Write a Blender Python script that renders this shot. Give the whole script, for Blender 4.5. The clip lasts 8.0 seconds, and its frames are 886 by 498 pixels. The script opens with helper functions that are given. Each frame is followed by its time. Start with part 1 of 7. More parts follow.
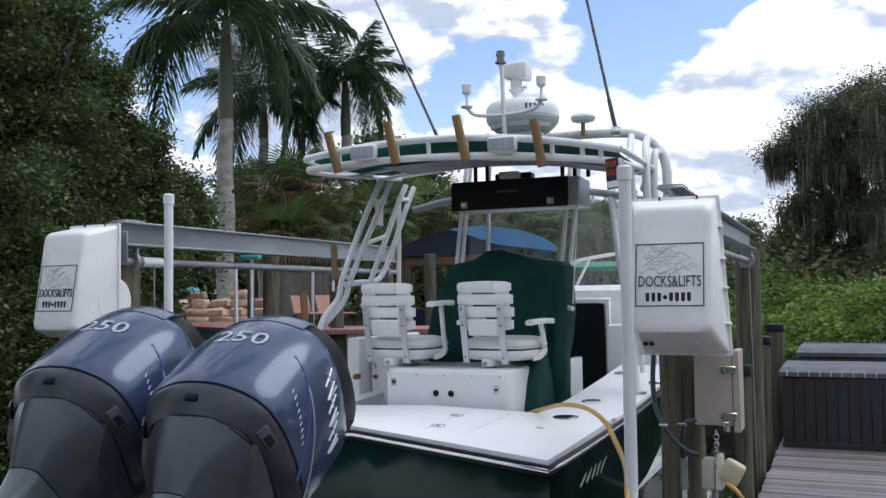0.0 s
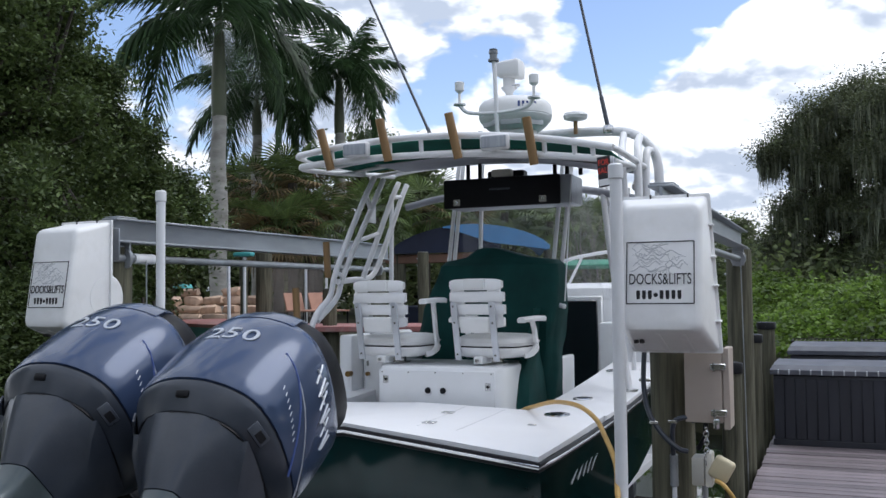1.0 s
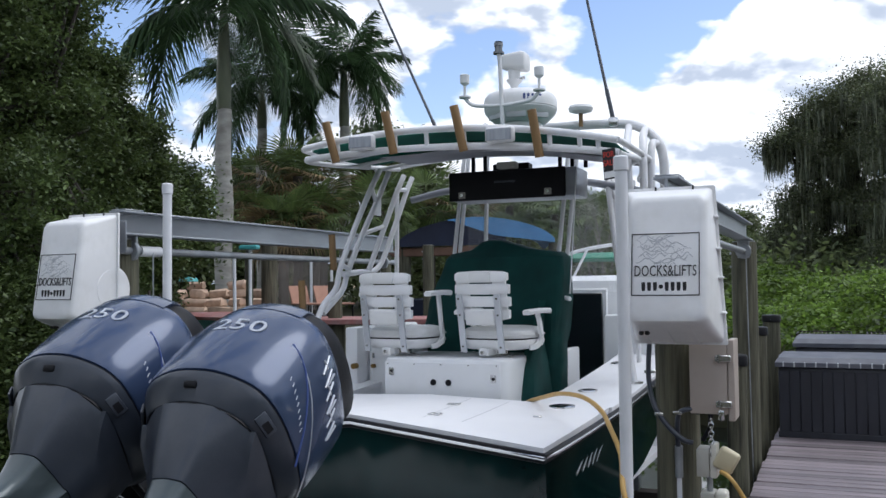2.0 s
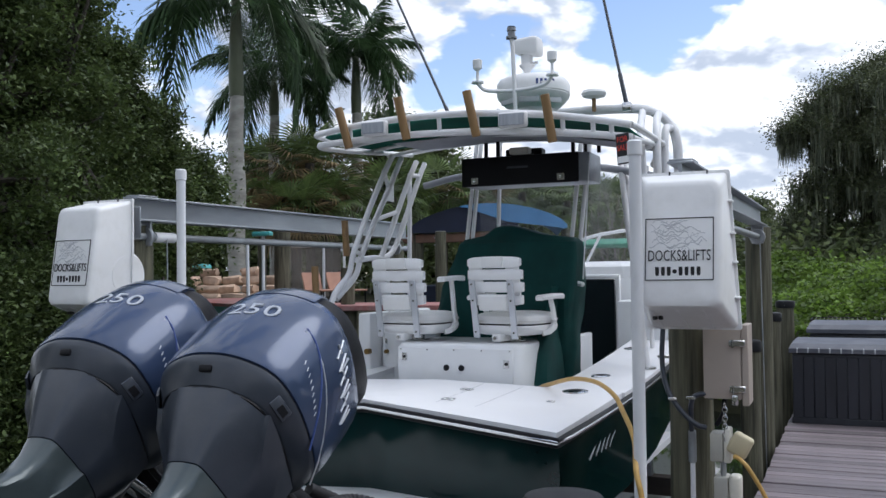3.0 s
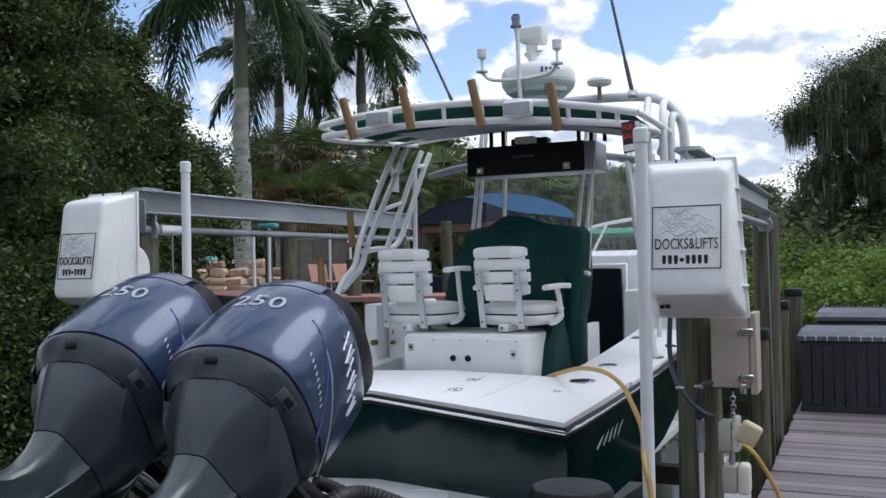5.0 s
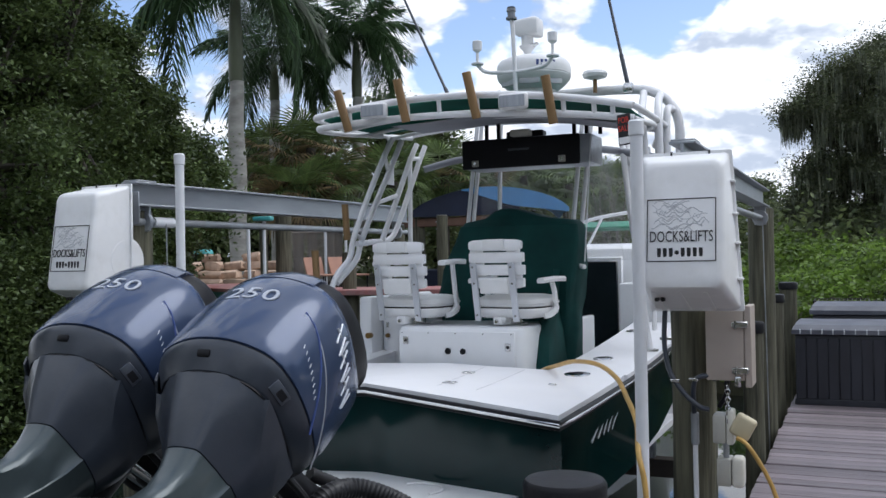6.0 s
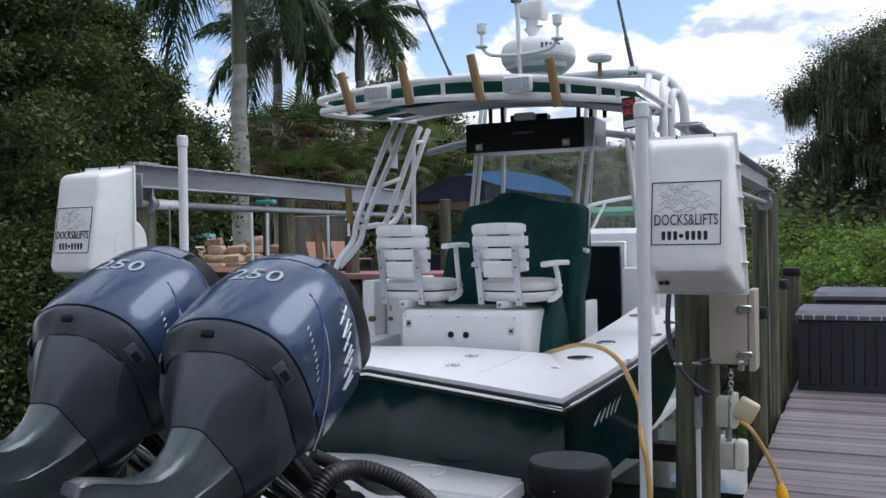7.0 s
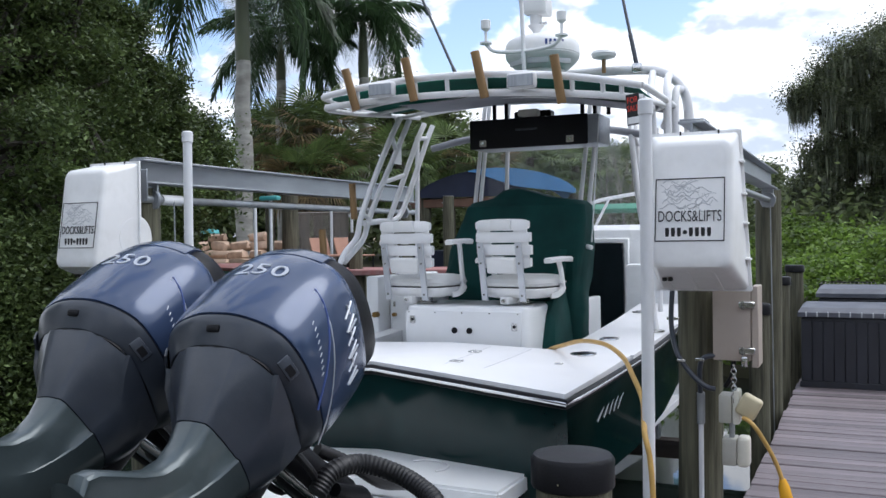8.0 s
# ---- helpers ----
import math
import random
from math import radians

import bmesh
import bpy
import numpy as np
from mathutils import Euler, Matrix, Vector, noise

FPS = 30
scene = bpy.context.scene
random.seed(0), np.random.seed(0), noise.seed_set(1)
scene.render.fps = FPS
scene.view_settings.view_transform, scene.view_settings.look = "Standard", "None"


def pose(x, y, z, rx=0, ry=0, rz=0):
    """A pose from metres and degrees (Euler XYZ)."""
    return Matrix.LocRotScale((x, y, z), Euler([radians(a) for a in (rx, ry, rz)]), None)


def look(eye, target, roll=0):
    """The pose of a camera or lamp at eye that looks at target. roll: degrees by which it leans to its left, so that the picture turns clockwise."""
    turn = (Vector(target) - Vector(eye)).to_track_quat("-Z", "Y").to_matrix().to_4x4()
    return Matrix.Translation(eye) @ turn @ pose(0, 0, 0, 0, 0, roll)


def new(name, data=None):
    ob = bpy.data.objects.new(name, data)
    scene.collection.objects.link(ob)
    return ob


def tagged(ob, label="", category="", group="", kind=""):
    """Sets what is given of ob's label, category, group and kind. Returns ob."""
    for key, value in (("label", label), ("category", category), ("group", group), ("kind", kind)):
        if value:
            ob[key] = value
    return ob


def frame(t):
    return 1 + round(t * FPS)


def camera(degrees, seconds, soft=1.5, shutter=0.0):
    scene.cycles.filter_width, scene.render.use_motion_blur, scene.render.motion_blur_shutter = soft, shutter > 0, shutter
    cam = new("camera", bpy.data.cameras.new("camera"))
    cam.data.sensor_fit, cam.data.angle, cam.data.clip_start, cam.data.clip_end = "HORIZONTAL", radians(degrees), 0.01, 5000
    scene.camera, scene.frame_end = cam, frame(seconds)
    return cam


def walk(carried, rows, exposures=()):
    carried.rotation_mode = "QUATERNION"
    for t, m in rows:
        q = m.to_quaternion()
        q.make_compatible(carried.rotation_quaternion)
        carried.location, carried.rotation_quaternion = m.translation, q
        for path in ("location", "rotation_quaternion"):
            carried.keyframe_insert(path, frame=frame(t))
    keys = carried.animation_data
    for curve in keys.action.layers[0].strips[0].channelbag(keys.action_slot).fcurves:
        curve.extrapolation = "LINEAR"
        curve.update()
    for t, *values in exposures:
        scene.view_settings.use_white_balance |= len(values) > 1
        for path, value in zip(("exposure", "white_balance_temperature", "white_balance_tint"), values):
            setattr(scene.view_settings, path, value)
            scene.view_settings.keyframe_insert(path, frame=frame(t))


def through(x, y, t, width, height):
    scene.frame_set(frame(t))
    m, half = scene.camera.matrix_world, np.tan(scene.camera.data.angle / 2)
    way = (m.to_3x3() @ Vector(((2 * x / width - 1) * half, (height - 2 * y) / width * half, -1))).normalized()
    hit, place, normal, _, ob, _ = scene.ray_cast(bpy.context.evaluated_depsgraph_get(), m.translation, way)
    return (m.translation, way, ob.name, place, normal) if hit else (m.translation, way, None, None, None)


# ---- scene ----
cam = camera(51.3, 8.0)
# seconds, eye, yaw, pitch, lean
PATH = [
    (0, -0.0103, 0.0256, 1.5692, 23.458, 2.910, -0.766),
    (0.5, 0.0003, 0.0237, 1.5704, 23.300, 2.909, -0.731),
    (1, 0.0025, 0.0207, 1.5668, 23.070, 2.765, -0.636),
    (2.5, 0.0051, 0.0015, 1.5555, 23.750, 1.991, -0.628),
    (3, 0.0001, 0.0021, 1.5509, 24.134, 1.551, -0.694),
    (3.5, -0.0000, 0.0000, 1.5500, 24.279, 1.355, -0.900),
    (4, -0.0038, 0.0027, 1.5468, 24.438, 1.233, -1.004),
    (4.5, -0.0056, 0.0151, 1.5488, 24.606, 1.093, -1.162),
    (6, -0.0045, 0.0384, 1.5435, 24.293, 0.581, -1.083),
    (6.5, -0.0092, 0.0470, 1.5378, 24.329, 0.115, -1.071),
    (7, -0.0143, 0.0442, 1.5304, 24.458, -0.329, -0.851),
    (7.5, -0.0132, 0.0315, 1.5273, 24.619, -0.612, -0.701),
    (8, -0.0137, 0.0279, 1.5266, 24.640, -0.534, -0.709),
]


def aim(x, y, z, yaw, pitch, lean):
    a, b = radians(yaw), radians(pitch)
    ahead = Vector((-math.sin(a) * math.cos(b), math.cos(a) * math.cos(b), math.sin(b)))
    return look((x, y, z), Vector((x, y, z)) + ahead, lean)


walk(cam, [(r[0], aim(*r[1:])) for r in PATH], exposures=[(0, 0.24, 6000, 10), (7.3, 0.26, 6000, 10), (7.6, 0.5, 6000, 10), (8, 0.52, 6000, 10)])

# ---- sky and light ----
SUN_UP, SUN_TURN = radians(58), radians(62)


def sky():
    w = bpy.data.worlds.new("sky")
    scene.world = w
    w.use_nodes = True
    nt = w.node_tree
    nt.nodes.clear()
    N, L = nt.nodes.new, nt.links.new

    def math_node(op, a, b=None, clamp=False):
        n = N("ShaderNodeMath")
        n.operation, n.use_clamp = op, clamp
        for i, v in enumerate((a, b)):
            if v is None:
                continue
            if isinstance(v, (int, float)):
                n.inputs[i].default_value = v
            else:
                L(v, n.inputs[i])
        return n.outputs[0]

    tc = N("ShaderNodeTexCoord")
    air = N("ShaderNodeTexSky")
    air.sky_type, air.sun_disc = "NISHITA", False
    air.sun_elevation, air.sun_rotation = SUN_UP, SUN_TURN
    air.air_density, air.dust_density, air.ozone_density = 1.0, 0.4, 2.0
    bright = N("ShaderNodeMixRGB")
    bright.blend_type, bright.inputs[0].default_value = "MULTIPLY", 1.0
    L(air.outputs[0], bright.inputs[1])
    bright.inputs[2].default_value = (0.178, 0.158, 0.154, 1)
    mp = N("ShaderNodeMapping")
    mp.inputs["Scale"].default_value = (1.0, 1.0, 1.9)
    mp.inputs["Location"].default_value = (3.1, 0.4, 1.7)
    L(tc.outputs["Generated"], mp.inputs[0])

    def noise_node(scale, detail, rough=0.55, lac=2.0):
        n = N("ShaderNodeTexNoise")
        n.inputs["Scale"].default_value, n.inputs["Detail"].default_value = scale, detail
        n.inputs["Roughness"].default_value, n.inputs["Lacunarity"].default_value = rough, lac
        L(mp.outputs[0], n.inputs["Vector"])
        return n.outputs[0]

    def billow(shift):
        """Cumulus heaps: broad masses with rounded lumps of three sizes."""
        v = N("ShaderNodeVectorMath")
        v.operation = "ADD"
        L(mp.outputs[0], v.inputs[0])
        v.inputs[1].default_value = shift
        warp = N("ShaderNodeTexNoise")
        warp.inputs["Scale"].default_value, warp.inputs["Detail"].default_value = 9, 5
        L(v.outputs[0], warp.inputs["Vector"])
        wv = N("ShaderNodeVectorMath")
        wv.operation = "MULTIPLY_ADD"
        L(warp.outputs["Color"], wv.inputs[0])
        wv.inputs[1].default_value = (0.10, 0.10, 0.10)
        L(v.outputs[0], wv.inputs[2])
        mass = N("ShaderNodeTexNoise")
        mass.inputs["Scale"].default_value, mass.inputs["Detail"].default_value, mass.inputs["Roughness"].default_value = 3.6, 4, 0.5
        L(v.outputs[0], mass.inputs["Vector"])
        total = mass.outputs[0]
        for scale, k in ((9, 0.17), (21, 0.085), (50, 0.040), (110, 0.018)):
            vo = N("ShaderNodeTexVoronoi")
            vo.feature = "SMOOTH_F1"
            vo.inputs["Scale"].default_value, vo.inputs["Smoothness"].default_value = scale, 0.35
            L(wv.outputs[0], vo.inputs["Vector"])
            total = math_node("ADD", total, math_node("MULTIPLY", math_node("SUBTRACT", 0.42, vo.outputs["Distance"]), k))
        return total

    form = billow((0, 0, 0))
    higher = billow((0.012, 0.004, 0.030))

    def toward(yaw, up, cos_in, cos_out):
        """1 near a direction of the sky, 0 away from it."""
        a, b = radians(yaw), radians(up)
        d = N("ShaderNodeVectorMath")
        d.operation = "DOT_PRODUCT"
        L(tc.outputs["Generated"], d.inputs[0])
        d.inputs[1].default_value = (-math.sin(a) * math.cos(b), math.cos(a) * math.cos(b), math.sin(b))
        r = N("ShaderNodeMapRange")
        r.interpolation_type = "SMOOTHSTEP"
        r.inputs["From Min"].default_value, r.inputs["From Max"].default_value = cos_out, cos_in
        L(d.outputs["Value"], r.inputs["Value"])
        return r.outputs[0]

    bias = form
    for yaw, up, inner, outer, k in BLUE_GAPS:
        g = toward(yaw, up, math.cos(radians(inner)), math.cos(radians(outer)))
        bias = math_node("ADD", bias, math_node("MULTIPLY", g, k))
    cover = N("ShaderNodeMapRange")
    cover.interpolation_type = "SMOOTHSTEP"
    cover.inputs["From Min"].default_value, cover.inputs["From Max"].default_value = 0.358, 0.418
    L(bias, cover.inputs["Value"])
    # the side away from the light goes grey: where the heap grows thicker upward
    thick = N("ShaderNodeMapRange")
    thick.interpolation_type = "SMOOTHSTEP"
    thick.inputs["From Min"].default_value, thick.inputs["From Max"].default_value = -0.02, 0.13
    base = math_node("MULTIPLY", math_node("SUBTRACT", noise_node(3.0, 6), 0.45), 0.55)
    L(math_node("ADD", math_node("MULTIPLY", math_node("SUBTRACT", higher, form), 1.6), base), thick.inputs["Value"])
    tone = N("ShaderNodeMixRGB")
    tone.inputs[1].default_value = (1.05, 1.05, 1.06, 1)
    tone.inputs[2].default_value = (0.52, 0.57, 0.66, 1)
    L(thick.outputs[0], tone.inputs[0])
    both = N("ShaderNodeMixRGB")
    L(cover.outputs[0], both.inputs[0])
    L(bright.outputs[0], both.inputs[1])
    L(tone.outputs[0], both.inputs[2])
    bg = N("ShaderNodeBackground")
    bg.inputs["Strength"].default_value = 1.0
    L(both.outputs[0], bg.inputs["Color"])
    o = N("ShaderNodeOutputWorld")
    L(bg.outputs[0], o.inputs["Surface"])


# yaw, elevation, inner and outer angle, how much clearer or cloudier the sky is there
BLUE_GAPS = [(10.0, 18.5, 2.5, 7.5, -0.20), (13, 12.5, 1, 3.5, -0.10), (22, 14, 5, 12, 0.03), (6, 9, 5, 10, 0.09), (0, 15, 2, 6, 0.12), (37, 14, 3, 9, -0.06)]
sky()
sun = new("sun", bpy.data.lights.new("sun", "SUN"))
sun.data.energy, sun.data.angle, sun.data.color = 1.5, radians(45), (1.0, 0.96, 0.9)
sun.matrix_world = look((0, 0, 0), (-math.sin(SUN_TURN) * math.cos(SUN_UP), -math.cos(SUN_TURN) * math.cos(SUN_UP), -math.sin(SUN_UP)))


# ---- materials ----
def mat(name, color, rough=0.6, metal=0.0, vary=0.12, scale=6.0, bump=0.0, bump_scale=60.0, coat=0.0, dirt=None, dirt_amount=0.0,
        dirt_scale=2.5, stretch=(1, 1, 1), per_object=0.0, per_island=0.0, clear=0.0, spec=0.5):
    """A painted, plastic, wooden or metal surface: grain, stains of a second scale, and fine relief."""
    m = bpy.data.materials.new(name)
    m.use_nodes = True
    nt = m.node_tree
    N, L = nt.nodes.new, nt.links.new
    p = nt.nodes["Principled BSDF"]
    p.inputs["Roughness"].default_value, p.inputs["Metallic"].default_value = rough, metal
    p.inputs["Coat Weight"].default_value = coat
    p.inputs["Coat Roughness"].default_value = 0.06
    p.inputs["Transmission Weight"].default_value = clear
    p.inputs["Specular IOR Level"].default_value = spec
    tc = N("ShaderNodeTexCoord")
    mp = N("ShaderNodeMapping")
    mp.inputs["Scale"].default_value = stretch
    L(tc.outputs["Object"], mp.inputs[0])
    n = N("ShaderNodeTexNoise")
    n.inputs["Scale"].default_value, n.inputs["Detail"].default_value = scale, 6
    L(mp.outputs[0], n.inputs["Vector"])
    ramp = N("ShaderNodeValToRGB")
    lo = [max(0, c * (1 - vary)) for c in color]
    hi = [min(1, c * (1 + vary)) for c in color]
    ramp.color_ramp.elements[0].position, ramp.color_ramp.elements[1].position = 0.3, 0.7
    ramp.color_ramp.elements[0].color, ramp.color_ramp.elements[1].color = (*lo, 1), (*hi, 1)
    L(n.outputs[0], ramp.inputs[0])
    col = ramp.outputs[0]
    if dirt:
        d = N("ShaderNodeTexNoise")
        d.inputs["Scale"].default_value, d.inputs["Detail"].default_value, d.inputs["Roughness"].default_value = dirt_scale, 8, 0.65
        L(mp.outputs[0], d.inputs["Vector"])
        r = N("ShaderNodeMapRange")
        r.inputs["From Min"].default_value, r.inputs["From Max"].default_value = 0.48, 0.72
        r.inputs["To Max"].default_value = dirt_amount
        L(d.outputs[0], r.inputs["Value"])
        mx = N("ShaderNodeMixRGB")
        L(r.outputs[0], mx.inputs[0])
        L(col, mx.inputs[1])
        mx.inputs[2].default_value = (*dirt, 1)
        col = mx.outputs[0]
    for amount, source in ((per_object, "object"), (per_island, "island")):
        if amount:
            if source == "object":
                info = N("ShaderNodeObjectInfo").outputs["Random"]
            else:
                info = N("ShaderNodeNewGeometry").outputs["Random Per Island"]
            r = N("ShaderNodeMapRange")
            r.inputs["To Min"].default_value, r.inputs["To Max"].default_value = 1 - amount, 1 + amount
            L(info, r.inputs["Value"])
            h = N("ShaderNodeHueSaturation")
            L(r.outputs[0], h.inputs["Value"])
            L(col, h.inputs["Color"])
            col = h.outputs[0]
    L(col, p.inputs["Base Color"])
    if bump:
        b = N("ShaderNodeTexNoise")
        b.inputs["Scale"].default_value, b.inputs["Detail"].default_value = bump_scale, 5
        L(mp.outputs[0], b.inputs["Vector"])
        bn = N("ShaderNodeBump")
        bn.inputs["Strength"].default_value, bn.inputs["Distance"].default_value = bump, 0.01
        L(b.outputs[0], bn.inputs["Height"])
        L(bn.outputs[0], p.inputs["Normal"])
    return m


def leaf_mat(name, color, vary=0.35, through=0.35, gloss=0.45):
    m = bpy.data.materials.new(name)
    m.use_nodes = True
    nt = m.node_tree
    N, L = nt.nodes.new, nt.links.new
    p = nt.nodes["Principled BSDF"]
    p.inputs["Roughness"].default_value = gloss
    p.inputs["Specular IOR Level"].default_value = 0.28
    g = N("ShaderNodeNewGeometry")
    ramp = N("ShaderNodeValToRGB")
    a, b = ramp.color_ramp.elements
    a.color = (*[c * (1 - vary) for c in color], 1)
    b.color = (color[0] * (1 + vary * 1.3), color[1] * (1 + vary), color[2] * (1 + vary * 0.6), 1)
    L(g.outputs["Random Per Island"], ramp.inputs[0])
    # noise patches put sunlit clumps and shaded hollows into the colour
    tc = N("ShaderNodeTexCoord")
    n = N("ShaderNodeTexNoise")
    n.inputs["Scale"].default_value, n.inputs["Detail"].default_value = 1.1, 4
    L(tc.outputs["Object"], n.inputs["Vector"])
    r = N("ShaderNodeMapRange")
    r.inputs["From Min"].default_value, r.inputs["From Max"].default_value = 0.3, 0.7
    r.inputs["To Min"].default_value, r.inputs["To Max"].default_value = 0.45, 1.7
    L(n.outputs[0], r.inputs["Value"])
    h = N("ShaderNodeHueSaturation")
    L(r.outputs[0], h.inputs["Value"])
    L(ramp.outputs[0], h.inputs["Color"])
    L(h.outputs[0], p.inputs["Base Color"])
    t = N("ShaderNodeBsdfTranslucent")
    L(h.outputs[0], t.inputs["Color"])
    mx = N("ShaderNodeMixShader")
    mx.inputs[0].default_value = through
    L(p.outputs[0], mx.inputs[1])
    L(t.outputs[0], mx.inputs[2])
    L(mx.outputs[0], nt.nodes["Material Output"].inputs["Surface"])
    return m


def glass_mat(name, color, rough=0.02, solid=0.12):
    """Thin clear sheet: mostly see-through, with a gloss."""
    m = bpy.data.materials.new(name)
    m.use_nodes = True
    nt = m.node_tree
    N, L = nt.nodes.new, nt.links.new
    p = nt.nodes["Principled BSDF"]
    p.inputs["Base Color"].default_value = (*color, 1)
    p.inputs["Roughness"].default_value = rough
    t = N("ShaderNodeBsdfTransparent")
    mx = N("ShaderNodeMixShader")
    mx.inputs[0].default_value = solid
    L(t.outputs[0], mx.inputs[1])
    L(p.outputs[0], mx.inputs[2])
    L(mx.outputs[0], nt.nodes["Material Output"].inputs["Surface"])
    return m


GELCOAT = mat("white_gelcoat", (0.78, 0.79, 0.80), 0.28, vary=0.03, scale=3, bump=0.02, bump_scale=25, coat=0.3, dirt=(0.55, 0.55, 0.5), dirt_amount=0.16)
NONSKID = mat("white_deck_paint", (0.80, 0.80, 0.82), 0.5, vary=0.03, scale=5, bump=0.12, bump_scale=260, dirt=(0.6, 0.6, 0.58), dirt_amount=0.2)
HULL = mat("dark_green_hull_paint", (0.004, 0.021, 0.021), 0.10, vary=0.25, scale=2, bump=0.015, bump_scale=4, spec=0.4)
STEEL = mat("polished_steel", (0.62, 0.62, 0.62), 0.2, metal=1.0, vary=0.08, bump=0.03, bump_scale=90)
COWL = mat("blue_grey_cowl_paint", (0.040, 0.062, 0.124), 0.24, metal=0.25, vary=0.06, scale=3, coat=0.4, dirt=(0.09, 0.1, 0.12), dirt_amount=0.12)
COWL_GREY = mat("slate_grey_motor_plastic", (0.034, 0.041, 0.056), 0.30, vary=0.1, scale=5, bump=0.05, bump_scale=120, coat=0.15, dirt=(0.12, 0.12, 0.12), dirt_amount=0.2)
LEG_GREY = mat("grey_green_motor_leg_paint", (0.055, 0.072, 0.078), 0.3, metal=0.3, vary=0.14, scale=4, bump=0.05, bump_scale=60, coat=0.3)
BLACK = mat("black_plastic", (0.006, 0.006, 0.008), 0.42, vary=0.3, bump=0.1, bump_scale=150, spec=0.22)
RUBBER = mat("black_corrugated_rubber", (0.012, 0.012, 0.014), 0.5, vary=0.3, bump=0.1, bump_scale=80)
DECAL = mat("silver_decal", (0.50, 0.52, 0.56), 0.3, metal=0.4, vary=0.05)
DECAL_BLUE = mat("blue_decal", (0.03, 0.06, 0.22), 0.3, vary=0.1)
TUBE = mat("white_powder_coat", (0.76, 0.76, 0.77), 0.3, vary=0.05, scale=8, bump=0.05, bump_scale=80, dirt=(0.5, 0.48, 0.42), dirt_amount=0.25, dirt_scale=6)
CANVAS = mat("dark_green_canvas", (0.004, 0.040, 0.036), 0.8, vary=0.25, scale=5, bump=0.25, bump_scale=14, spec=0.25)
CANVAS_UNDER = mat("grey_canopy_lining", (0.30, 0.31, 0.34), 0.75, vary=0.12, scale=4, bump=0.1, bump_scale=20)
ROD_TAN = mat("tan_rod_holder_tube", (0.24, 0.145, 0.06), 0.5, vary=0.15, scale=10, bump=0.1, bump_scale=90, stretch=(1, 1, 0.3))
PLASTIC_WHITE = mat("white_moulded_plastic", (0.80, 0.80, 0.80), 0.38, vary=0.04, scale=4, bump=0.04, bump_scale=40, dirt=(0.5, 0.5, 0.46), dirt_amount=0.28, dirt_scale=3.5)
CUSHION = mat("white_vinyl_cushion", (0.74, 0.74, 0.73), 0.45, vary=0.05, scale=6, bump=0.15, bump_scale=30, dirt=(0.5, 0.48, 0.43), dirt_amount=0.3)
PVC = mat("white_pvc", (0.70, 0.71, 0.73), 0.35, vary=0.05, scale=6, dirt=(0.42, 0.42, 0.38), dirt_amount=0.35, dirt_scale=7, stretch=(1, 1, 0.4))
ALU = mat("weathered_aluminium", (0.34, 0.36, 0.39), 0.42, metal=0.75, vary=0.14, scale=4, bump=0.1, bump_scale=40, dirt=(0.16, 0.17, 0.18), dirt_amount=0.5, stretch=(1, 0.25, 1))
GALV = mat("galvanised_pipe", (0.36, 0.38, 0.40), 0.45, metal=0.7, vary=0.15, scale=9, bump=0.1, bump_scale=70, dirt=(0.2, 0.17, 0.13), dirt_amount=0.4)
PILE = mat("weathered_treated_pine", (0.092, 0.088, 0.058), 0.85, vary=0.6, scale=34, bump=0.9, bump_scale=60, stretch=(1, 1, 0.06), dirt=(0.022, 0.026, 0.014), dirt_amount=0.85, dirt_scale=9)
BOARD = mat("grey_dock_board", (0.185, 0.155, 0.165), 0.5, vary=0.25, scale=22, bump=0.5, bump_scale=40, stretch=(0.14, 1, 1), dirt=(0.07, 0.06, 0.065), dirt_amount=0.6, dirt_scale=7, per_object=0.30)
DARKWOOD = mat("dark_wet_timber", (0.035, 0.028, 0.024), 0.8, vary=0.4, scale=6, bump=0.5, bump_scale=30, stretch=(0.3, 1, 1))
DBOX = mat("black_dock_box_resin", (0.022, 0.024, 0.032), 0.42, vary=0.25, scale=7, bump=0.25, bump_scale=60, stretch=(1, 1, 0.2))
DBOX_LID = mat("grey_dock_box_lid", (0.085, 0.09, 0.11), 0.5, vary=0.2, scale=5, bump=0.25, bump_scale=18, dirt=(0.2, 0.2, 0.2), dirt_amount=0.3)
BEIGE = mat("beige_enclosure_paint", (0.42, 0.36, 0.31), 0.5, vary=0.06, scale=4, dirt=(0.25, 0.2, 0.16), dirt_amount=0.3)
GREYBOX = mat("grey_outlet_box", (0.42, 0.41, 0.36), 0.5, metal=0.1, vary=0.1, bump=0.05, dirt=(0.2, 0.19, 0.16), dirt_amount=0.4, dirt_scale=9)
CLEARBOX = mat("cloudy_outlet_cover", (0.62, 0.60, 0.52), 0.3, vary=0.15, scale=9)
YELLOW = mat("yellow_cord_rubber", (0.62, 0.33, 0.035), 0.45, vary=0.12, scale=14)
YELLOW_PLUG = mat("yellow_plug_rubber", (0.72, 0.36, 0.01), 0.5, vary=0.1)
CORD = mat("dirty_tan_hose", (0.47, 0.29, 0.08), 0.45, vary=0.15, scale=14)
INK = mat("black_print", (0.012, 0.012, 0.014), 0.5, vary=0.1)
INK_GREY = mat("grey_relief_print", (0.50, 0.51, 0.53), 0.5, vary=0.1)
RED = mat("red_sign_print", (0.72, 0.05, 0.03), 0.5, vary=0.08)
GREEN_LED = mat("smoked_lens", (0.17, 0.18, 0.19), 0.10, vary=0.1, coat=0.4)
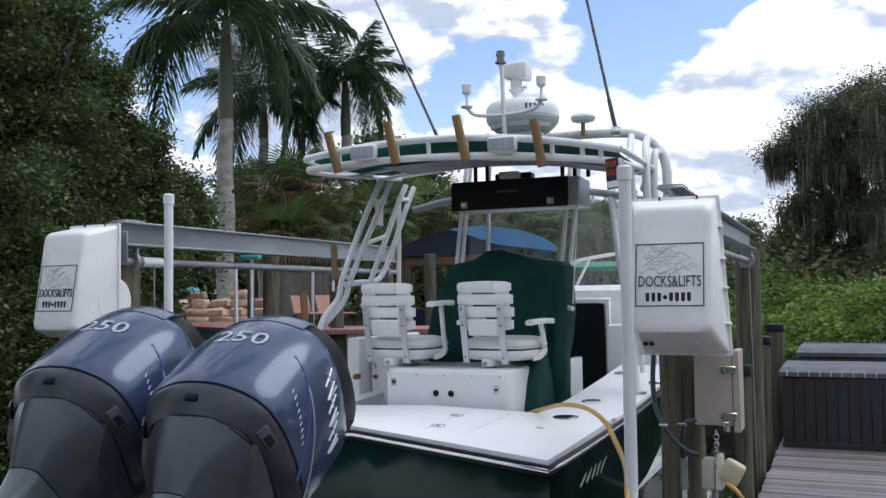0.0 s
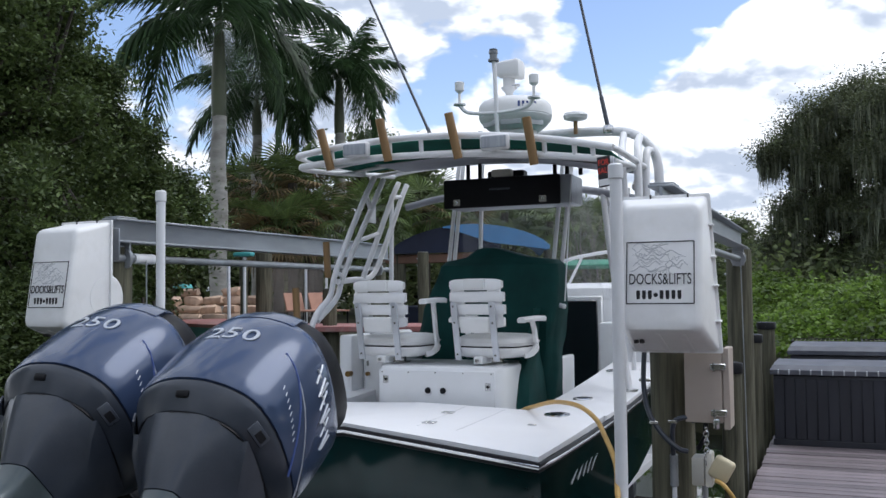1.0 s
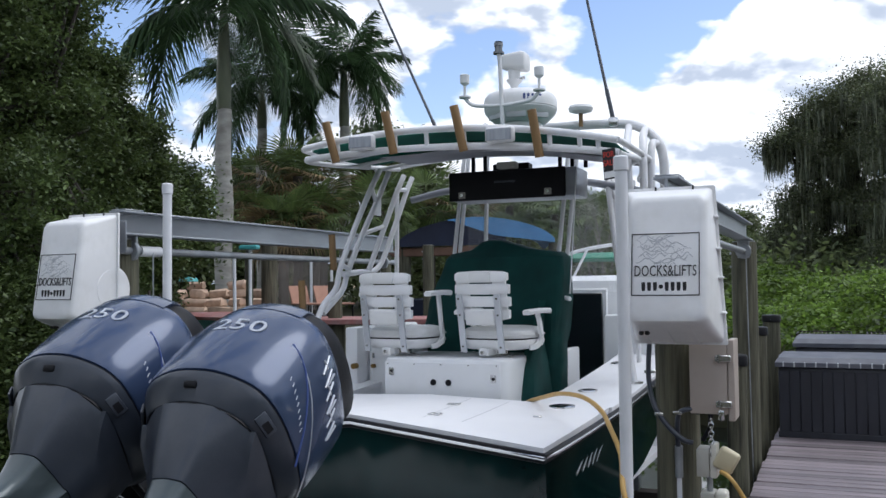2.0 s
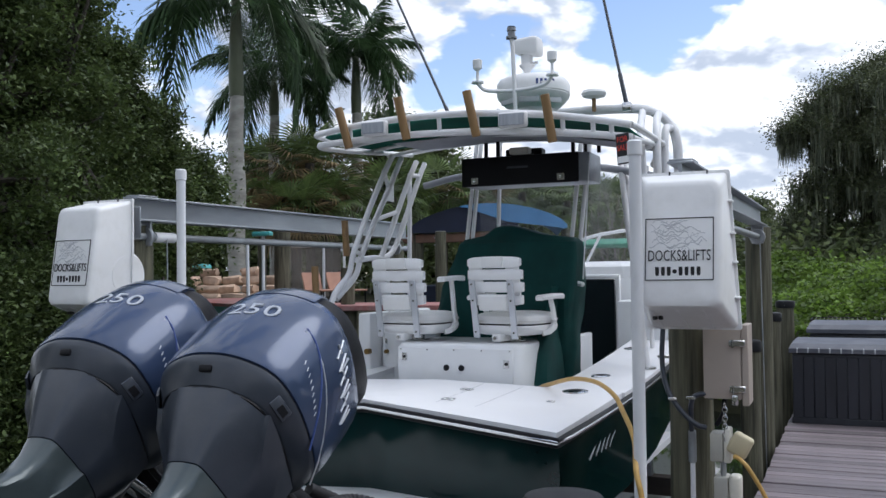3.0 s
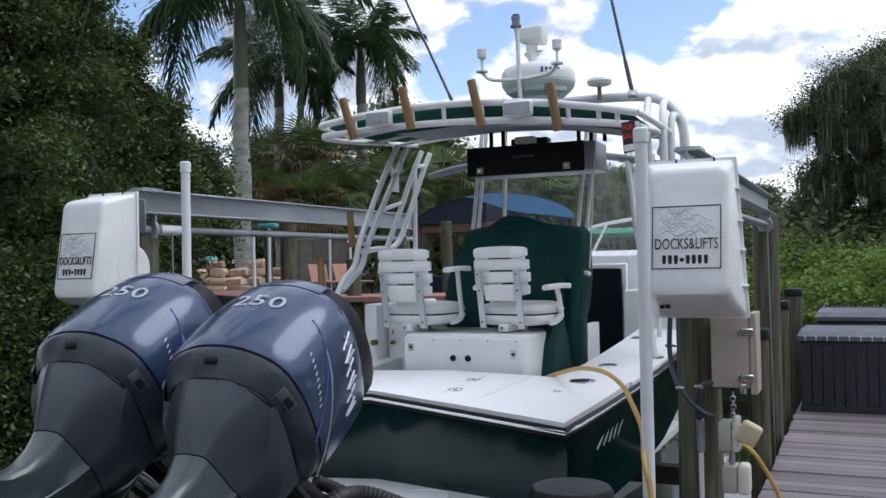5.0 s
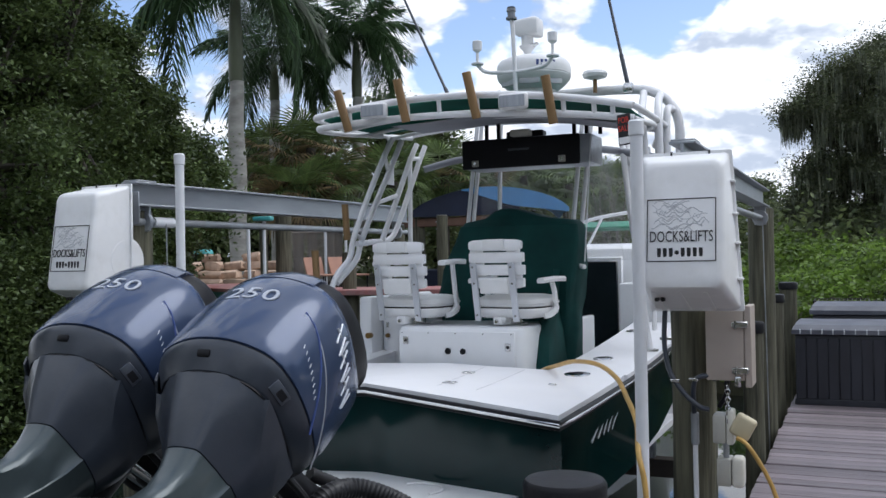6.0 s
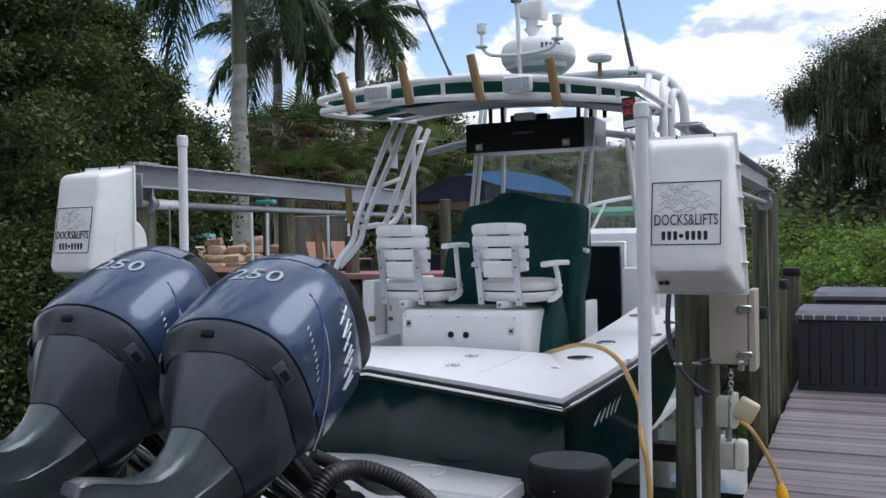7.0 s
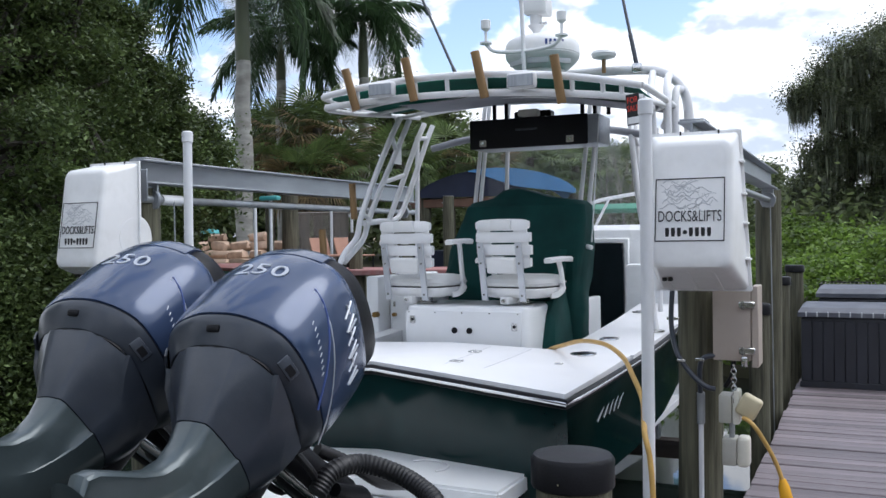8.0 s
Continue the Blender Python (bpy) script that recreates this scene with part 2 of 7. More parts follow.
LENS = mat("ribbed_lamp_lens", (0.34, 0.36, 0.39), 0.12, vary=0.2, scale=40, bump=0.4, bump_scale=70, coat=0.5, stretch=(1, 1, 0.1))
SMOKE = mat("dark_tinted_acrylic", (0.008, 0.009, 0.012), 0.12, vary=0.2, coat=0.4)
CLEAR = glass_mat("clear_vinyl", (0.75, 0.77, 0.80), 0.08, 0.05)
UPRIGHT = mat("brushed_aluminium_bar", (0.60, 0.62, 0.66), 0.4, metal=0.6, vary=0.08, bump=0.03, bump_scale=60)
BRASS = mat("tarnished_brass", (0.25, 0.16, 0.06), 0.4, metal=1.0, vary=0.2)
WATER = mat("dark_canal_water", (0.010, 0.016, 0.014), 0.04, vary=0.2, scale=0.6, bump=0.08, bump_scale=3.0)
SOIL = mat("leaf_littered_ground", (0.055, 0.050, 0.030), 0.95, vary=0.5, scale=1.4, bump=0.8, bump_scale=6, dirt=(0.045, 0.07, 0.02), dirt_amount=0.8, dirt_scale=0.5)
STONE = mat("tan_limestone", (0.42, 0.30, 0.22), 0.85, vary=0.25, scale=5, bump=0.6, bump_scale=14, per_object=0.25)
BARK = mat("dark_tree_bark", (0.045, 0.038, 0.030), 0.9, vary=0.4, scale=6, bump=0.8, bump_scale=16, stretch=(1, 1, 0.25))
PALM_BARK = mat("pale_grey_palm_trunk", (0.33, 0.32, 0.29), 0.85, vary=0.2, scale=3, bump=0.4, bump_scale=12, stretch=(1, 1, 2.5), dirt=(0.14, 0.13, 0.11), dirt_amount=0.7, dirt_scale=1.4)
PALM_SHAFT = mat("green_crownshaft", (0.075, 0.088, 0.045), 0.5, vary=0.25, scale=3, stretch=(1, 1, 0.3))
LEAF_MANGROVE = leaf_mat("mangrove_leaves", (0.068, 0.104, 0.038), vary=0.5)
LEAF_FAR = leaf_mat("far_tree_leaves", (0.102, 0.135, 0.062), through=0.5)
LEAF_OAK = leaf_mat("mossy_oak_leaves", (0.090, 0.112, 0.062), through=0.35)
LEAF_MOSS = leaf_mat("hanging_grey_moss", (0.15, 0.17, 0.125), vary=0.25, through=0.25, gloss=0.8)
LEAF_VINE = leaf_mat("bright_vine_leaves", (0.100, 0.170, 0.034), vary=0.5, through=0.45)
LEAF_PALM = leaf_mat("palm_leaflets", (0.040, 0.075, 0.034), through=0.3, gloss=0.35)
LEAF_DRY = leaf_mat("dry_palm_fronds", (0.125, 0.098, 0.055), vary=0.4, through=0.3, gloss=0.6)
LEAF_FERN = leaf_mat("palmetto_leaves", (0.075, 0.115, 0.040), through=0.3)
CANVAS_TOP = leaf_mat("green_canopy_canvas", (0.020, 0.115, 0.090), vary=0.1, through=0.45, gloss=0.8)
NAVY = mat("navy_boat_canvas", (0.012, 0.018, 0.04), 0.75, vary=0.2, scale=3, bump=0.2, bump_scale=8)
SKYBLUE = mat("light_blue_boat_canvas", (0.10, 0.27, 0.52), 0.75, vary=0.12, scale=2, bump=0.2, bump_scale=7)
TEAL = mat("teal_plastic", (0.08, 0.36, 0.36), 0.4, vary=0.1)
PEACH = mat("peach_lounge_fabric", (0.36, 0.19, 0.13), 0.7, vary=0.1)
FENCE = mat("chain_link_wire", (0.30, 0.27, 0.24), 0.5, metal=0.6, vary=0.15)
REDHULL = mat("faded_red_boat_paint", (0.32, 0.13, 0.12), 0.5, vary=0.15, dirt=(0.4, 0.4, 0.38), dirt_amount=0.5)


# ---- building helpers ----
BASE = {}


def thing(name, at, label, category, group="", kind=""):
    e = new(name)
    e.location = at
    e.empty_display_size = 0.1
    BASE[e] = Vector(at)
    return tagged(e, label, category, group, kind)


def mesh_of(name, bm, material, smooth=True, off=None):
    if off is not None:
        bmesh.ops.translate(bm, verts=bm.verts, vec=-off)
    bmesh.ops.recalc_face_normals(bm, faces=bm.faces)
    me = bpy.data.meshes.new(name)
    bm.to_mesh(me)
    bm.free()
    for m in material if isinstance(material, (list, tuple)) else [material]:
        me.materials.append(m)
    if smooth:
        me.polygons.foreach_set("use_smooth", [True] * len(me.polygons))
        me.set_sharp_from_angle(angle=radians(38))
    return me


def part(name, bm, material, parent, label="", smooth=True):
    """One mesh under a thing or a part; bm is in world metres."""
    ob = new(name, mesh_of(name, bm, material, smooth, BASE[parent]))
    ob.parent = parent
    BASE[ob] = BASE[parent]
    return tagged(ob, label)


def solo(name, bm, material, label, category, group="", kind="", smooth=True):
    """A thing of one mesh, with its origin at its base."""
    co = [v.co for v in bm.verts]
    at = Vector((sum(c.x for c in co) / len(co), sum(c.y for c in co) / len(co), min(c.z for c in co)))
    ob = new(name, mesh_of(name, bm, material, smooth, at))
    ob.location = at
    BASE[ob] = at
    return tagged(ob, label, category, group, kind)


def box(x0, x1, y0, y1, z0, z1, bevel=0.0, seg=2, bm=None):
    own = bmesh.new()
    vs = [own.verts.new((x, y, z)) for z in (z0, z1) for y in (y0, y1) for x in (x0, x1)]
    for f in ((0, 2, 3, 1), (4, 5, 7, 6), (0, 1, 5, 4), (2, 6, 7, 3), (0, 4, 6, 2), (1, 3, 7, 5)):
        own.faces.new([vs[i] for i in f])
    if bevel:
        bmesh.ops.bevel(own, geom=own.edges[:], offset=bevel, segments=seg, profile=0.5, affect="EDGES")
    if bm is None:
        return own
    merge(bm, own)
    return bm


def merge(bm, other):
    tmp = bpy.data.meshes.new("tmp")
    other.to_mesh(tmp)
    other.free()
    bm.from_mesh(tmp)
    bpy.data.meshes.remove(tmp)
    return bm


def turned(bm, m):
    bmesh.ops.transform(bm, matrix=m, verts=bm.verts)
    return bm


def loft(sections, bm=None, caps=True):
    """Skin over rings of equal count."""
    bm = bm or bmesh.new()
    rings = [[bm.verts.new(p) for p in s] for s in sections]
    n = len(rings[0])
    for a, b in zip(rings, rings[1:]):
        for i in range(n):
            bm.faces.new((a[i], a[(i + 1) % n], b[(i + 1) % n], b[i]))
    if caps:
        bm.faces.new(rings[0][::-1])
        bm.faces.new(rings[-1])
    return bm


def smooth_path(pts, steps=6):
    """Catmull-Rom through points."""
    p = [Vector(q) for q in pts]
    p = [2 * p[0] - p[1], *p, 2 * p[-1] - p[-2]]
    out = []
    for a, b, c, d in zip(p, p[1:], p[2:], p[3:]):
        for k in range(steps):
            t = k / steps
            out.append(0.5 * (2 * b + (c - a) * t + (2 * a - 5 * b + 4 * c - d) * t * t + (3 * b - a - 3 * c + d) * t ** 3))
    out.append(p[-2])
    return out


def tube(pts, r, seg=10, bm=None, ends=True):
    """A pipe along points; r is one radius or one for each point."""
    bm = bm or bmesh.new()
    p = [Vector(q) for q in pts]
    rs = r if isinstance(r, (list, tuple)) else [r] * len(p)
    d = (p[1] - p[0]).normalized()
    side = d.orthogonal().normalized()
    rings = []
    for i, q in enumerate(p):
        d = ((p[min(i + 1, len(p) - 1)] - q).normalized() + (q - p[max(i - 1, 0)]).normalized())
        d = d.normalized() if d.length > 1e-6 else Vector((0, 0, 1))
        side = (side - d * side.dot(d)).normalized()
        up = d.cross(side)
        rings.append([q + rs[i] * (math.cos(a) * side + math.sin(a) * up) for a in (2 * math.pi * k / seg for k in range(seg))])
    return loft(rings, bm, ends)


def rod(a, b, r, seg=12, bm=None, bevel=0.0):
    a, b = Vector(a), Vector(b)
    if bevel:
        d = (b - a).normalized() * bevel
        return tube([a, a + d * 0.01, a + d, b - d, b - d * 0.01, b], [r - bevel, r - bevel, r, r, r - bevel, r - bevel], seg, bm)
    return tube([a, b], r, seg, bm)


def sweep_bar(pts, w, h, bm=None):
    """A flat bar w wide and h high along points, kept level."""
    p = [Vector(q) for q in pts]
    rings = []
    for i, q in enumerate(p):
        d = (p[min(i + 1, len(p) - 1)] - p[max(i - 1, 0)]).normalized()
        s = d.cross(Vector((0, 0, 1))).normalized()
        u = s.cross(d)
        rings.append([q + s * a * w / 2 + u * b * h / 2 for a, b in ((-1, -1), (1, -1), (1, 1), (-1, 1))])
    return loft(rings, bm)


def super_ring(cx, cy, z, a, b, power=2.6, n=24):
    out = []
    for k in range(n):
        t = 2 * math.pi * k / n
        c, s = math.cos(t), math.sin(t)
        out.append((cx + a * math.copysign(abs(c) ** (2 / power), c), cy + b * math.copysign(abs(s) ** (2 / power), s), z))
    return out


def lettering(text, size, m, depth=0.002):
    """Letters of the built-in font as a mesh, in the plane of m."""
    cu = bpy.data.curves.new("text", "FONT")
    cu.body, cu.size, cu.extrude, cu.align_x, cu.align_y = text, size, depth, "CENTER", "CENTER"
    cu.resolution_u = 3
    ob = bpy.data.objects.new("text", cu)
    me = bpy.data.meshes.new_from_object(ob)
    bm = bmesh.new()
    bm.from_mesh(me)
    bmesh.ops.transform(bm, matrix=m, verts=bm.verts)
    bpy.data.objects.remove(ob)
    bpy.data.curves.remove(cu)
    bpy.data.meshes.remove(me)
    return bm


def quads_object(name, verts, faces, material, parent=None, label="", category="", kind="", at=(0, 0, 0)):
    me = bpy.data.meshes.new(name)
    me.from_pydata(verts, [], faces)
    me.materials.append(material)
    ob = new(name, me)
    if parent:
        ob.parent = parent
    else:
        ob.location = at
    return tagged(ob, label, category, "", kind)


# ---- ground, water, dock, lift ----
rng = np.random.default_rng(7)
WATER_Z = -0.55


def soil_height(x, y):
    """Banks on both sides of the canal and at its end."""
    left = np.clip((-9.2 - 0.10 * (y - 8) - x) / 2.0, 0, 1)
    right = np.clip((x - 0.8) / 1.5, 0, 1)
    spit = np.clip((x + 3.2 + 0.02 * (y - 14)) / 1.4, 0, 1) * np.clip((y - 12.8) / 1.5, 0, 1)
    end = np.clip((y - 21.5 + 0.35 * (x + 10)) / 2.5, 0, 1)
    k = np.maximum(np.maximum(left, right), np.maximum(spit, end))
    back = np.clip((y + 0.6) / 1.2, 0, 1)
    k = np.maximum(k, 1 - back)
    land = np.where(y > 16, 0.55, 0.0) + np.clip((y - 18) * 0.035, 0, 0.8)
    return -1.6 + k * k * (3 - 2 * k) * (1.35 + land)


def make_ground():
    g = np.sign(np.linspace(-1, 1, 171)) * np.abs(np.linspace(-1, 1, 171)) ** 3.2 * 1500
    gx, gy = g - 3, g + 10
    xx, yy = np.meshgrid(gx, gy)
    zz = soil_height(xx, yy) + 0.05 * np.sin(xx * 1.7) * np.sin(yy * 1.3)
    n = len(g)
    verts = np.stack([xx.ravel(), yy.ravel(), zz.ravel()], 1).tolist()
    faces = [(i * n + j, i * n + j + 1, (i + 1) * n + j + 1, (i + 1) * n + j) for i in range(n - 1) for j in range(n - 1)]
    ob = quads_object("ground", verts, faces, SOIL, None, "dark leaf-littered soil banks along the canal", "ground", "structure")
    ob.data.polygons.foreach_set("use_smooth", [True] * len(ob.data.polygons))


def make_water():
    bm = bmesh.new()
    vs = [bm.verts.new(p) for p in ((-60, -40, WATER_Z), (40, -40, WATER_Z), (40, 60, WATER_Z), (-60, 60, WATER_Z))]
    bm.faces.new(vs)
    tagged(new("water", mesh_of("water", bm, WATER)), "dark still canal water with soft ripples", "water", "", "structure")


make_ground()
make_water()

DOCK_X0, DOCK_X1 = -0.66, 2.6


def piling(x, y, z1, r, label, cap=False, z0=-1.9, group="dock pilings"):
    e = thing("piling", (x, y, z0), label, "piling", group)
    rg = random.Random(int(x * 100 + y * 37))
    pts = [(x + rg.uniform(-1, 1) * 0.004, y + rg.uniform(-1, 1) * 0.004, z0 + (z1 - z0) * k / 9) for k in range(10)]
    bm = tube(pts, [r * rg.uniform(0.975, 1.03) for _ in pts], 20)
    part("trunk", bm, PILE, e)
    if z1 > 1.5:
        part("top_plate", rod((x, y, z1), (x, y, z1 + 0.008), r * 0.92, 20), GALV, e, "galvanised top plate")
        for dz in (0.10, 0.22):
            part("bolt", rod((x - r - 0.012, y - 0.02, z1 - dz), (x - r + 0.02, y - 0.02, z1 - dz), 0.011, 8), GALV, e)
    if cap:
        bm = tube([(x, y, z1 - 0.068), (x, y, z1 - 0.063), (x, y, z1 + 0.004), (x, y, z1 + 0.016), (x, y, z1 + 0.02)],
                  [r + 0.008, r + 0.012, r + 0.012, r + 0.004, r - 0.02], 28)
        c = part("cap", bm, BLACK, e, "black plastic cap")
        part("nail", rod((x - 0.005, y - r - 0.016, z1 - 0.04), (x - 0.005, y - r - 0.008, z1 - 0.04), 0.003, 8), STEEL, c)
    return e


piling(-0.72, 2.37, 0.945, 0.098, "short weathered wooden piling with a black cap", cap=True)
piling(-0.79, 4.86, 1.98, 0.108, "tall greenish treated-pine lift piling beside the dock", group="lift pilings")
piling(-0.80, 8.66, 1.93, 0.108, "tall greenish treated-pine lift piling beside the dock", group="lift pilings")
piling(-4.45, 4.86, 1.90, 0.108, "tall greenish treated-pine lift piling in the water", group="lift pilings")
piling(-4.45, 8.66, 1.90, 0.108, "tall greenish treated-pine lift piling in the water", group="lift pilings")
piling(-0.76, 7.42, 1.00, 0.075, "short thin weathered dock piling", cap=True)
piling(-0.80, 9.95, 1.10, 0.085, "short weathered dock piling with a dark cap", cap=True)
piling(-0.80, 11.9, 1.16, 0.10, "short weathered dock piling with a dark cap", cap=True)


def i_beam(x, y0, y1, z0, z1, w=0.13):
    e = thing("lift_beam", (x, y0, z0), "grey weathered aluminium I-beam on the lift pilings", "lift beam", "lift beams")
    part("top_flange", box(x - w / 2, x + w / 2, y0, y1, z1 - 0.014, z1, 0.003, 1), ALU, e)
    part("web", box(x - 0.008, x + 0.008, y0, y1, z0 + 0.014, z1 - 0.014), ALU, e)
    part("bottom_flange", box(x - w / 2, x + w / 2, y0, y1, z0, z0 + 0.014, 0.003, 1), ALU, e)
    part("end_plate", box(x - w / 2 - 0.03, x + w / 2 + 0.03, y0 - 0.012, y0, z0 - 0.12, z1 - 0.07, 0.003, 1), ALU, e)
    part("top_bracket", box(x - 0.06, x + 0.06, y0 + 0.02, y0 + 0.20, z1 + 0.002, z1 + 0.012, 0.003, 1), GALV, e)
    pipe = part("drive_pipe", rod((x, y0 + 0.02, z0 - 0.10), (x, y1 + 0.05, z0 - 0.10), 0.026, 16), GALV, e, "galvanised drive pipe")
    for y in (y0 + 0.13, y1 - 0.25):
        part("bearing_plate", rod((x, y, z0 - 0.10), (x, y + 0.03, z0 - 0.10), 0.068, 20, bevel=0.006), GALV, pipe)
        part("hanger", box(x - 0.05, x + 0.05, y + 0.005, y + 0.022, z0 - 0.16, z0, 0.003, 1), GALV, pipe)
    part("cable_drum", rod((x, y0 + 0.22, z0 - 0.10), (x, y0 + 0.42, z0 - 0.10), 0.036, 16), PVC, pipe)
    for y in (y0 + 0.32, y1 - 0.35):
        part("lift_cable", rod((x + 0.03, y, z0 - 0.1), (x + 0.05, y, -0.35), 0.005, 6), GALV, e)
    return e


i_beam(-0.79, 4.66, 8.76, 1.945, 2.10)
i_beam(-4.36, 4.70, 8.76, 1.925, 2.085)


def lift_cover(cx, y_back, z0, roll, yaw, disc, w=0.49, h=0.755, skew=0.0, sign=0.018):
    """Moulded cover of a lift's drive, with a printed plate on the face towards -y."""
    e = thing("lift_motor_cover", (cx, y_back, z0), "white moulded plastic lift drive cover with a printed sign", "motor cover", "lift drive covers")
    z1, deep = z0 + h, 0.36
    x0, x1 = cx - w / 2, cx + w / 2
    yf = y_back - deep

    def lean(z):
        """The face leans back towards its top."""
        return (z - z0 - 0.14) * 0.15

    def ring(k, il, ir, ib, it, r=0.045, n=6):
        a, b, c, d = x0 + il, x1 - ir, z0 + ib, z1 - it
        pts = []
        for px, pz, t0 in ((b - r, d - r, 0), (a + r, d - r, 90), (a + r, c + r, 180), (b - r, c + r, 270)):
            for q in range(n):
                t = radians(t0 + 90 * q / (n - 1))
                z = pz + r * math.sin(t)
                pts.append((px + r * math.cos(t) + skew * (1 - k) * (z0 + h / 2 - z), y_back - k * (deep - lean(z)), z))
        return pts

    secs = [ring(0, 0, 0, 0, 0, 0.010), ring(0.045, 0, 0, 0, 0, 0.010), ring(0.046, 0.016, 0.014, 0.012, 0.014, 0.02), ring(0.15, 0.022, 0.016, 0.020, 0.022, 0.028),
            ring(0.50, 0.040, 0.020, 0.062, 0.040, 0.036), ring(0.88, 0.058, 0.024, 0.108, 0.060, 0.042), ring(0.945, 0.063, 0.029, 0.116, 0.066, 0.044), ring(0.982, 0.072, 0.038, 0.126, 0.076, 0.044), ring(1.0, 0.092, 0.058, 0.146, 0.096, 0.044)]
    body = part("shell", loft(secs), PLASTIC_WHITE, e)
    for q in (0.22, 0.48, 0.74):
        xr = x0 + w * q
        bm = loft([[(xr - 0.008, yf + 0.055, z0 + 0.100), (xr + 0.008, yf + 0.055, z0 + 0.100), (xr + 0.006, yf + 0.075, z0 + 0.128), (xr - 0.006, yf + 0.075, z0 + 0.128)],
                   [(xr - 0.011, y_back - 0.03, z0 + 0.004), (xr + 0.011, y_back - 0.03, z0 + 0.004), (xr + 0.011, y_back - 0.02, z0 + 0.05), (xr - 0.011, y_back - 0.02, z0 + 0.05)]])
        part("rib", bm, PLASTIC_WHITE, body)
    for xs, zs in ((x1 - 0.006, () if disc else (0.2, 0.42, 0.6, 0.8)), (x0 + 0.006, (0.2, 0.5, 0.8))):
        for q in zs:
            z = z0 + (z1 - z0) * q
            xk = xs + skew * (z0 + h / 2 - z)
            part("clip", box(xk - 0.014, xk + 0.014, y_back - 0.06, y_back - 0.004, z - 0.006, z + 0.006, 0.003, 1), PLASTIC_WHITE, body)
    for q in (0.32, 0.72):
        xs = x0 + w * q
        part("clip", box(xs - 0.004, xs + 0.004, y_back - 0.02, y_back + 0.004, z1 - 0.03, z1 + 0.004, 0.002, 1), INK, body)
    for q in (0.2, 0.26):
        part("drip_stain", box(x0 + w * q, x0 + w * q + 0.02, yf + 0.13, yf + 0.16, z0 + 0.055, z0 + 0.075, 0.004, 1), INK, body)
    if disc:
        part("drum_housing", rod((x1 - 0.20, y_back - 0.03, z0 + 0.30), (x1 - 0.016, y_back - 0.03, z0 + 0.30), 0.155, 36, bevel=0.02), PLASTIC_WHITE, e)

    # the plate: frame, a hill drawn in relief, words, and bars for the line of figures
    sc = cx + sign
    slope = math.degrees(math.atan(0.15))

    def face(z, proud=0.003):
        return yf + lean(z) - proud

    zb, zt = z0 + 0.243, z0 + 0.525
    for xa, za, xb, z_b in ((sc - 0.152, zt, sc + 0.152, zt), (sc - 0.152, zb, sc + 0.152, zb), (sc - 0.152, zb, sc - 0.152, zt), (sc + 0.152, zb, sc + 0.152, zt)):
        part("sign_frame", tube([(xa, face(za, 0.001), za), (xb, face(z_b, 0.001), z_b)], 0.0026, 6), INK, e, "thin black printed frame")
    zc = z0 + 0.352
    part("sign_lettering", lettering("DOCKS&LIFTS", 0.0475, pose(sc, face(zc), zc, 90 - slope) @ Matrix.Diagonal((0.95, 1.5, 1, 1)), 0.0012), INK, e, "black printed words")
    zc = z0 + 0.282
    for k in range(8):
        xb = sc - 0.098 + 0.0265 * k
        if k == 3:
            part("bar", rod((xb, face(zc), zc), (xb, face(zc) + 0.004, zc), 0.010, 12), INK, e)
            continue
        part("bar", box(xb - 0.0085, xb + 0.0085, face(zc), face(zc) + 0.006, zc - 0.021, zc + 0.021, 0.002, 1), INK, e)
    rg = random.Random(3)
    for k in range(26):
        z = z0 + 0.385 + 0.0052 * k + rg.uniform(-0.006, 0.006)
        a = sc + rg.uniform(-0.14, 0.04)
        b = min(a + rg.uniform(0.04, 0.13), sc + 0.142)
        f1, f2 = rg.uniform(0.5, 1.4), rg.uniform(0, 6)
        pts = []
        for q in range(10):
            zz = min(z + 0.012 * math.sin(q * f1 + f2), zt - 0.006)
            pts.append((a + (b - a) * q / 9, face(zz, 0.0), zz))
        part("relief_line", tube(pts, rg.uniform(0.0012, 0.0024), 5), INK_GREY, e)
    e.matrix_basis = pose(cx, y_back, z0, 0, roll, yaw)
    return e


lift_cover(-0.748, 4.60, 1.268, 0, 0, False, 0.447, 0.768, 0.058, 0.011)
lift_cover(-4.505, 4.66, 1.265, 0.0, -3, True, 0.45, 0.80)


def guide_pole(x, y, z1, lean=0.0):
    e = thing("guide_pole", (x, y, -0.35), "tall white PVC boat-lift guide pole", "pole", "guide poles")
    part("pipe", rod((x + lean, y, -0.35), (x, y, z1 - 0.05), 0.0285, 18), PVC, e)
    part("cap", rod((x, y, z1 - 0.075), (x, y, z1), 0.0345, 18, bevel=0.008), PVC, e)


guide_pole(-0.91, 4.18, 2.15)
guide_pole(-3.93, 4.69, 2.24)


def cradle():
    e = thing("lift_cradle", (-2.55, 6, -0.42), "dark lift cradle with timber bunks under the boat hull", "lift cradle")
    for y in (4.95, 8.3):
        part("cross_beam", box(-4.5, -0.72, y - 0.07, y + 0.07, -0.42, -0.26, 0.006, 1), DARKWOOD, e)
    for x in (-3.35, -1.75):
        part("bunk", box(x - 0.06, x + 0.06, 4.2, 9.0, -0.12, 0.02, 0.01, 1), DARKWOOD, e)
        for y in (4.95, 8.3):
            part("bunk_bracket", box(x - 0.05, x + 0.05, y - 0.05, y + 0.05, -0.262, -0.118, 0.004, 1), ALU, e)
    for x in (-0.91, -3.93):
        part("pole_arm", box(x - 0.03, x + 0.03, 4.1, 4.95, -0.40, -0.34, 0.004, 1), ALU, e)


cradle()


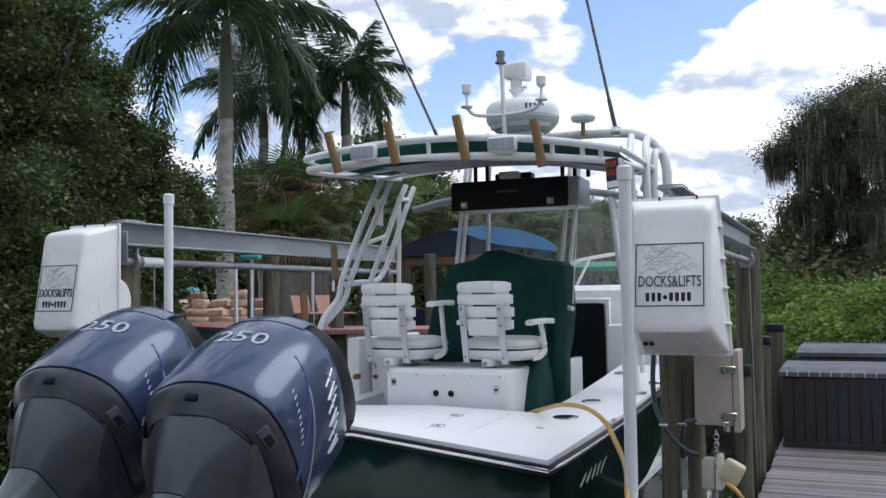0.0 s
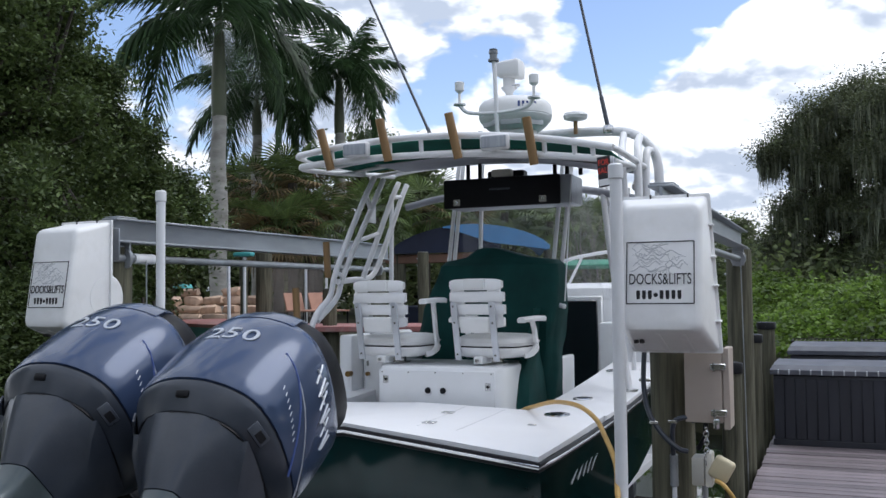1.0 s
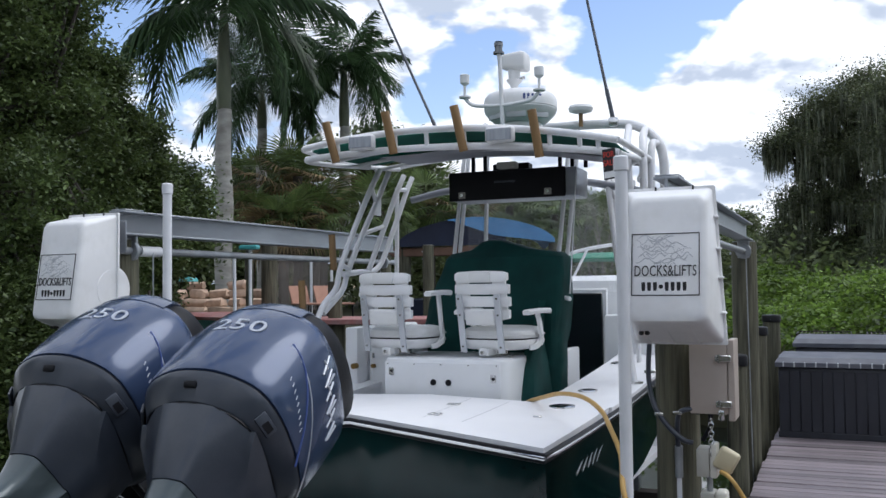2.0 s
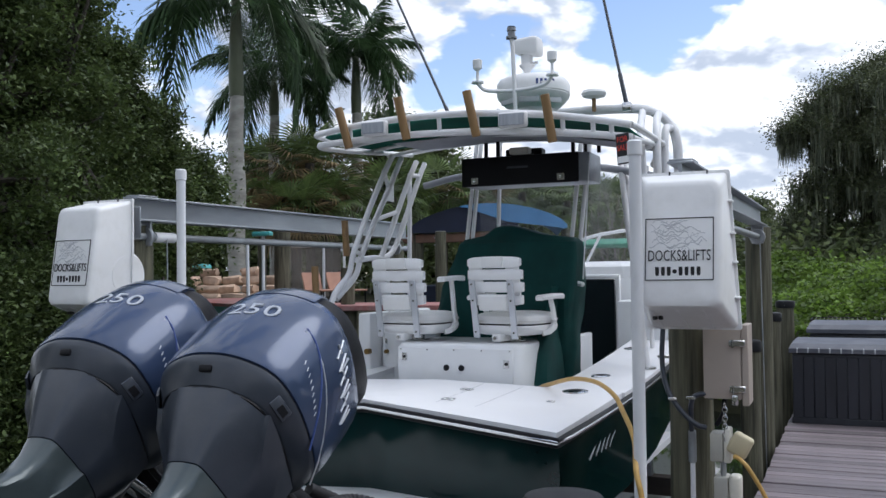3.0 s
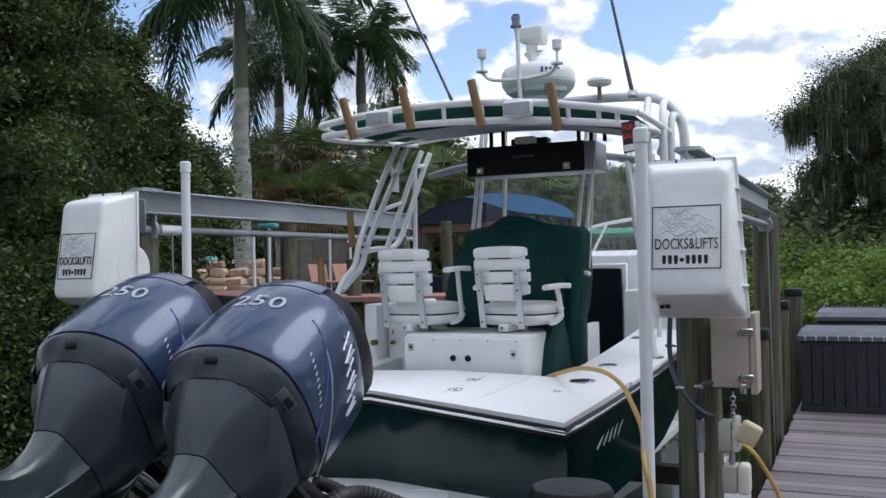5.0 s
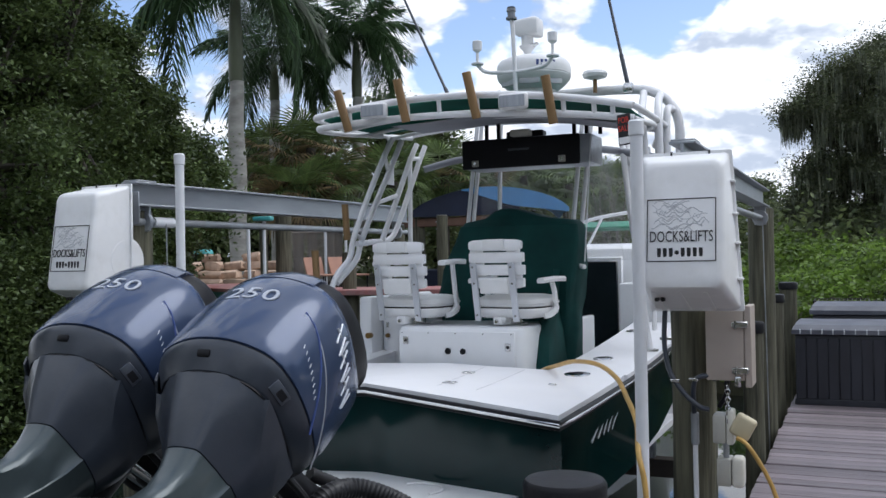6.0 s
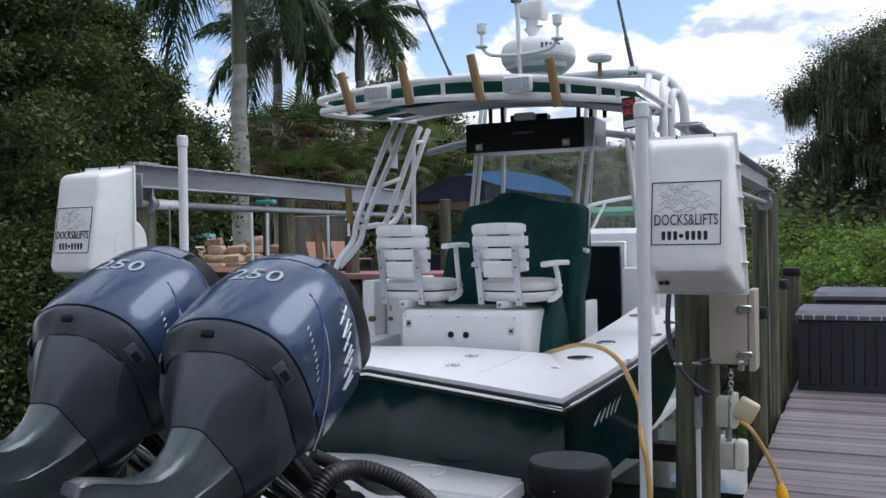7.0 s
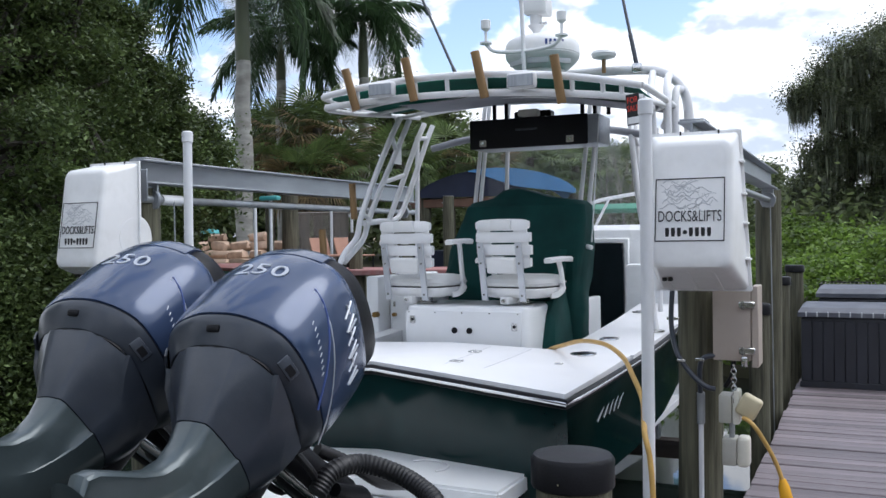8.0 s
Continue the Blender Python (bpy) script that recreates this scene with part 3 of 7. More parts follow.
# ---- the boat ----
CX = -2.53  # centre line
HALF = 1.20


def half_beam(y):
    k = max(0.0, (y - 8.4) / 4.8)
    return (HALF + 0.03 * min(1, max(0, (y - 4.3) / 2))) * max(0.02, 1 - k ** 2.1)


def sheer(y):
    return 0.782 + 0.012 * (y - 4.27) + 0.0115 * max(0, y - 4.6) ** 2 if y < 9 else 1.06 + (y - 9) * 0.10


def stern_y(x):
    """The transom's edge in plan, hollow towards the middle."""
    k = min(1.0, abs(x - CX) / HALF)
    return 4.28 + 0.27 * (1 - k)


def crown(x, y=4.4):
    k = min(1.0, abs(x - CX) / HALF)
    return 0.075 * (1 - k) * (1 - 0.5 * min(1, max(0, (y - 4.4) / 1.23)))


boat = thing("fishing_boat", (CX, 7.5, -0.2), "white-decked centre-console fishing boat with dark green hull on a lift", "boat")


def hull(sides):
    bm = bmesh.new()
    rings = []
    ys = [4.3, 4.8, 5.4, 6.1, 7.0, 8.0, 9.0, 10.0, 11.0, 12.0, 12.8, 13.2]
    for i, y in enumerate(ys):
        b, s = half_beam(y), sheer(y)
        dz = 0.0 if y < 9 else 0.12 * (y - 9)
        chine, keel = 0.03 + 0.11 * min(1, (y - 4.3) / 1.1) + 0.085 * min(4, max(0, y - 6.0)) ** 1.5 + dz, -0.10 + dz * 0.6
        flare = 0.10 + 0.03 * max(0, y - 7)
        row = []
        for side in (1, -1):
            pr = [(b, s - 0.03), (b - flare * 0.25, s - 0.16), (b - flare * 0.6, (s + chine) / 2), (b - flare, chine), (b - flare - 0.04, chine - 0.02), (b * 0.45, (chine + keel) / 2 - 0.05), (0.0, keel)]
            pts = []
            for off, z in pr:
                x = CX + side * max(0, off)
                yy = y
                if i == 0:
                    yy = stern_y(x) + (0.77 - z) * 0.10 + 0.02
                pts.append((x, yy, z))
            row.append(pts)
        rings.append(row[0] + row[1][-2::-1])
    vr = [[bm.verts.new(p) for p in r] for r in rings]
    n = len(rings[0])
    for a, b in zip(vr, vr[1:]):
        for j in range(n - 1):
            if (j in (0, 1, 2, n - 4, n - 3, n - 2)) == sides:
                bm.faces.new((a[j], a[j + 1], b[j + 1], b[j]))
    bmesh.ops.delete(bm, geom=[v for v in bm.verts if not v.link_faces], context="VERTS")
    return bm


part("hull", hull(True), HULL, boat, "glossy dark green hull side")
part("hull_bottom", hull(False), GELCOAT, boat, "white hull bottom below the chine")

# transom skin, following the hollow edge
bm = bmesh.new()
grid = []
for i in range(17):
    x = CX - HALF + 2 * HALF * i / 16
    grid.append([])
    for z in (sheer(4.3) - 0.03 + crown(x), 0.55, 0.30, 0.12, -0.08):
        k = abs(x - CX) / HALF
        inner = x if z > 0.5 else CX + (x - CX) * (1 - 0.08 * (0.6 - z))
        zz = z if z > 0.28 else z + 0.12 * k
        grid[-1].append(bm.verts.new((inner, stern_y(x) + (0.77 - zz) * 0.10 + 0.015, zz)))
for a, b in zip(grid, grid[1:]):
    for j in range(4):
        bm.faces.new((a[j], a[j + 1], b[j + 1], b[j]))
part("transom", bm, HULL, boat, "glossy dark green transom")


def outline(off, y_to=8.6, steps=24):
    """The deck edge from the transom's middle round the starboard corner and forward."""
    pts = [(CX + (HALF - off) * k / 10, stern_y(CX + HALF * k / 10) + off) for k in range(11)]
    pts += [(CX + half_beam(y) - off, y) for y in (4.28 + off + (y_to - 4.3) * k / steps for k in range(1, steps + 1))]
    return pts


def deck_strip(outer, inner, dz, bm, side=1, thick=0.03):
    rows = []
    for (xa, ya), (xb, yb) in zip(outer, inner):
        z1 = sheer(min(ya, 9)) + (crown(xa, ya) if ya < 5.7 else 0) + dz
        z2 = sheer(min(yb, 9)) + (crown(xb, yb) if yb < 5.7 else 0) + dz
        f = lambda x: CX + side * (x - CX)
        rows.append([(f(xa), ya, z1 - thick), (f(xa), ya, z1), (f(xb), yb, z2), (f(xb), yb, z2 - thick)])
    return loft(rows, bm)


# aft deck: one cambered sheet from the transom to the cockpit
bm = bmesh.new()
nx, ny = 24, 8
top = [[None] * (ny + 1) for _ in range(nx + 1)]
low = [[None] * (ny + 1) for _ in range(nx + 1)]
for i in range(nx + 1):
    x = CX - HALF + 2 * HALF * i / nx
    for j in range(ny + 1):
        y = stern_y(x) + (5.63 - stern_y(x)) * j / ny
        z = sheer(y) + crown(x, y)
        top[i][j], low[i][j] = bm.verts.new((x, y, z)), bm.verts.new((x, y, z - 0.035))
for i in range(nx):
    for j in range(ny):
        bm.faces.new((top[i][j], top[i + 1][j], top[i + 1][j + 1], top[i][j + 1]))
        bm.faces.new((low[i][j], low[i][j + 1], low[i + 1][j + 1], low[i + 1][j]))
for i in range(nx):
    bm.faces.new((top[i][0], low[i][0], low[i + 1][0], top[i + 1][0]))
    bm.faces.new((top[i][ny], top[i + 1][ny], low[i + 1][ny], low[i][ny]))
for j in range(ny):
    bm.faces.new((top[0][j], top[0][j + 1], low[0][j + 1], low[0][j]))
    bm.faces.new((top[nx][j], low[nx][j], low[nx][j + 1], top[nx][j + 1]))
part("aft_deck", bm, NONSKID, boat, "white non-skid aft deck")

for side in (1, -1):
    ys = [5.631 + (9.4 - 5.631) * k / 16 for k in range(17)]
    o = [(CX + half_beam(y), y) for y in ys]
    w = [0.50 for y in ys]
    inn = [(CX + half_beam(y) - ww, y) for y, ww in zip(ys, w)]
    part("side_deck", deck_strip(o, inn, 0.0, bmesh.new(), side, 0.035), NONSKID, boat)
    # inner coaming down to the sole
    rows = []
    for (x, y) in inn:
        f = CX + side * (x - CX)
        g = CX + side * (x - CX + 0.05)
        z = sheer(y) - 0.036
        rows.append([(f, y, z), (g, y, z), (g, y, 0.12), (f, y, 0.12)])
    part("coaming", loft(rows), GELCOAT, boat)
    # rub rail with its steel strip, round the side and half the transom
    pts = [Vector((CX + side * (x - CX), y, sheer(min(y, 9)) + (crown(x) if y < 4.75 else 0) - 0.034)) for x, y in outline(-0.006)]
    part("rub_rail", tube([p + Vector((0, 0, -0.004)) for p in pts], 0.016, 8), BLACK, boat, "dark rubber rub rail")
    part("rub_strip", tube([p + Vector((side * 0.012 if i > 10 else 0, -0.012 if i <= 10 else 0, -0.013)) for i, p in enumerate(pts)], 0.0105, 8), STEEL, boat, "worn steel rub strip")
    part("trim_line", tube([p + Vector((side * -0.004, 0.004, -0.03)) for p in pts], 0.012, 8), BLACK, boat)

part("aft_bulkhead", box(CX - HALF + 0.3, CX + HALF - 0.3, 5.60, 5.63, 0.12, 0.81, 0.004, 1), GELCOAT, boat)
part("sole", box(CX - 1.02, CX + 1.02, 4.95, 9.6, 0.06, 0.12, 0.004, 1), NONSKID, boat)

# foredeck and cabin
rows = []
for k in range(13):
    y = 9.4 + 3.75 * k / 12
    b = half_beam(y)
    z = sheer(y)
    rows.append([(CX - b, y, z - 0.04), (CX - b, y, z), (CX, y, z + 0.10 * b), (CX + b, y, z), (CX + b, y, z - 0.04)])
part("foredeck", loft(rows), GELCOAT, boat)
cabin = part("cabin", loft([super_ring(CX + 0.05, 9.15, z, a, b, 6, 32) for z, a, b in ((0.1, 1.06, 0.85), (1.42, 1.02, 0.80), (1.60, 0.98, 0.76), (1.65, 0.90, 0.68))]), GELCOAT, boat, "white moulded cabin front")
part("cabin_door", box(-2.34, -2.0, 8.270, 8.30, 0.40, 1.49, 0.008, 1), SMOKE, boat, "dark tinted cabin door")
part("door_frame", box(-2.38, -1.96, 8.295, 8.335, 0.34, 1.53, 0.01, 1), GELCOAT, boat)
part("step_locker", box(-1.93, -1.40, 8.0, 8.34, 0.62, 1.30, 0.03, 2), GELCOAT, boat)

rail = part("cabin_rail", tube(smooth_path([(-2.75, 9.2, 1.80), (-2.58, 9.2, 1.875), (-2.40, 9.2, 1.925), (-2.06, 9.2, 1.97), (-1.75, 9.1, 1.96), (-1.58, 9.0, 1.85), (-1.55, 8.95, 1.62)], 6), 0.018, 10), TUBE, boat, "white tubular rail on the cabin top")
for xa, xb in ((-2.52, -2.36), (-2.0, -1.98)):
    part("rail_post", rod((xa, 9.2, 1.64), (xb, 9.2, 1.94), 0.014, 8), TUBE, rail)
part("windscreen", loft([[(CX - 0.55, 7.75, 1.5), (CX + 0.72, 7.75, 1.5), (CX + 0.72, 7.76, 1.5), (CX - 0.55, 7.76, 1.5)],
                         [(CX - 0.50, 7.55, 2.45), (CX + 0.66, 7.55, 2.45), (CX + 0.66, 7.56, 2.45), (CX - 0.50, 7.56, 2.45)]]), CLEAR, boat, "clear vinyl windscreen")

# swim platform and motor bracket
rows = [[(CX - 0.98, 4.02 + 0.1, z), (CX + 0.96, 4.02, z), (CX + 0.965, stern_y(CX + 0.96) + 0.18, z), (CX, stern_y(CX) + 0.14, z), (CX - 0.965, stern_y(CX - 0.96) + 0.18, z)] for z in (0.255, 0.35)]
bm = loft(rows)
bmesh.ops.bevel(bm, geom=[e for e in bm.edges], offset=0.015, segments=2, affect="EDGES")
part("swim_platform", bm, GELCOAT, boat, "white swim platform over the motor bracket")
bm = loft([[(CX - 0.75, 3.62, z0), (CX + 0.75, 3.62, z0), (CX + 0.75, 4.3, z0), (CX - 0.75, 4.3, z0)] for z0 in (0.05, 0.25)])
part("motor_bracket", bm, GELCOAT, boat, "white motor bracket")
part("bracket_step", box(CX + 0.5, CX + 0.94, 3.55, 4.0, 0.20, 0.285, 0.02, 2), GELCOAT, boat)
pts = [(CX + 0.42 + 0.13 * math.cos(t), 4.33 + 0.12 * math.sin(t), 0.356) for t in (radians(a) for a in range(-40, 150, 14))]
part("drain_ring", tube(pts, 0.006, 6), TUBE, boat)

# fittings on the aft deck


def rod_cup(x, y, s=1.0):
    z = sheer(y) + (crown(x, y) if y < 5.63 else 0)
    bm = tube([(x, y, z - 0.002), (x, y, z + 0.005), (x, y, z + 0.008), (x, y, z + 0.004)], [0.062 * s, 0.060 * s, 0.045 * s, 0.034 * s], 24)
    turned(bm, Matrix.Translation((x, y, z)) @ Matrix.Diagonal((1, 1.25, 1, 1)) @ Matrix.Translation((-x, -y, -z)))
    r = part("rod_cup", bm, STEEL, boat, "steel flush rod holder")
    # solid black disc painted for the shade inside the cup
    part("cup_hole_shade", rod((x, y, z + 0.006), (x, y, z + 0.0095), 0.031 * s, 20), BLACK, r)


rod_cup(-1.60, 5.54, 1.3)
rod_cup(-1.62, 6.25, 1.1)
rod_cup(-1.70, 7.55, 1.0)
for x, y in ((-2.15, 4.85), (-2.21, 5.27)):
    z = sheer(y) + crown(x, y)
    for d in (-0.02, 0.02):
        part("hatch_hinge", box(x + d - 0.016, x + d + 0.016, y - 0.03, y + 0.03, z, z + 0.009, 0.003, 1), STEEL, boat)
for xa, xb in ((-2.17, -2.22), (-1.93, -1.95)):
    pts = [(xa + (xb - xa) * k / 8, 4.72 + 0.85 * k / 8) for k in range(9)]
    part("hatch_seam", tube([(px, py, sheer(py) + crown(px, py) + 0.0003) for px, py in pts], 0.0016, 5), INK_GREY, boat)
x, y = -1.62, 5.10
part("deck_vent", box(x - 0.025, x + 0.025, y - 0.01, y + 0.01, sheer(y) + crown(x, y), sheer(y) + crown(x, y) + 0.008, 0.003, 1), STEEL, boat)
# emblem on the hull side: slanted plain strokes
for k in range(5):
    y = 5.03 + 0.11 * k
    pts = [(CX + half_beam(y) - 0.055, y + 0.05 * q - 0.05, 0.52 + 0.04 * q) for q in range(4)]
    part("hull_emblem", sweep_bar(smooth_path([(p[0] + 0.012 + 0.004 * i, p[1] + 0.02 * math.sin(i + k), p[2]) for i, p in enumerate(pts)], 3), 0.003, 0.013 - 0.0015 * k), DECAL, boat)


# ---- outboard motors ----
TILT = radians(60)
UP_AXIS = Vector((0, math.sin(TILT), math.cos(TILT)))
AFT_AXIS = Vector((0, -math.cos(TILT), math.sin(TILT)))


def outboard(cx, y0, z0):
    """A tilted-up motor. s runs up its own axis, r towards its rear, both from the rear face of its cowl's lower edge."""
    o = Vector((cx, y0, z0))
    e = thing("outboard_motor", o, "blue-grey 250 outboard motor tilted up behind the transom", "outboard motor", "twin outboards")

    def P(x, r, s):
        return o + Vector((x, 0, 0)) + AFT_AXIS * r + UP_AXIS * s

    def ring(s, hw, r_rear, r_front, power=3.0, n=40, flat=0.0):
        c, b = (r_rear + r_front) / 2, (r_rear - r_front) / 2
        out = []
        for k in range(n):
            t = 2 * math.pi * k / n
            co, si = math.cos(t), math.sin(t)
            x = hw * math.copysign(abs(co) ** (2 / power), co)
            y = b * math.copysign(abs(si) ** (2 / power), si)
            x *= 1 - flat * max(0, y / b) ** 2
            out.append(P(x, c + y, s))
        return out

    PROFILE = ((0.0, 0.079), (0.045, 0.078), (0.085, 0.073), (0.125, 0.063), (0.165, 0.049), (0.202, 0.032), (0.234, 0.012), (0.262, -0.014), (0.284, -0.047), (0.301, -0.088), (0.314, -0.14),
               (0.321, -0.20), (0.322, -0.27), (0.316, -0.35), (0.302, -0.43), (0.272, -0.50), (0.215, -0.55), (0.12, -0.58), (0.0, -0.59))

    def half(*pts, s):
        right = [P(x, r, s) for x, r in pts]
        left = [P(-x, r, s) for x, r in pts[-2:0:-1]]
        return right + left

    def shell(s, k, dr=0.0, slope=0.0):
        """Barrel section of the cowl, k times its full size; slope lets the sides run lower than the rear."""
        mid = -0.26
        right = [P(x * k, mid + (r - mid) * k + dr, s - slope * (0.079 - r)) for x, r in PROFILE]
        left = [P(-x * k, mid + (r - mid) * k + dr, s - slope * (0.079 - r)) for x, r in PROFILE[-2:0:-1]]
        return right + left

    cowl = part("cowl", loft([shell(0.054, 0.955, -0.004), shell(0.056, 0.975), shell(0.064, 0.985), shell(0.12, 1.0), shell(0.22, 1.008), shell(0.32, 1.005), shell(0.41, 0.985, -0.004, 0.02), shell(0.475, 0.965, -0.008, 0.07),
                              shell(0.520, 0.945, -0.014, 0.15), shell(0.535, 0.925, -0.018, 0.17), shell(0.536, 0.905, -0.020, 0.17), shell(0.510, 0.885, -0.022, 0.17)]),
                COWL, e, "glossy blue-grey painted cowl")
    part("air_intake", loft([shell(0.490, 0.888, -0.022, 0.15), shell(0.575, 0.892, -0.026, 0.06), shell(0.618, 0.855, -0.042, 0.05), shell(0.638, 0.74, -0.06, 0.04), shell(0.645, 0.5, -0.08, 0.03)]), BLACK, cowl, "black air intake at the cowl's top")
    crest = []
    for s1, k, dr in ((0.50, 0.945, -0.006), (0.555, 0.925, -0.014), (0.595, 0.895, -0.024), (0.622, 0.85, -0.040), (0.640, 0.76, -0.065), (0.644, 0.66, -0.09)):
        outer = [(x * k, -0.26 + (r + 0.26) * k + dr) for x, r in PROFILE[:6]]
        inner = [(outer[-1][0] * 0.92, outer[-1][1] - 0.03), (0.10 * k, outer[0][1] - 0.06), (0.0, outer[0][1] - 0.07)]
        crest.append(half(*outer, *inner, s=s1))
    part("cowl_crest", loft(crest), COWL, cowl)
    part("seam", loft([shell(0.042, 0.958, -0.003), shell(0.057, 0.958, -0.003)]), BLACK, e)

    def skirt(s, pr, rr, hw, rm, rf):
        """Section below the seam: a flat rear panel of half width pr, flanks that fall away to the widest point, a round front."""
        return half((0.0, rr), (pr * 0.55, rr - 0.003), (pr * 0.92, rr - 0.008), (pr, rr - 0.013), (pr + 0.010, rr - 0.022), (pr + (hw - pr) * 0.28, rr + (rm - rr) * 0.22), (pr + (hw - pr) * 0.56, rr + (rm - rr) * 0.47), (pr + (hw - pr) * 0.82, rr + (rm - rr) * 0.76),
                    (hw * 0.985, rm + 0.04), (hw, rm - 0.03), (hw * 0.98, rm * 0.6 + rf * 0.4), (hw * 0.90, rf + 0.07), (hw * 0.66, rf + 0.02), (hw * 0.35, rf + 0.004), (0.0, rf), s=s)

    band = part("band", loft([shell(-0.040, 0.80, -0.020), shell(-0.034, 0.825, -0.022), shell(-0.006, 0.89, -0.016), shell(0.020, 0.940, -0.007), shell(0.036, 0.962, -0.002), shell(0.045, 0.966, -0.001), shell(0.048, 0.955, -0.002)]),
                COWL_GREY, e, "slate grey band around the cowl's lower edge")
    # the slot is a black block, its inner shade given by colour alone
    slot = box(-0.029, 0.029, -0.006, 0.006, -0.014, 0.014, 0.007, 2)
    d = (UP_AXIS * 0.72 + AFT_AXIS * 0.70).normalized()
    nrm = Vector((1, 0, 0)).cross(d).normalized()
    frame_m = Matrix((Vector((1, 0, 0)), -nrm, d)).transposed().to_4x4()
    turned(slot, Matrix.Translation(P(0, 0.035, 0.002)) @ frame_m)
    part("latch_slot_shade", slot, BLACK, band)
    part("apron_seam", loft([shell(-0.048, 0.797, -0.022), shell(-0.037, 0.797, -0.022)]), BLACK, e)
    apron = part("apron", loft([skirt(-0.046, 0.116, -0.011, 0.260, -0.165, -0.54), skirt(-0.10, 0.108, -0.047, 0.250, -0.22, -0.55), skirt(-0.16, 0.096, -0.090, 0.222, -0.33, -0.56), skirt(-0.22, 0.080, -0.134, 0.185, -0.36, -0.555), skirt(-0.266, 0.068, -0.170, 0.150, -0.38, -0.55)]),
                 COWL_GREY, e, "slate grey apron tapering to the leg")
    for side in (1, -1):
        n = (Vector((side, 0, 0)) * 0.86 + AFT_AXIS * 0.28 - UP_AXIS * 0.42).normalized()
        t = (UP_AXIS - n * UP_AXIS.dot(n)).normalized()
        m3 = Matrix((n.cross(t), t, n)).transposed().to_4x4()
        m4 = Matrix.Translation(P(side * 0.277, -0.120, -0.008)) @ m3
        vent = part("side_vent", turned(box(-0.048, 0.040, -0.026, 0.026, -0.008, 0.004, 0.006, 2), m4), COWL_GREY, apron)
        # thin black plate laid on the vent for the shade of a recess
        part("vent_recess_shade", turned(box(-0.036, 0.006, -0.016, 0.014, 0.003, 0.0055, 0.001, 1), m4), BLACK, vent)
    part("leg_seam", loft([skirt(-0.274, 0.062, -0.177, 0.143, -0.38, -0.545), skirt(-0.264, 0.062, -0.177, 0.143, -0.38, -0.545)]), BLACK, e)
    leg = part("leg", loft([skirt(-0.271, 0.067, -0.172, 0.148, -0.38, -0.55), skirt(-0.34, 0.058, -0.196, 0.120, -0.39, -0.54), skirt(-0.43, 0.050, -0.200, 0.094, -0.38, -0.53), skirt(-0.51, 0.044, -0.172, 0.078, -0.36, -0.52), skirt(-0.579, 0.040, -0.119, 0.068, -0.32, -0.51), skirt(-0.64, 0.036, -0.056, 0.060, -0.27, -0.50),
                            skirt(-0.71, 0.032, 0.012, 0.055, -0.22, -0.49), skirt(-0.75, 0.030, 0.03, 0.052, -0.2, -0.49), skirt(-0.90, 0.026, -0.08, 0.05, -0.2, -0.47)]), LEG_GREY, e, "grey-green painted leg")
    part("ventilation_plate", loft([ring(-0.80, 0.08, 0.03, -0.45, 2.2), ring(-0.808, 0.105, 0.05, -0.47, 2.2), ring(-0.816, 0.08, 0.03, -0.45, 2.2)]), LEG_GREY, leg)
    part("gearcase", tube([P(0, r, -0.96) for r in (-0.55, -0.52, -0.40, -0.2, 0.0, 0.03)], [0.01, 0.045, 0.065, 0.065, 0.05, 0.02], 16), LEG_GREY, leg)
    part("swivel_bracket", tube([(cx, y0 + 0.40, z0 - 0.52), (cx, y0 + 0.46, z0 - 0.56), (cx, y0 + 0.62, z0 - 0.68), (cx, y0 + 0.86, z0 - 0.80), (cx, y0 + 0.94, z0 - 0.84)], [0.06, 0.095, 0.10, 0.085, 0.05], 16), BLACK, e, "black swivel bracket")
    for side in (1, -1):
        part("clamp", tube([(cx + side * 0.13, y0 + 0.60, z0 - 0.70), (cx + side * 0.13, y0 + 0.80, z0 - 0.78), (cx + side * 0.13, y0 + 0.96, z0 - 0.92)], [0.03, 0.05, 0.04], 10), BLACK, e)
        part("tilt_ram", rod((cx + side * 0.05, y0 + 0.80, z0 - 0.90), (cx + side * 0.04, y0 + 0.28, z0 - 0.52), 0.022, 12), STEEL, e)
        part("cable_loop", tube(smooth_path([(cx + side * 0.08, y0 + 0.34, z0 - 0.46), (cx + side * 0.15, y0 + 0.40, z0 - 0.58), (cx + side * 0.10, y0 + 0.55, z0 - 0.72), (cx + side * 0.02, y0 + 0.62, z0 - 0.62)], 6), 0.016, 8), RUBBER, e)
    part("midsection", loft([ring(-0.06, 0.12, -0.42, -0.62, 2.5), ring(-0.32, 0.10, -0.44, -0.66, 2.5), ring(-0.55, 0.06, -0.46, -0.60, 2.5)]), BLACK, e, "black mounting section")

    # marks: rating figures on the rear, strokes in place of the maker's name on both sides
    def on_rear(text, dx, size, s, r, squash):
        m3 = Matrix((Vector((1, 0, 0)), UP_AXIS, AFT_AXIS)).transposed().to_4x4()
        return lettering(text, size, Matrix.Translation(P(dx, r, s)) @ m3 @ pose(0, 0, 0, 0, math.degrees(math.atan(2.0 * dx)), 0) @ Matrix.Diagonal((1.35, squash, 1, 1)), 0.0022)

    for figure, dx in (("2", -0.078), ("5", 0.0), ("0", 0.082)):
        part("rating_figure", on_rear(figure, dx + 0.025, 0.112, 0.334, 0.0815 - 0.95 * (dx + 0.025) ** 2, 0.92), DECAL, e, "silver rating figure")
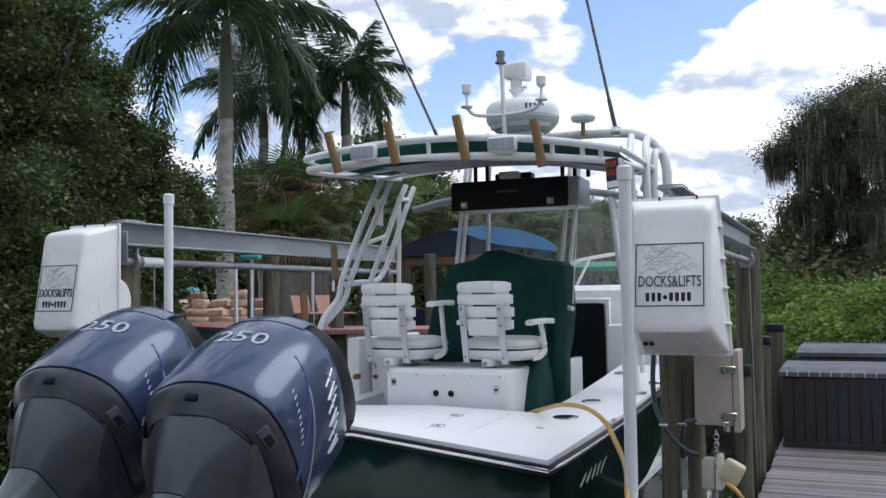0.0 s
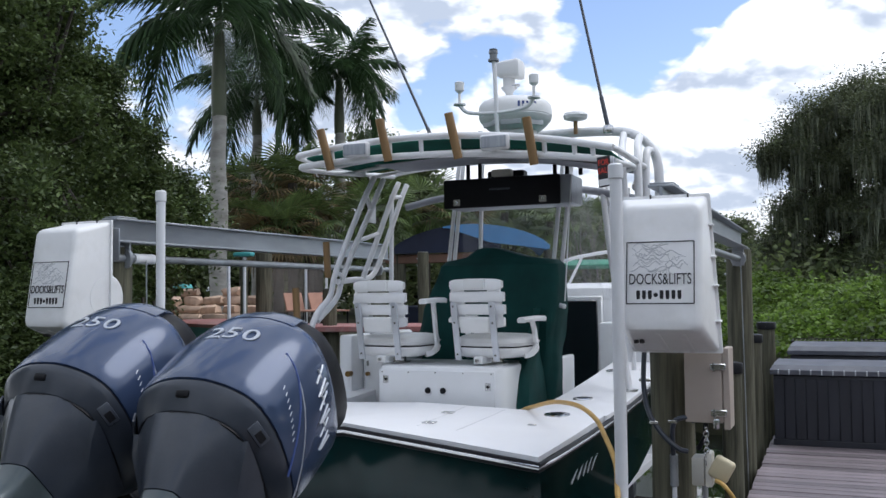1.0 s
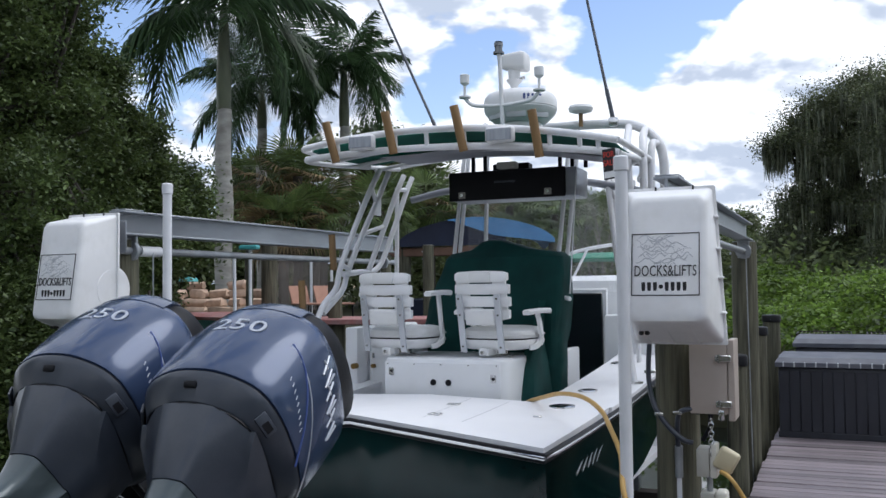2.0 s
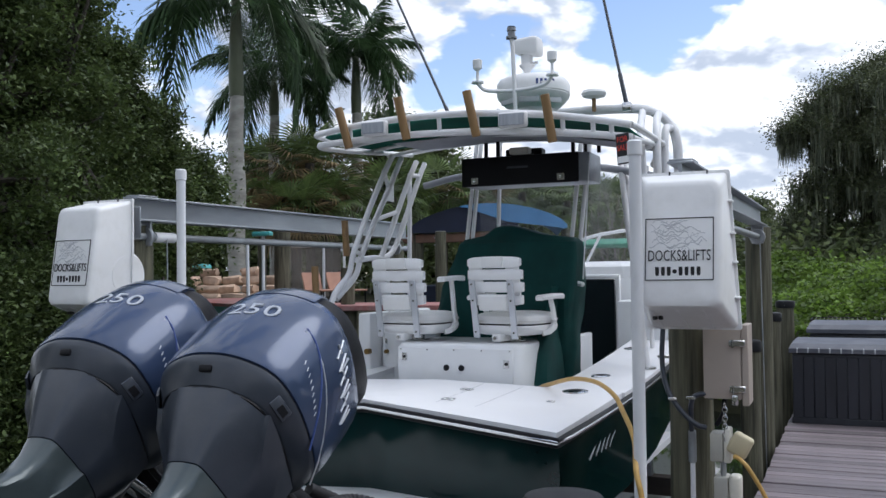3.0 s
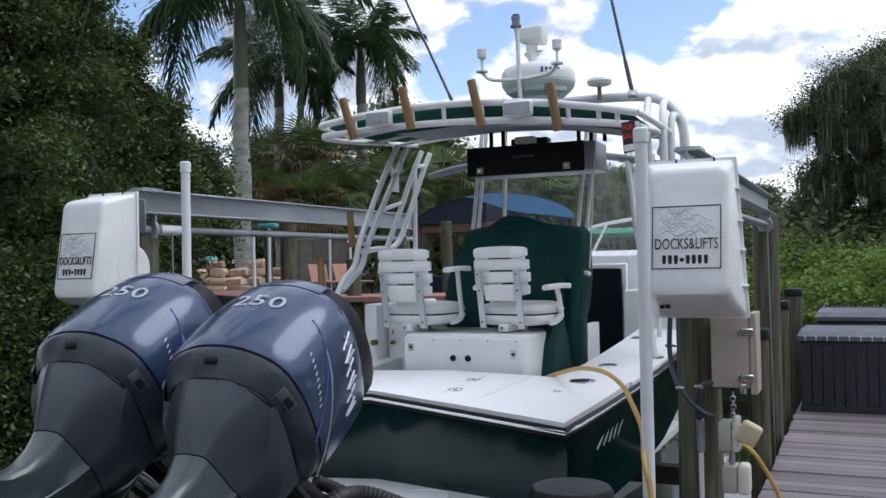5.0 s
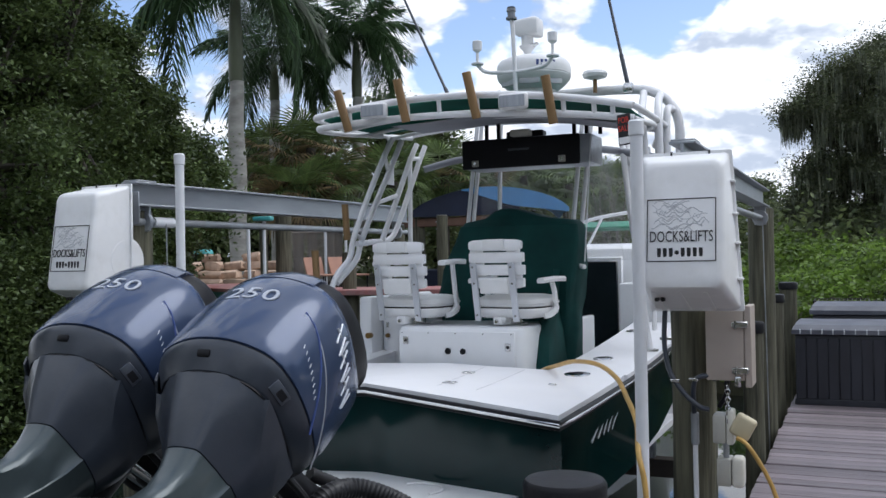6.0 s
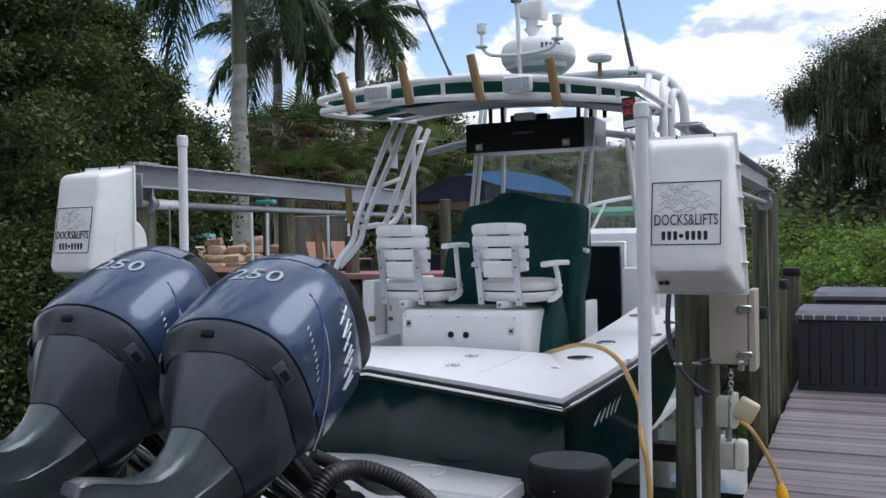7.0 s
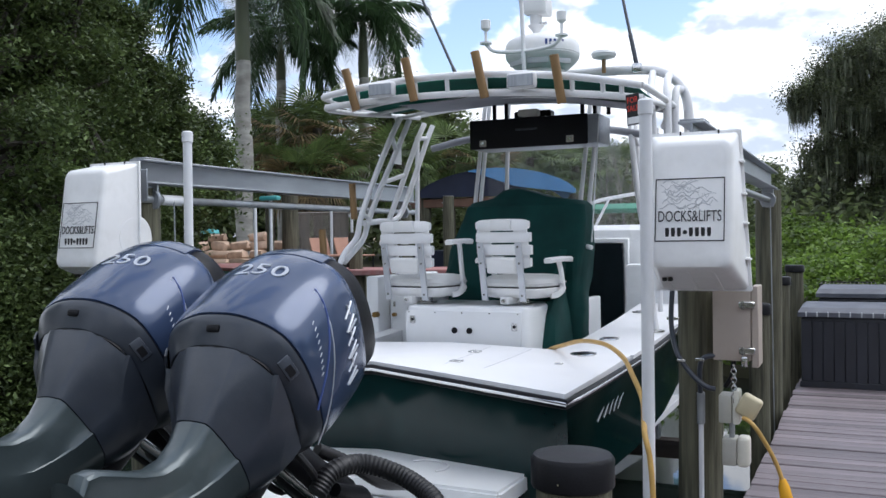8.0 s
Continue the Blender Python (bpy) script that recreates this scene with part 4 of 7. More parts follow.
    for side in (1, -1):
        def on_side(r, s1, proud=0.001):
            """The cowl's flank at a place along its side."""
            w = np.interp(r, [q[1] for q in PROFILE[::-1]], [q[0] for q in PROFILE[::-1]])
            k = np.interp(s1, [0.06, 0.12, 0.22, 0.32, 0.42, 0.50], [0.985, 1.0, 1.008, 1.005, 0.985, 0.958])
            return P(side * (w * k + proud), r, s1)

        for k in range(6):
            r0, s0 = -0.135 - 0.047 * k, 0.445 - 0.022 * k
            for dr, ds, er, es in ((0.0, 0.0, -0.028, -0.088), (-0.026, 0.004, -0.034, -0.076))[:1 + k % 2] + (((0.006, -0.04, -0.030, -0.046),) if k % 2 == 0 else ()):
                part("maker_stroke", tube([on_side(r0 + dr + (er - dr) * q / 3, s0 + ds + (es - ds) * q / 3) for q in range(4)], 0.0046, 6), DECAL, e)
        for mt, rad, ds, r_end in ((DECAL, 0.0030, 0.0, -0.50), (DECAL_BLUE, 0.0045, 0.014, -0.34)):
            line = [on_side(r1, 0.31 + ds - 0.02 * q - 0.0022 * q * q) for q, r1 in enumerate(np.linspace(0.0, r_end, 9))]
            part("side_stripe", tube(line, rad, 6), mt, e, "thin silver stripe" if mt is DECAL else "thin blue stripe")
        for k in range(9):
            part("model_stroke", tube([on_side(-0.06 - 0.022 * k, 0.20 - 0.010 * k), on_side(-0.066 - 0.022 * k, 0.183 - 0.010 * k)], 0.0017, 6), DECAL, e)
    return e


outboard(-2.18, 2.747, 1.185)
outboard(-2.88, 2.760, 1.226)


BIG_HOSE = [(-2.02, 3.16, 0.52), (-1.99, 3.24, 0.595), (-1.93, 3.37, 0.60), (-1.81, 3.43, 0.56), (-1.69, 3.43, 0.51), (-1.60, 3.40, 0.45), (-1.57, 3.38, 0.33)]


def rigging_hose(pts, r, label):
    p = smooth_path(pts, 14)
    rs = [r * (1 + (0.07 if i % 2 else -0.03)) for i in range(len(p))]
    solo("rigging_hose", tube(p, rs, 14), RUBBER, label, "hose", "rigging hoses")


rigging_hose(BIG_HOSE, 0.040, "thick black corrugated rigging hose by the motors")
rigging_hose([(-2.20, 3.45, 0.62), (-2.12, 3.62, 0.52), (-2.05, 3.75, 0.42), (-2.0, 3.9, 0.38)], 0.030, "thick black corrugated rigging hose by the motors")
rigging_hose([(-2.80, 3.45, 0.68), (-2.6, 3.6, 0.60), (-2.45, 3.75, 0.48), (-2.35, 3.9, 0.38)], 0.030, "thick black corrugated rigging hose by the motors")


# ---- cockpit ----
def seat_box():
    e = thing("seat_box", (-2.44, 6.05, 0.12), "white moulded tackle box under the helm chairs", "seat base")
    part("body", loft([super_ring(-2.49, 6.08, z, a, b, 10, 44) for z, a, b in ((0.12, 0.470, 0.335), (1.045, 0.463, 0.33), (1.068, 0.455, 0.322), (1.078, 0.438, 0.30))]), GELCOAT, e)
    part("front_panel", box(-2.925, -2.075, 5.742, 5.752, 0.70, 1.05, 0.004, 1), GELCOAT, e)
    for x, z in ((-2.872, 0.985), (-2.125, 0.950)):
        l = part("latch", box(x - 0.02, x + 0.02, 5.734, 5.744, z - 0.026, z + 0.026, 0.003, 1), STEEL, e, "steel latch")
        part("latch_knob", rod((x + 0.003, 5.728, z), (x + 0.003, 5.735, z), 0.010, 10), BLACK, l)
    for x in (-2.555, -2.445):
        part("plug", rod((x, 5.728, 0.917), (x, 5.744, 0.915), 0.021, 16, bevel=0.005), BLACK, e)
    for x in (-2.90, -2.7, -2.5, -2.3, -2.1):
        part("screw", rod((x, 5.738, 1.035), (x, 5.744, 1.035), 0.005, 8), STEEL, e)


seat_box()


def helm_chair(x, y, turn, arm):
    """Ladder-back chair on a pedestal; built facing +y about its own foot."""
    z0 = 1.078
    e = thing("helm_chair", (0, 0, 0), "white ladder-back helm chair on a pedestal over the tackle box", "chair", "helm chairs")
    part("pedestal", rod((0, 0, 0.0), (0, 0, 0.06), 0.052, 20), STEEL, e, "steel pedestal")
    part("foot_plate", rod((0, 0, 0.0), (0, 0, 0.010), 0.085, 20, bevel=0.004), STEEL, e)
    part("swivel_bracket", box(-0.035, 0.035, -0.245, -0.12, 0.012, 0.062, 0.008, 2), PLASTIC_WHITE, e)
    part("swivel_knob", rod((0, -0.262, 0.036), (0, -0.245, 0.036), 0.013, 12), STEEL, e)
    part("seat_pan", loft([super_ring(0, 0.03, z, a, b, 4.5, 36) for z, a, b in ((0.050, 0.19, 0.19), (0.056, 0.215, 0.215), (0.075, 0.235, 0.232), (0.108, 0.245, 0.240), (0.118, 0.242, 0.236))]), PLASTIC_WHITE, e)
    # solid black ring in place of the shade between pan and cushion
    part("seat_gap_shade", loft([super_ring(0, 0.03, z, a, b, 4.5, 36) for z, a, b in ((0.117, 0.232, 0.226), (0.126, 0.232, 0.226))]), BLACK, e, "black ring imitating the shaded gap under the cushion")
    cushion = part("cushion", loft([super_ring(0, 0.03, z, a, b, 4.0, 36) for z, a, b in ((0.125, 0.225, 0.22), (0.132, 0.242, 0.236), (0.150, 0.246, 0.240), (0.178, 0.240, 0.234), (0.196, 0.218, 0.212), (0.206, 0.17, 0.16), (0.209, 0.06, 0.05))]), CUSHION, e, "white vinyl cushion")
    part("piping", tube([*super_ring(0, 0.03, 0.152, 0.249, 0.243, 4.0, 36), super_ring(0, 0.03, 0.152, 0.249, 0.243, 4.0, 36)[0]], 0.004, 6), CUSHION, cushion)

    def lean_y(z):
        return -0.215 - 0.16 * (z - 0.1)

    # two flat metal bars bolted to the back of the pan carry the slats
    for sx in (-1, 1):
        rows = []
        for z in (0.035, 0.09, 0.42, 0.43):
            c = lean_y(z) - 0.040
            w = 0.022 if z < 0.425 else 0.015
            rows.append([(sx * 0.150 - w, c - 0.007, z), (sx * 0.150 + w, c - 0.007, z), (sx * 0.150 + w, c + 0.007, z), (sx * 0.150 - w, c + 0.007, z)])
        u = part("upright", loft(rows), UPRIGHT, e, "brushed metal upright with bolts")
        for z in (0.075, 0.29, 0.40):
            part("bolt", rod((sx * 0.150, lean_y(z) - 0.053, z), (sx * 0.150, lean_y(z) - 0.03, z), 0.0075, 10), STEEL, u)
    # four broad slats with narrow slots between them, and short webs that tie them together
    for k, (z, h, w) in enumerate(((0.296, 0.034, 0.200), (0.380, 0.036, 0.212), (0.464, 0.036, 0.212), (0.546, 0.038, 0.206))):
        rows = []
        for q in range(17):
            t = -1 + q / 8
            yy = lean_y(z) + 0.030 * t * t
            hh = h * (1 - (0.40 if k == 3 else 0.16) * abs(t) ** 8)
            dz = -0.012 * (1 - t * t) if k == 0 else 0.0
            rows.append([(w * t, yy - 0.012, z - hh + dz), (w * t, yy + 0.008, z - hh + dz), (w * t, yy + 0.012, z - hh + 0.006 + dz), (w * t, yy + 0.012, z + hh - 0.006), (w * t, yy + 0.008, z + hh), (w * t, yy - 0.012, z + hh), (w * t, yy - 0.016, z + hh - 0.006), (w * t, yy - 0.016, z - hh + 0.006 + dz)])
        s = part("back_slat", loft(rows), PLASTIC_WHITE, e)
        if k < 3:
            for sx in (-0.145, 0.145):
                part("web", box(sx - 0.050, sx + 0.050, lean_y(z) + 0.002, lean_y(z) + 0.016, z + 0.030, z + 0.054), PLASTIC_WHITE, s)
    part("head_pad", box(-0.07, 0.095, lean_y(0.55) - 0.026, lean_y(0.55) + 0.012, 0.512, 0.586, 0.010, 2), CUSHION, e, "vinyl pad on the top slat")
    part("back_pad", turned(box(-0.118, 0.118, -0.018, 0.018, -0.055, 0.055, 0.014, 3), pose(0, lean_y(0.27) - 0.026, 0.275, 9, 0, 0)), CUSHION, e, "vinyl back pad")
    for sx in (-1, 1):
        post = smooth_path([(sx * 0.235, -0.02, 0.062), (sx * 0.262, 0.03, 0.075), (sx * 0.270, 0.075, 0.12), (sx * 0.272, 0.06, 0.22), (sx * 0.276, 0.02, arm)], 5)
        part("arm_post", sweep_bar(post, 0.022, 0.036), PLASTIC_WHITE, e)
        rows = [[(sx * 0.276 - w, yy, arm + z - 0.012), (sx * 0.276 + w, yy, arm + z - 0.012), (sx * 0.276 + w + 0.004, yy, arm + z + 0.008), (sx * 0.276 + w - 0.008, yy, arm + z + 0.020), (sx * 0.276 - w + 0.008, yy, arm + z + 0.020), (sx * 0.276 - w - 0.004, yy, arm + z + 0.008)]
                for yy, w, z in ((-0.135, 0.026, 0.004), (-0.12, 0.034, 0.008), (0.0, 0.036, 0.012), (0.10, 0.038, 0.016), (0.155, 0.036, 0.014), (0.172, 0.026, 0.008))]
        part("armrest", loft(rows), PLASTIC_WHITE, e)
    e.matrix_basis = pose(x, y, z0, 0, 0, turn)
    return e


helm_chair(-2.915, 6.04, -6, 0.425)
helm_chair(-2.185, 6.08, -11, 0.295)


def console_cover():
    def ring(z, x0, x1, y0, y1, r=0.09, n=6, wob=0.0):
        pts = []
        for px, py, t0 in ((x1 - r, y1 - r, 0), (x0 + r, y1 - r, 90), (x0 + r, y0 + r, 180), (x1 - r, y0 + r, 270)):
            for k in range(n):
                t = radians(t0 + 90 * k / (n - 1))
                w = wob * math.sin(9 * px + 5 * k + 7 * z)
                pts.append((px + (r + w) * math.cos(t), py + (r + w) * math.sin(t), z))
        return pts
    secs = [ring(0.20, -2.94, -1.97, 6.60, 6.95, wob=0.012), ring(0.60, -2.98, -1.96, 6.60, 6.95, wob=0.016), ring(1.0, -3.00, -1.93, 6.58, 6.95, wob=0.015), ring(1.25, -3.03, -1.90, 6.56, 6.95, wob=0.014),
            ring(1.45, -2.97, -1.89, 6.58, 6.94, wob=0.010), ring(1.66, -2.89, -1.885, 6.60, 6.93, wob=0.007), ring(1.78, -2.86, -1.90, 6.615, 6.92, 0.07), ring(1.815, -2.82, -1.93, 6.65, 6.90, 0.07),
            ring(1.845, -2.66, -2.15, 6.68, 6.88, 0.06), ring(1.905, -2.58, -2.36, 6.71, 6.85, 0.05), ring(1.92, -2.53, -2.42, 6.74, 6.83, 0.03)]
    bm = loft(secs)
    bmesh.ops.subdivide_edges(bm, edges=bm.edges[:], cuts=1, use_grid_fill=True)
    for v in bm.verts:
        if v.co.z < 1.8:
            v.co += Vector((noise.noise(v.co * 3.1), noise.noise(v.co * 3.1 + Vector((9, 3, 1))), 0)) * 0.03
    e = thing("console_cover", (-2.42, 6.98, 0.12), "dark green canvas cover over the helm console", "cover")
    part("canvas", bm, CANVAS, e)
    skirt = [[(x, y + 0.012 * math.sin(23 * x + 4 * z), z) for x, y in ((-2.06, y0), (-2.0, y0 - 0.01), (-1.945 + dx, y0 + 0.02), (-1.935 + dx, y0 + 0.12), (-1.985 + dx, 6.62), (-2.10, 6.62))] for z, y0, dx in ((0.2, 6.02, 0.0), (0.5, 6.0, 0.01), (0.8, 6.02, 0.0), (1.0, 6.10, -0.02), (1.15, 6.25, -0.05), (1.30, 6.42, -0.08), (1.45, 6.56, -0.10))]
    part("skirt", loft(skirt), CANVAS, e, "hanging green canvas fold")
    part("hem", tube([(p[0], p[1], 0.2) for p in ring(0.2, -2.945, -1.965, 6.595, 6.955)] , 0.008, 6), CANVAS, e)
    part("console_side", box(-2.04, -1.985, 6.97, 7.4, 0.12, 1.06, 0.01, 1), GELCOAT, e)
    part("grab_knob", rod((-1.90, 6.70, 1.47), (-1.85, 6.66, 1.46), 0.018, 12, bevel=0.006), TUBE, e)


console_cover()


def port_locker():
    e = thing("cockpit_locker", (-3.3, 6.5, 0.12), "white moulded locker along the port coaming", "locker")
    part("body", box(-3.38, -3.02, 6.35, 7.3, 0.12, 1.19, 0.03, 3), GELCOAT, e)
    part("step", box(-3.5, -3.39, 6.2, 7.3, 0.80, 1.26, 0.02, 2), GELCOAT, e)
    part("door", box(-3.34, -3.07, 6.338, 6.349, 0.5, 1.12, 0.006, 1), GELCOAT, e)
    part("porthole", rod((-3.045, 6.335, 0.98), (-3.045, 6.352, 0.98), 0.05, 20, bevel=0.006), STEEL, e)
    for z in (0.72, 1.04):
        part("hinge", box(-3.335, -3.315, 6.330, 6.339, z - 0.02, z + 0.02, 0.003, 1), STEEL, e)
    part("latch", rod((-3.32, 6.31, 0.96), (-3.32, 6.34, 0.96), 0.016, 12), BRASS, e, "tarnished brass latch")
    part("washdown_tap", rod((-3.40, 6.15, 0.97), (-3.40, 6.2, 0.97), 0.022, 10), BRASS, e)


port_locker()


# ---- T-top ----
def t_top():
    e = thing("t_top", (CX, 6.6, 0.85), "white tubular T-top frame with a green canvas canopy", "T-top")
    TX = -2.42
    Y0, Y1 = 5.75, 7.12

    def arch(x, y):
        return 2.615 - 0.085 * (x + 2.68) ** 2 + 0.02 * (y - Y0)

    xs = [TX - 1.15 + 2.3 * k / 20 for k in range(21)]
    upper = [(x, Y0, arch(x, Y0) + 0.028) for x in xs]
    lower = [(x, Y0 + 0.03, arch(x, Y0) - 0.048 - 0.045 * (1 - ((x - TX) / 1.15) ** 2)) for x in xs]
    part("aft_rail", tube(upper, 0.024, 12), TUBE, e)
    part("aft_rail", tube(lower, 0.024, 12), TUBE, e)
    for x in (-3.30, -2.84, -2.60, -2.32, -2.05, -1.72, -1.52, -1.40):
        part("spacer", rod((x, Y0 + 0.01, arch(x, Y0) + 0.022), (x, Y0 + 0.025, arch(x, Y0) - 0.046 - 0.045 * (1 - ((x - TX) / 1.15) ** 2)), 0.016, 10), TUBE, e)
    for k, x in ((-1, xs[0]), (1, xs[-1])):
        z = arch(x, Y0)
        part("side_rail", tube(smooth_path([(x - 0.0 * k, Y0, z + 0.028), (x + 0.02 * k, Y0 + 0.08, z + 0.02), (x + 0.03 * k, 6.4, arch(x, 6.4) - 0.0), (x + 0.0 * k, 6.9, arch(x, 6.9)), (x - 0.10 * k, Y1, arch(x, Y1))], 6), 0.021, 10), TUBE, e)
        part("side_rail", tube(smooth_path([(x, Y0 + 0.03, z - 0.048), (x + 0.02 * k, Y0 + 0.12, z - 0.055), (x + 0.02 * k, 6.3, arch(x, 6.3) - 0.040), (x - 0.10 * k, 6.58, arch(x, 6.6) - 0.035)], 6), 0.019, 10), TUBE, e)
    # canopy of canvas with a pale lining, stretched between the rails
    n, m = 20, 8
    bm = bmesh.new()
    topv, lowv = {}, {}
    for i in range(n + 1):
        for j in range(m + 1):
            x = TX - 1.12 + 2.24 * i / n
            y = Y0 + 0.05 + (6.84 - Y0 - 0.05) * j / m
            z = arch(x, y) + 0.012 - 0.02 * math.sin(math.pi * j / m)
            topv[i, j], lowv[i, j] = bm.verts.new((x, y, z)), bm.verts.new((x, y, z - 0.008))
    for i in range(n):
        for j in range(m):
            bm.faces.new((topv[i, j], topv[i + 1, j], topv[i + 1, j + 1], topv[i, j + 1]))
            bm.faces.new((lowv[i, j], lowv[i, j + 1], lowv[i + 1, j + 1], lowv[i + 1, j]))
    part("canopy", bm, CANVAS_TOP, e, "green canvas canopy")
    bm = bmesh.new()
    g = {}
    for i in range(n + 1):
        for j in range(m + 1):
            x = TX - 0.80 + 1.90 * i / n
            y = Y0 + 0.50 + (6.80 - Y0 - 0.50) * j / m
            g[i, j] = bm.verts.new((x, y, arch(x, y) - 0.050 - 0.012 * math.sin(math.pi * i / n * 3)))
    for i in range(n):
        for j in range(m):
            bm.faces.new((g[i, j], g[i + 1, j], g[i + 1, j + 1], g[i, j + 1]))
    part("storage_sling", bm, CANVAS_UNDER, e, "pale grey sling under the canopy")
    for y in (6.15, 6.5, 6.86):
        part("cross_bow", tube([(x, y, arch(x, y) - 0.03) for x in xs], 0.015, 8), TUBE, e)
    # legs to the gunwales: two ladders a side
    for k in (-1, 1):
        f = lambda x: x
        X = lambda x: x if k == -1 else 2 * CX - x
        a = [(X(-3.36), 6.54, 2.50), (X(-3.393), 6.447, 2.341), (X(-3.456), 6.299, 2.032), (X(-3.52), 6.18, 1.717), (X(-3.555), 6.16, 1.55), (X(-3.60), 5.99, 1.36), (X(-3.69), 5.90, 0.82)]
        b = [(X(-3.36), 6.70, 2.50), (X(-3.416), 6.566, 2.226), (X(-3.473), 6.42, 1.95), (X(-3.532), 6.31, 1.68), (X(-3.56), 6.27, 1.54), (X(-3.60), 6.05, 1.37)]
        c = [(X(-3.36), 6.98, 2.50), (X(-3.392), 6.90, 2.344), (X(-3.455), 6.778, 2.034), (X(-3.524), 6.643, 1.70)]
        d = [(X(-3.36), 7.14, 2.50), (X(-3.389), 7.076, 2.36), (X(-3.453), 6.961, 2.044), (X(-3.507), 6.853, 1.782), (X(-3.528), 6.72, 1.695), (X(-3.532), 6.50, 1.685), (X(-3.535), 6.25, 1.665)]
        if k == 1:
            a, b, c, d = ([(px, py + 0.72, pz) for px, py, pz in q] for q in (a, b, c, d))
        for pts in (a, b, c, d):
            part("leg", tube(smooth_path(pts, 6), 0.023, 12), TUBE, e)
        ys = 7.13 if k == -1 else 7.6
        part("leg", tube([(X(-3.50), ys, 2.42), (X(-3.52), ys, 0.92)], 0.020, 10), TUBE, e)
        for p, q in ((b[2], c[2]), (a[1], b[1]), (c[1], d[1]), (a[3], b[3])):
            p, q = Vector(p), Vector(q)
            part("rung", tube([p + Vector((0, 0, 0.03)), q + Vector((0, 0, 0.03))], 0.018, 8), TUBE, e)
        part("gusset", box(X(-3.42) - 0.004, X(-3.42) + 0.004, a[1][1] + 0.10, a[1][1] + 0.22, 2.14, 2.30, 0.002, 1), TUBE, e)
        part("foot_plate", rod((a[-1][0], a[-1][1], sheer(a[-1][1])), (a[-1][0], a[-1][1], sheer(a[-1][1]) + 0.014), 0.055, 16), STEEL, e)
    # inner posts by the console
    for x, x2, y in ((-2.86, -2.95, 7.10), (-2.82, -2.90, 7.10), (-2.66, -2.66, 7.12), (-1.97, -2.06, 7.10), (-1.90, -1.99, 7.10)):
        part("inner_post", tube([(x, y, arch(x, y) - 0.01), (x2, y - 0.1, 1.55)], 0.018, 8), TUBE, e)
    for x, y in ((-2.66, 6.80), (-2.56, 6.80), (-1.95, 6.80), (-1.86, 6.82), (-1.76, 6.84)):
        part("hanger_post", box(x - 0.014, x + 0.014, y - 0.012, y + 0.012, 2.455, arch(x, y) - 0.04, 0.003, 1), BLACK, e, "black hanger post")
    part("front_bow", tube([(x, Y1, arch(x, Y1)) for x in xs[1:-1]], 0.018, 8), TUBE, e)
    # high antenna bar
    bar = smooth_path([(-2.60, 6.95, 2.80), (-1.9, 6.95, 2.80), (-1.52, 6.95, 2.785), (-1.36, 6.95, 2.745), (-1.25, 6.95, 2.65), (-1.20, 6.95, 2.52), (-1.19, 6.95, 2.3), (-1.19, 6.9, 1.7), (-1.22, 6.85, 0.9)], 7)
    part("antenna_bar", tube(bar, 0.036, 14), TUBE, e)
    for bend in (((-1.45, 6.95, 2.76), (-1.33, 6.3, 2.45), (-1.30, 6.3, 2.0)), ((-1.33, 6.95, 2.73), (-1.24, 6.4, 2.50), (-1.23, 6.4, 1.7)), ((-1.24, 6.95, 2.62), (-1.24, 6.7, 2.50), (-1.23, 6.7, 1.7)), ((-1.30, 6.95, 2.50), (-1.28, 6.5, 2.30))):
        part("corner_brace", tube(smooth_path(bend, 5), 0.028, 10), TUBE, e)
    for x in (-2.45, -1.85):
        part("standoff", rod((x, 6.95, arch(x, 6.95)), (x, 6.95, 2.80), 0.018, 8), TUBE, e)
    # rocket launchers
    for xb, zb, xt, zt in ((-3.285, 2.455, -3.338, 2.74), (-2.828, 2.485, -2.866, 2.775), (-2.305, 2.468, -2.350, 2.772), (-1.775, 2.393, -1.806, 2.698)):
        ax = Vector((xt - xb, -0.06, zt - zb)).normalized()
        a, b = Vector((xb, Y0 - 0.03, zb)), Vector((xt, Y0 - 0.09, zt))
        h = part("rod_holder", rod(a, b, 0.030, 18, bevel=0.003), ROD_TAN, e, "tan rod-holder tube")
        # dark disc on the closed end imitates the shaded inside of the tube
        part("bore_shade", rod(b - ax * 0.003, b + ax * 0.001, 0.022, 14), BLACK, h)
    for x, y, z in ((-3.60, 6.35, 1.86), (-3.66, 6.0, 1.5)):
        part("rod_holder", tube([(x - 0.05, y - 0.05, z - 0.16), (x - 0.06, y - 0.06, z + 0.12)], 0.027, 14), ROD_TAN, e)
    # spreader lights
    for x0 in (-3.07, -2.04):
        z = arch(x0, Y0)
        l = part("spreader_light", box(x0 - 0.10, x0 + 0.10, Y0 - 0.075, Y0 - 0.015, z - 0.075, z + 0.030, 0.020, 3), TUBE, e, "white spreader light")
        part("lens", box(x0 - 0.088, x0 + 0.088, Y0 - 0.081, Y0 - 0.074, z - 0.062, z + 0.016, 0.004, 1), LENS, l)
    # valance and curtain
    part("clear_curtain", loft([[(-1.80, 6.72, 2.42), (-1.63, 7.5, 2.42), (-1.63, 7.504, 2.42), (-1.80, 6.724, 2.42)], [(-1.86, 6.72, 1.5), (-1.66, 7.5, 1.5), (-1.66, 7.504, 1.5), (-1.86, 6.724, 1.5)]]), CLEAR, e, "clear vinyl curtain")
    part("curtain_hem", tube([(-1.80, 6.715, 2.43), (-1.865, 6.715, 1.5)], 0.006, 6), PVC, e)
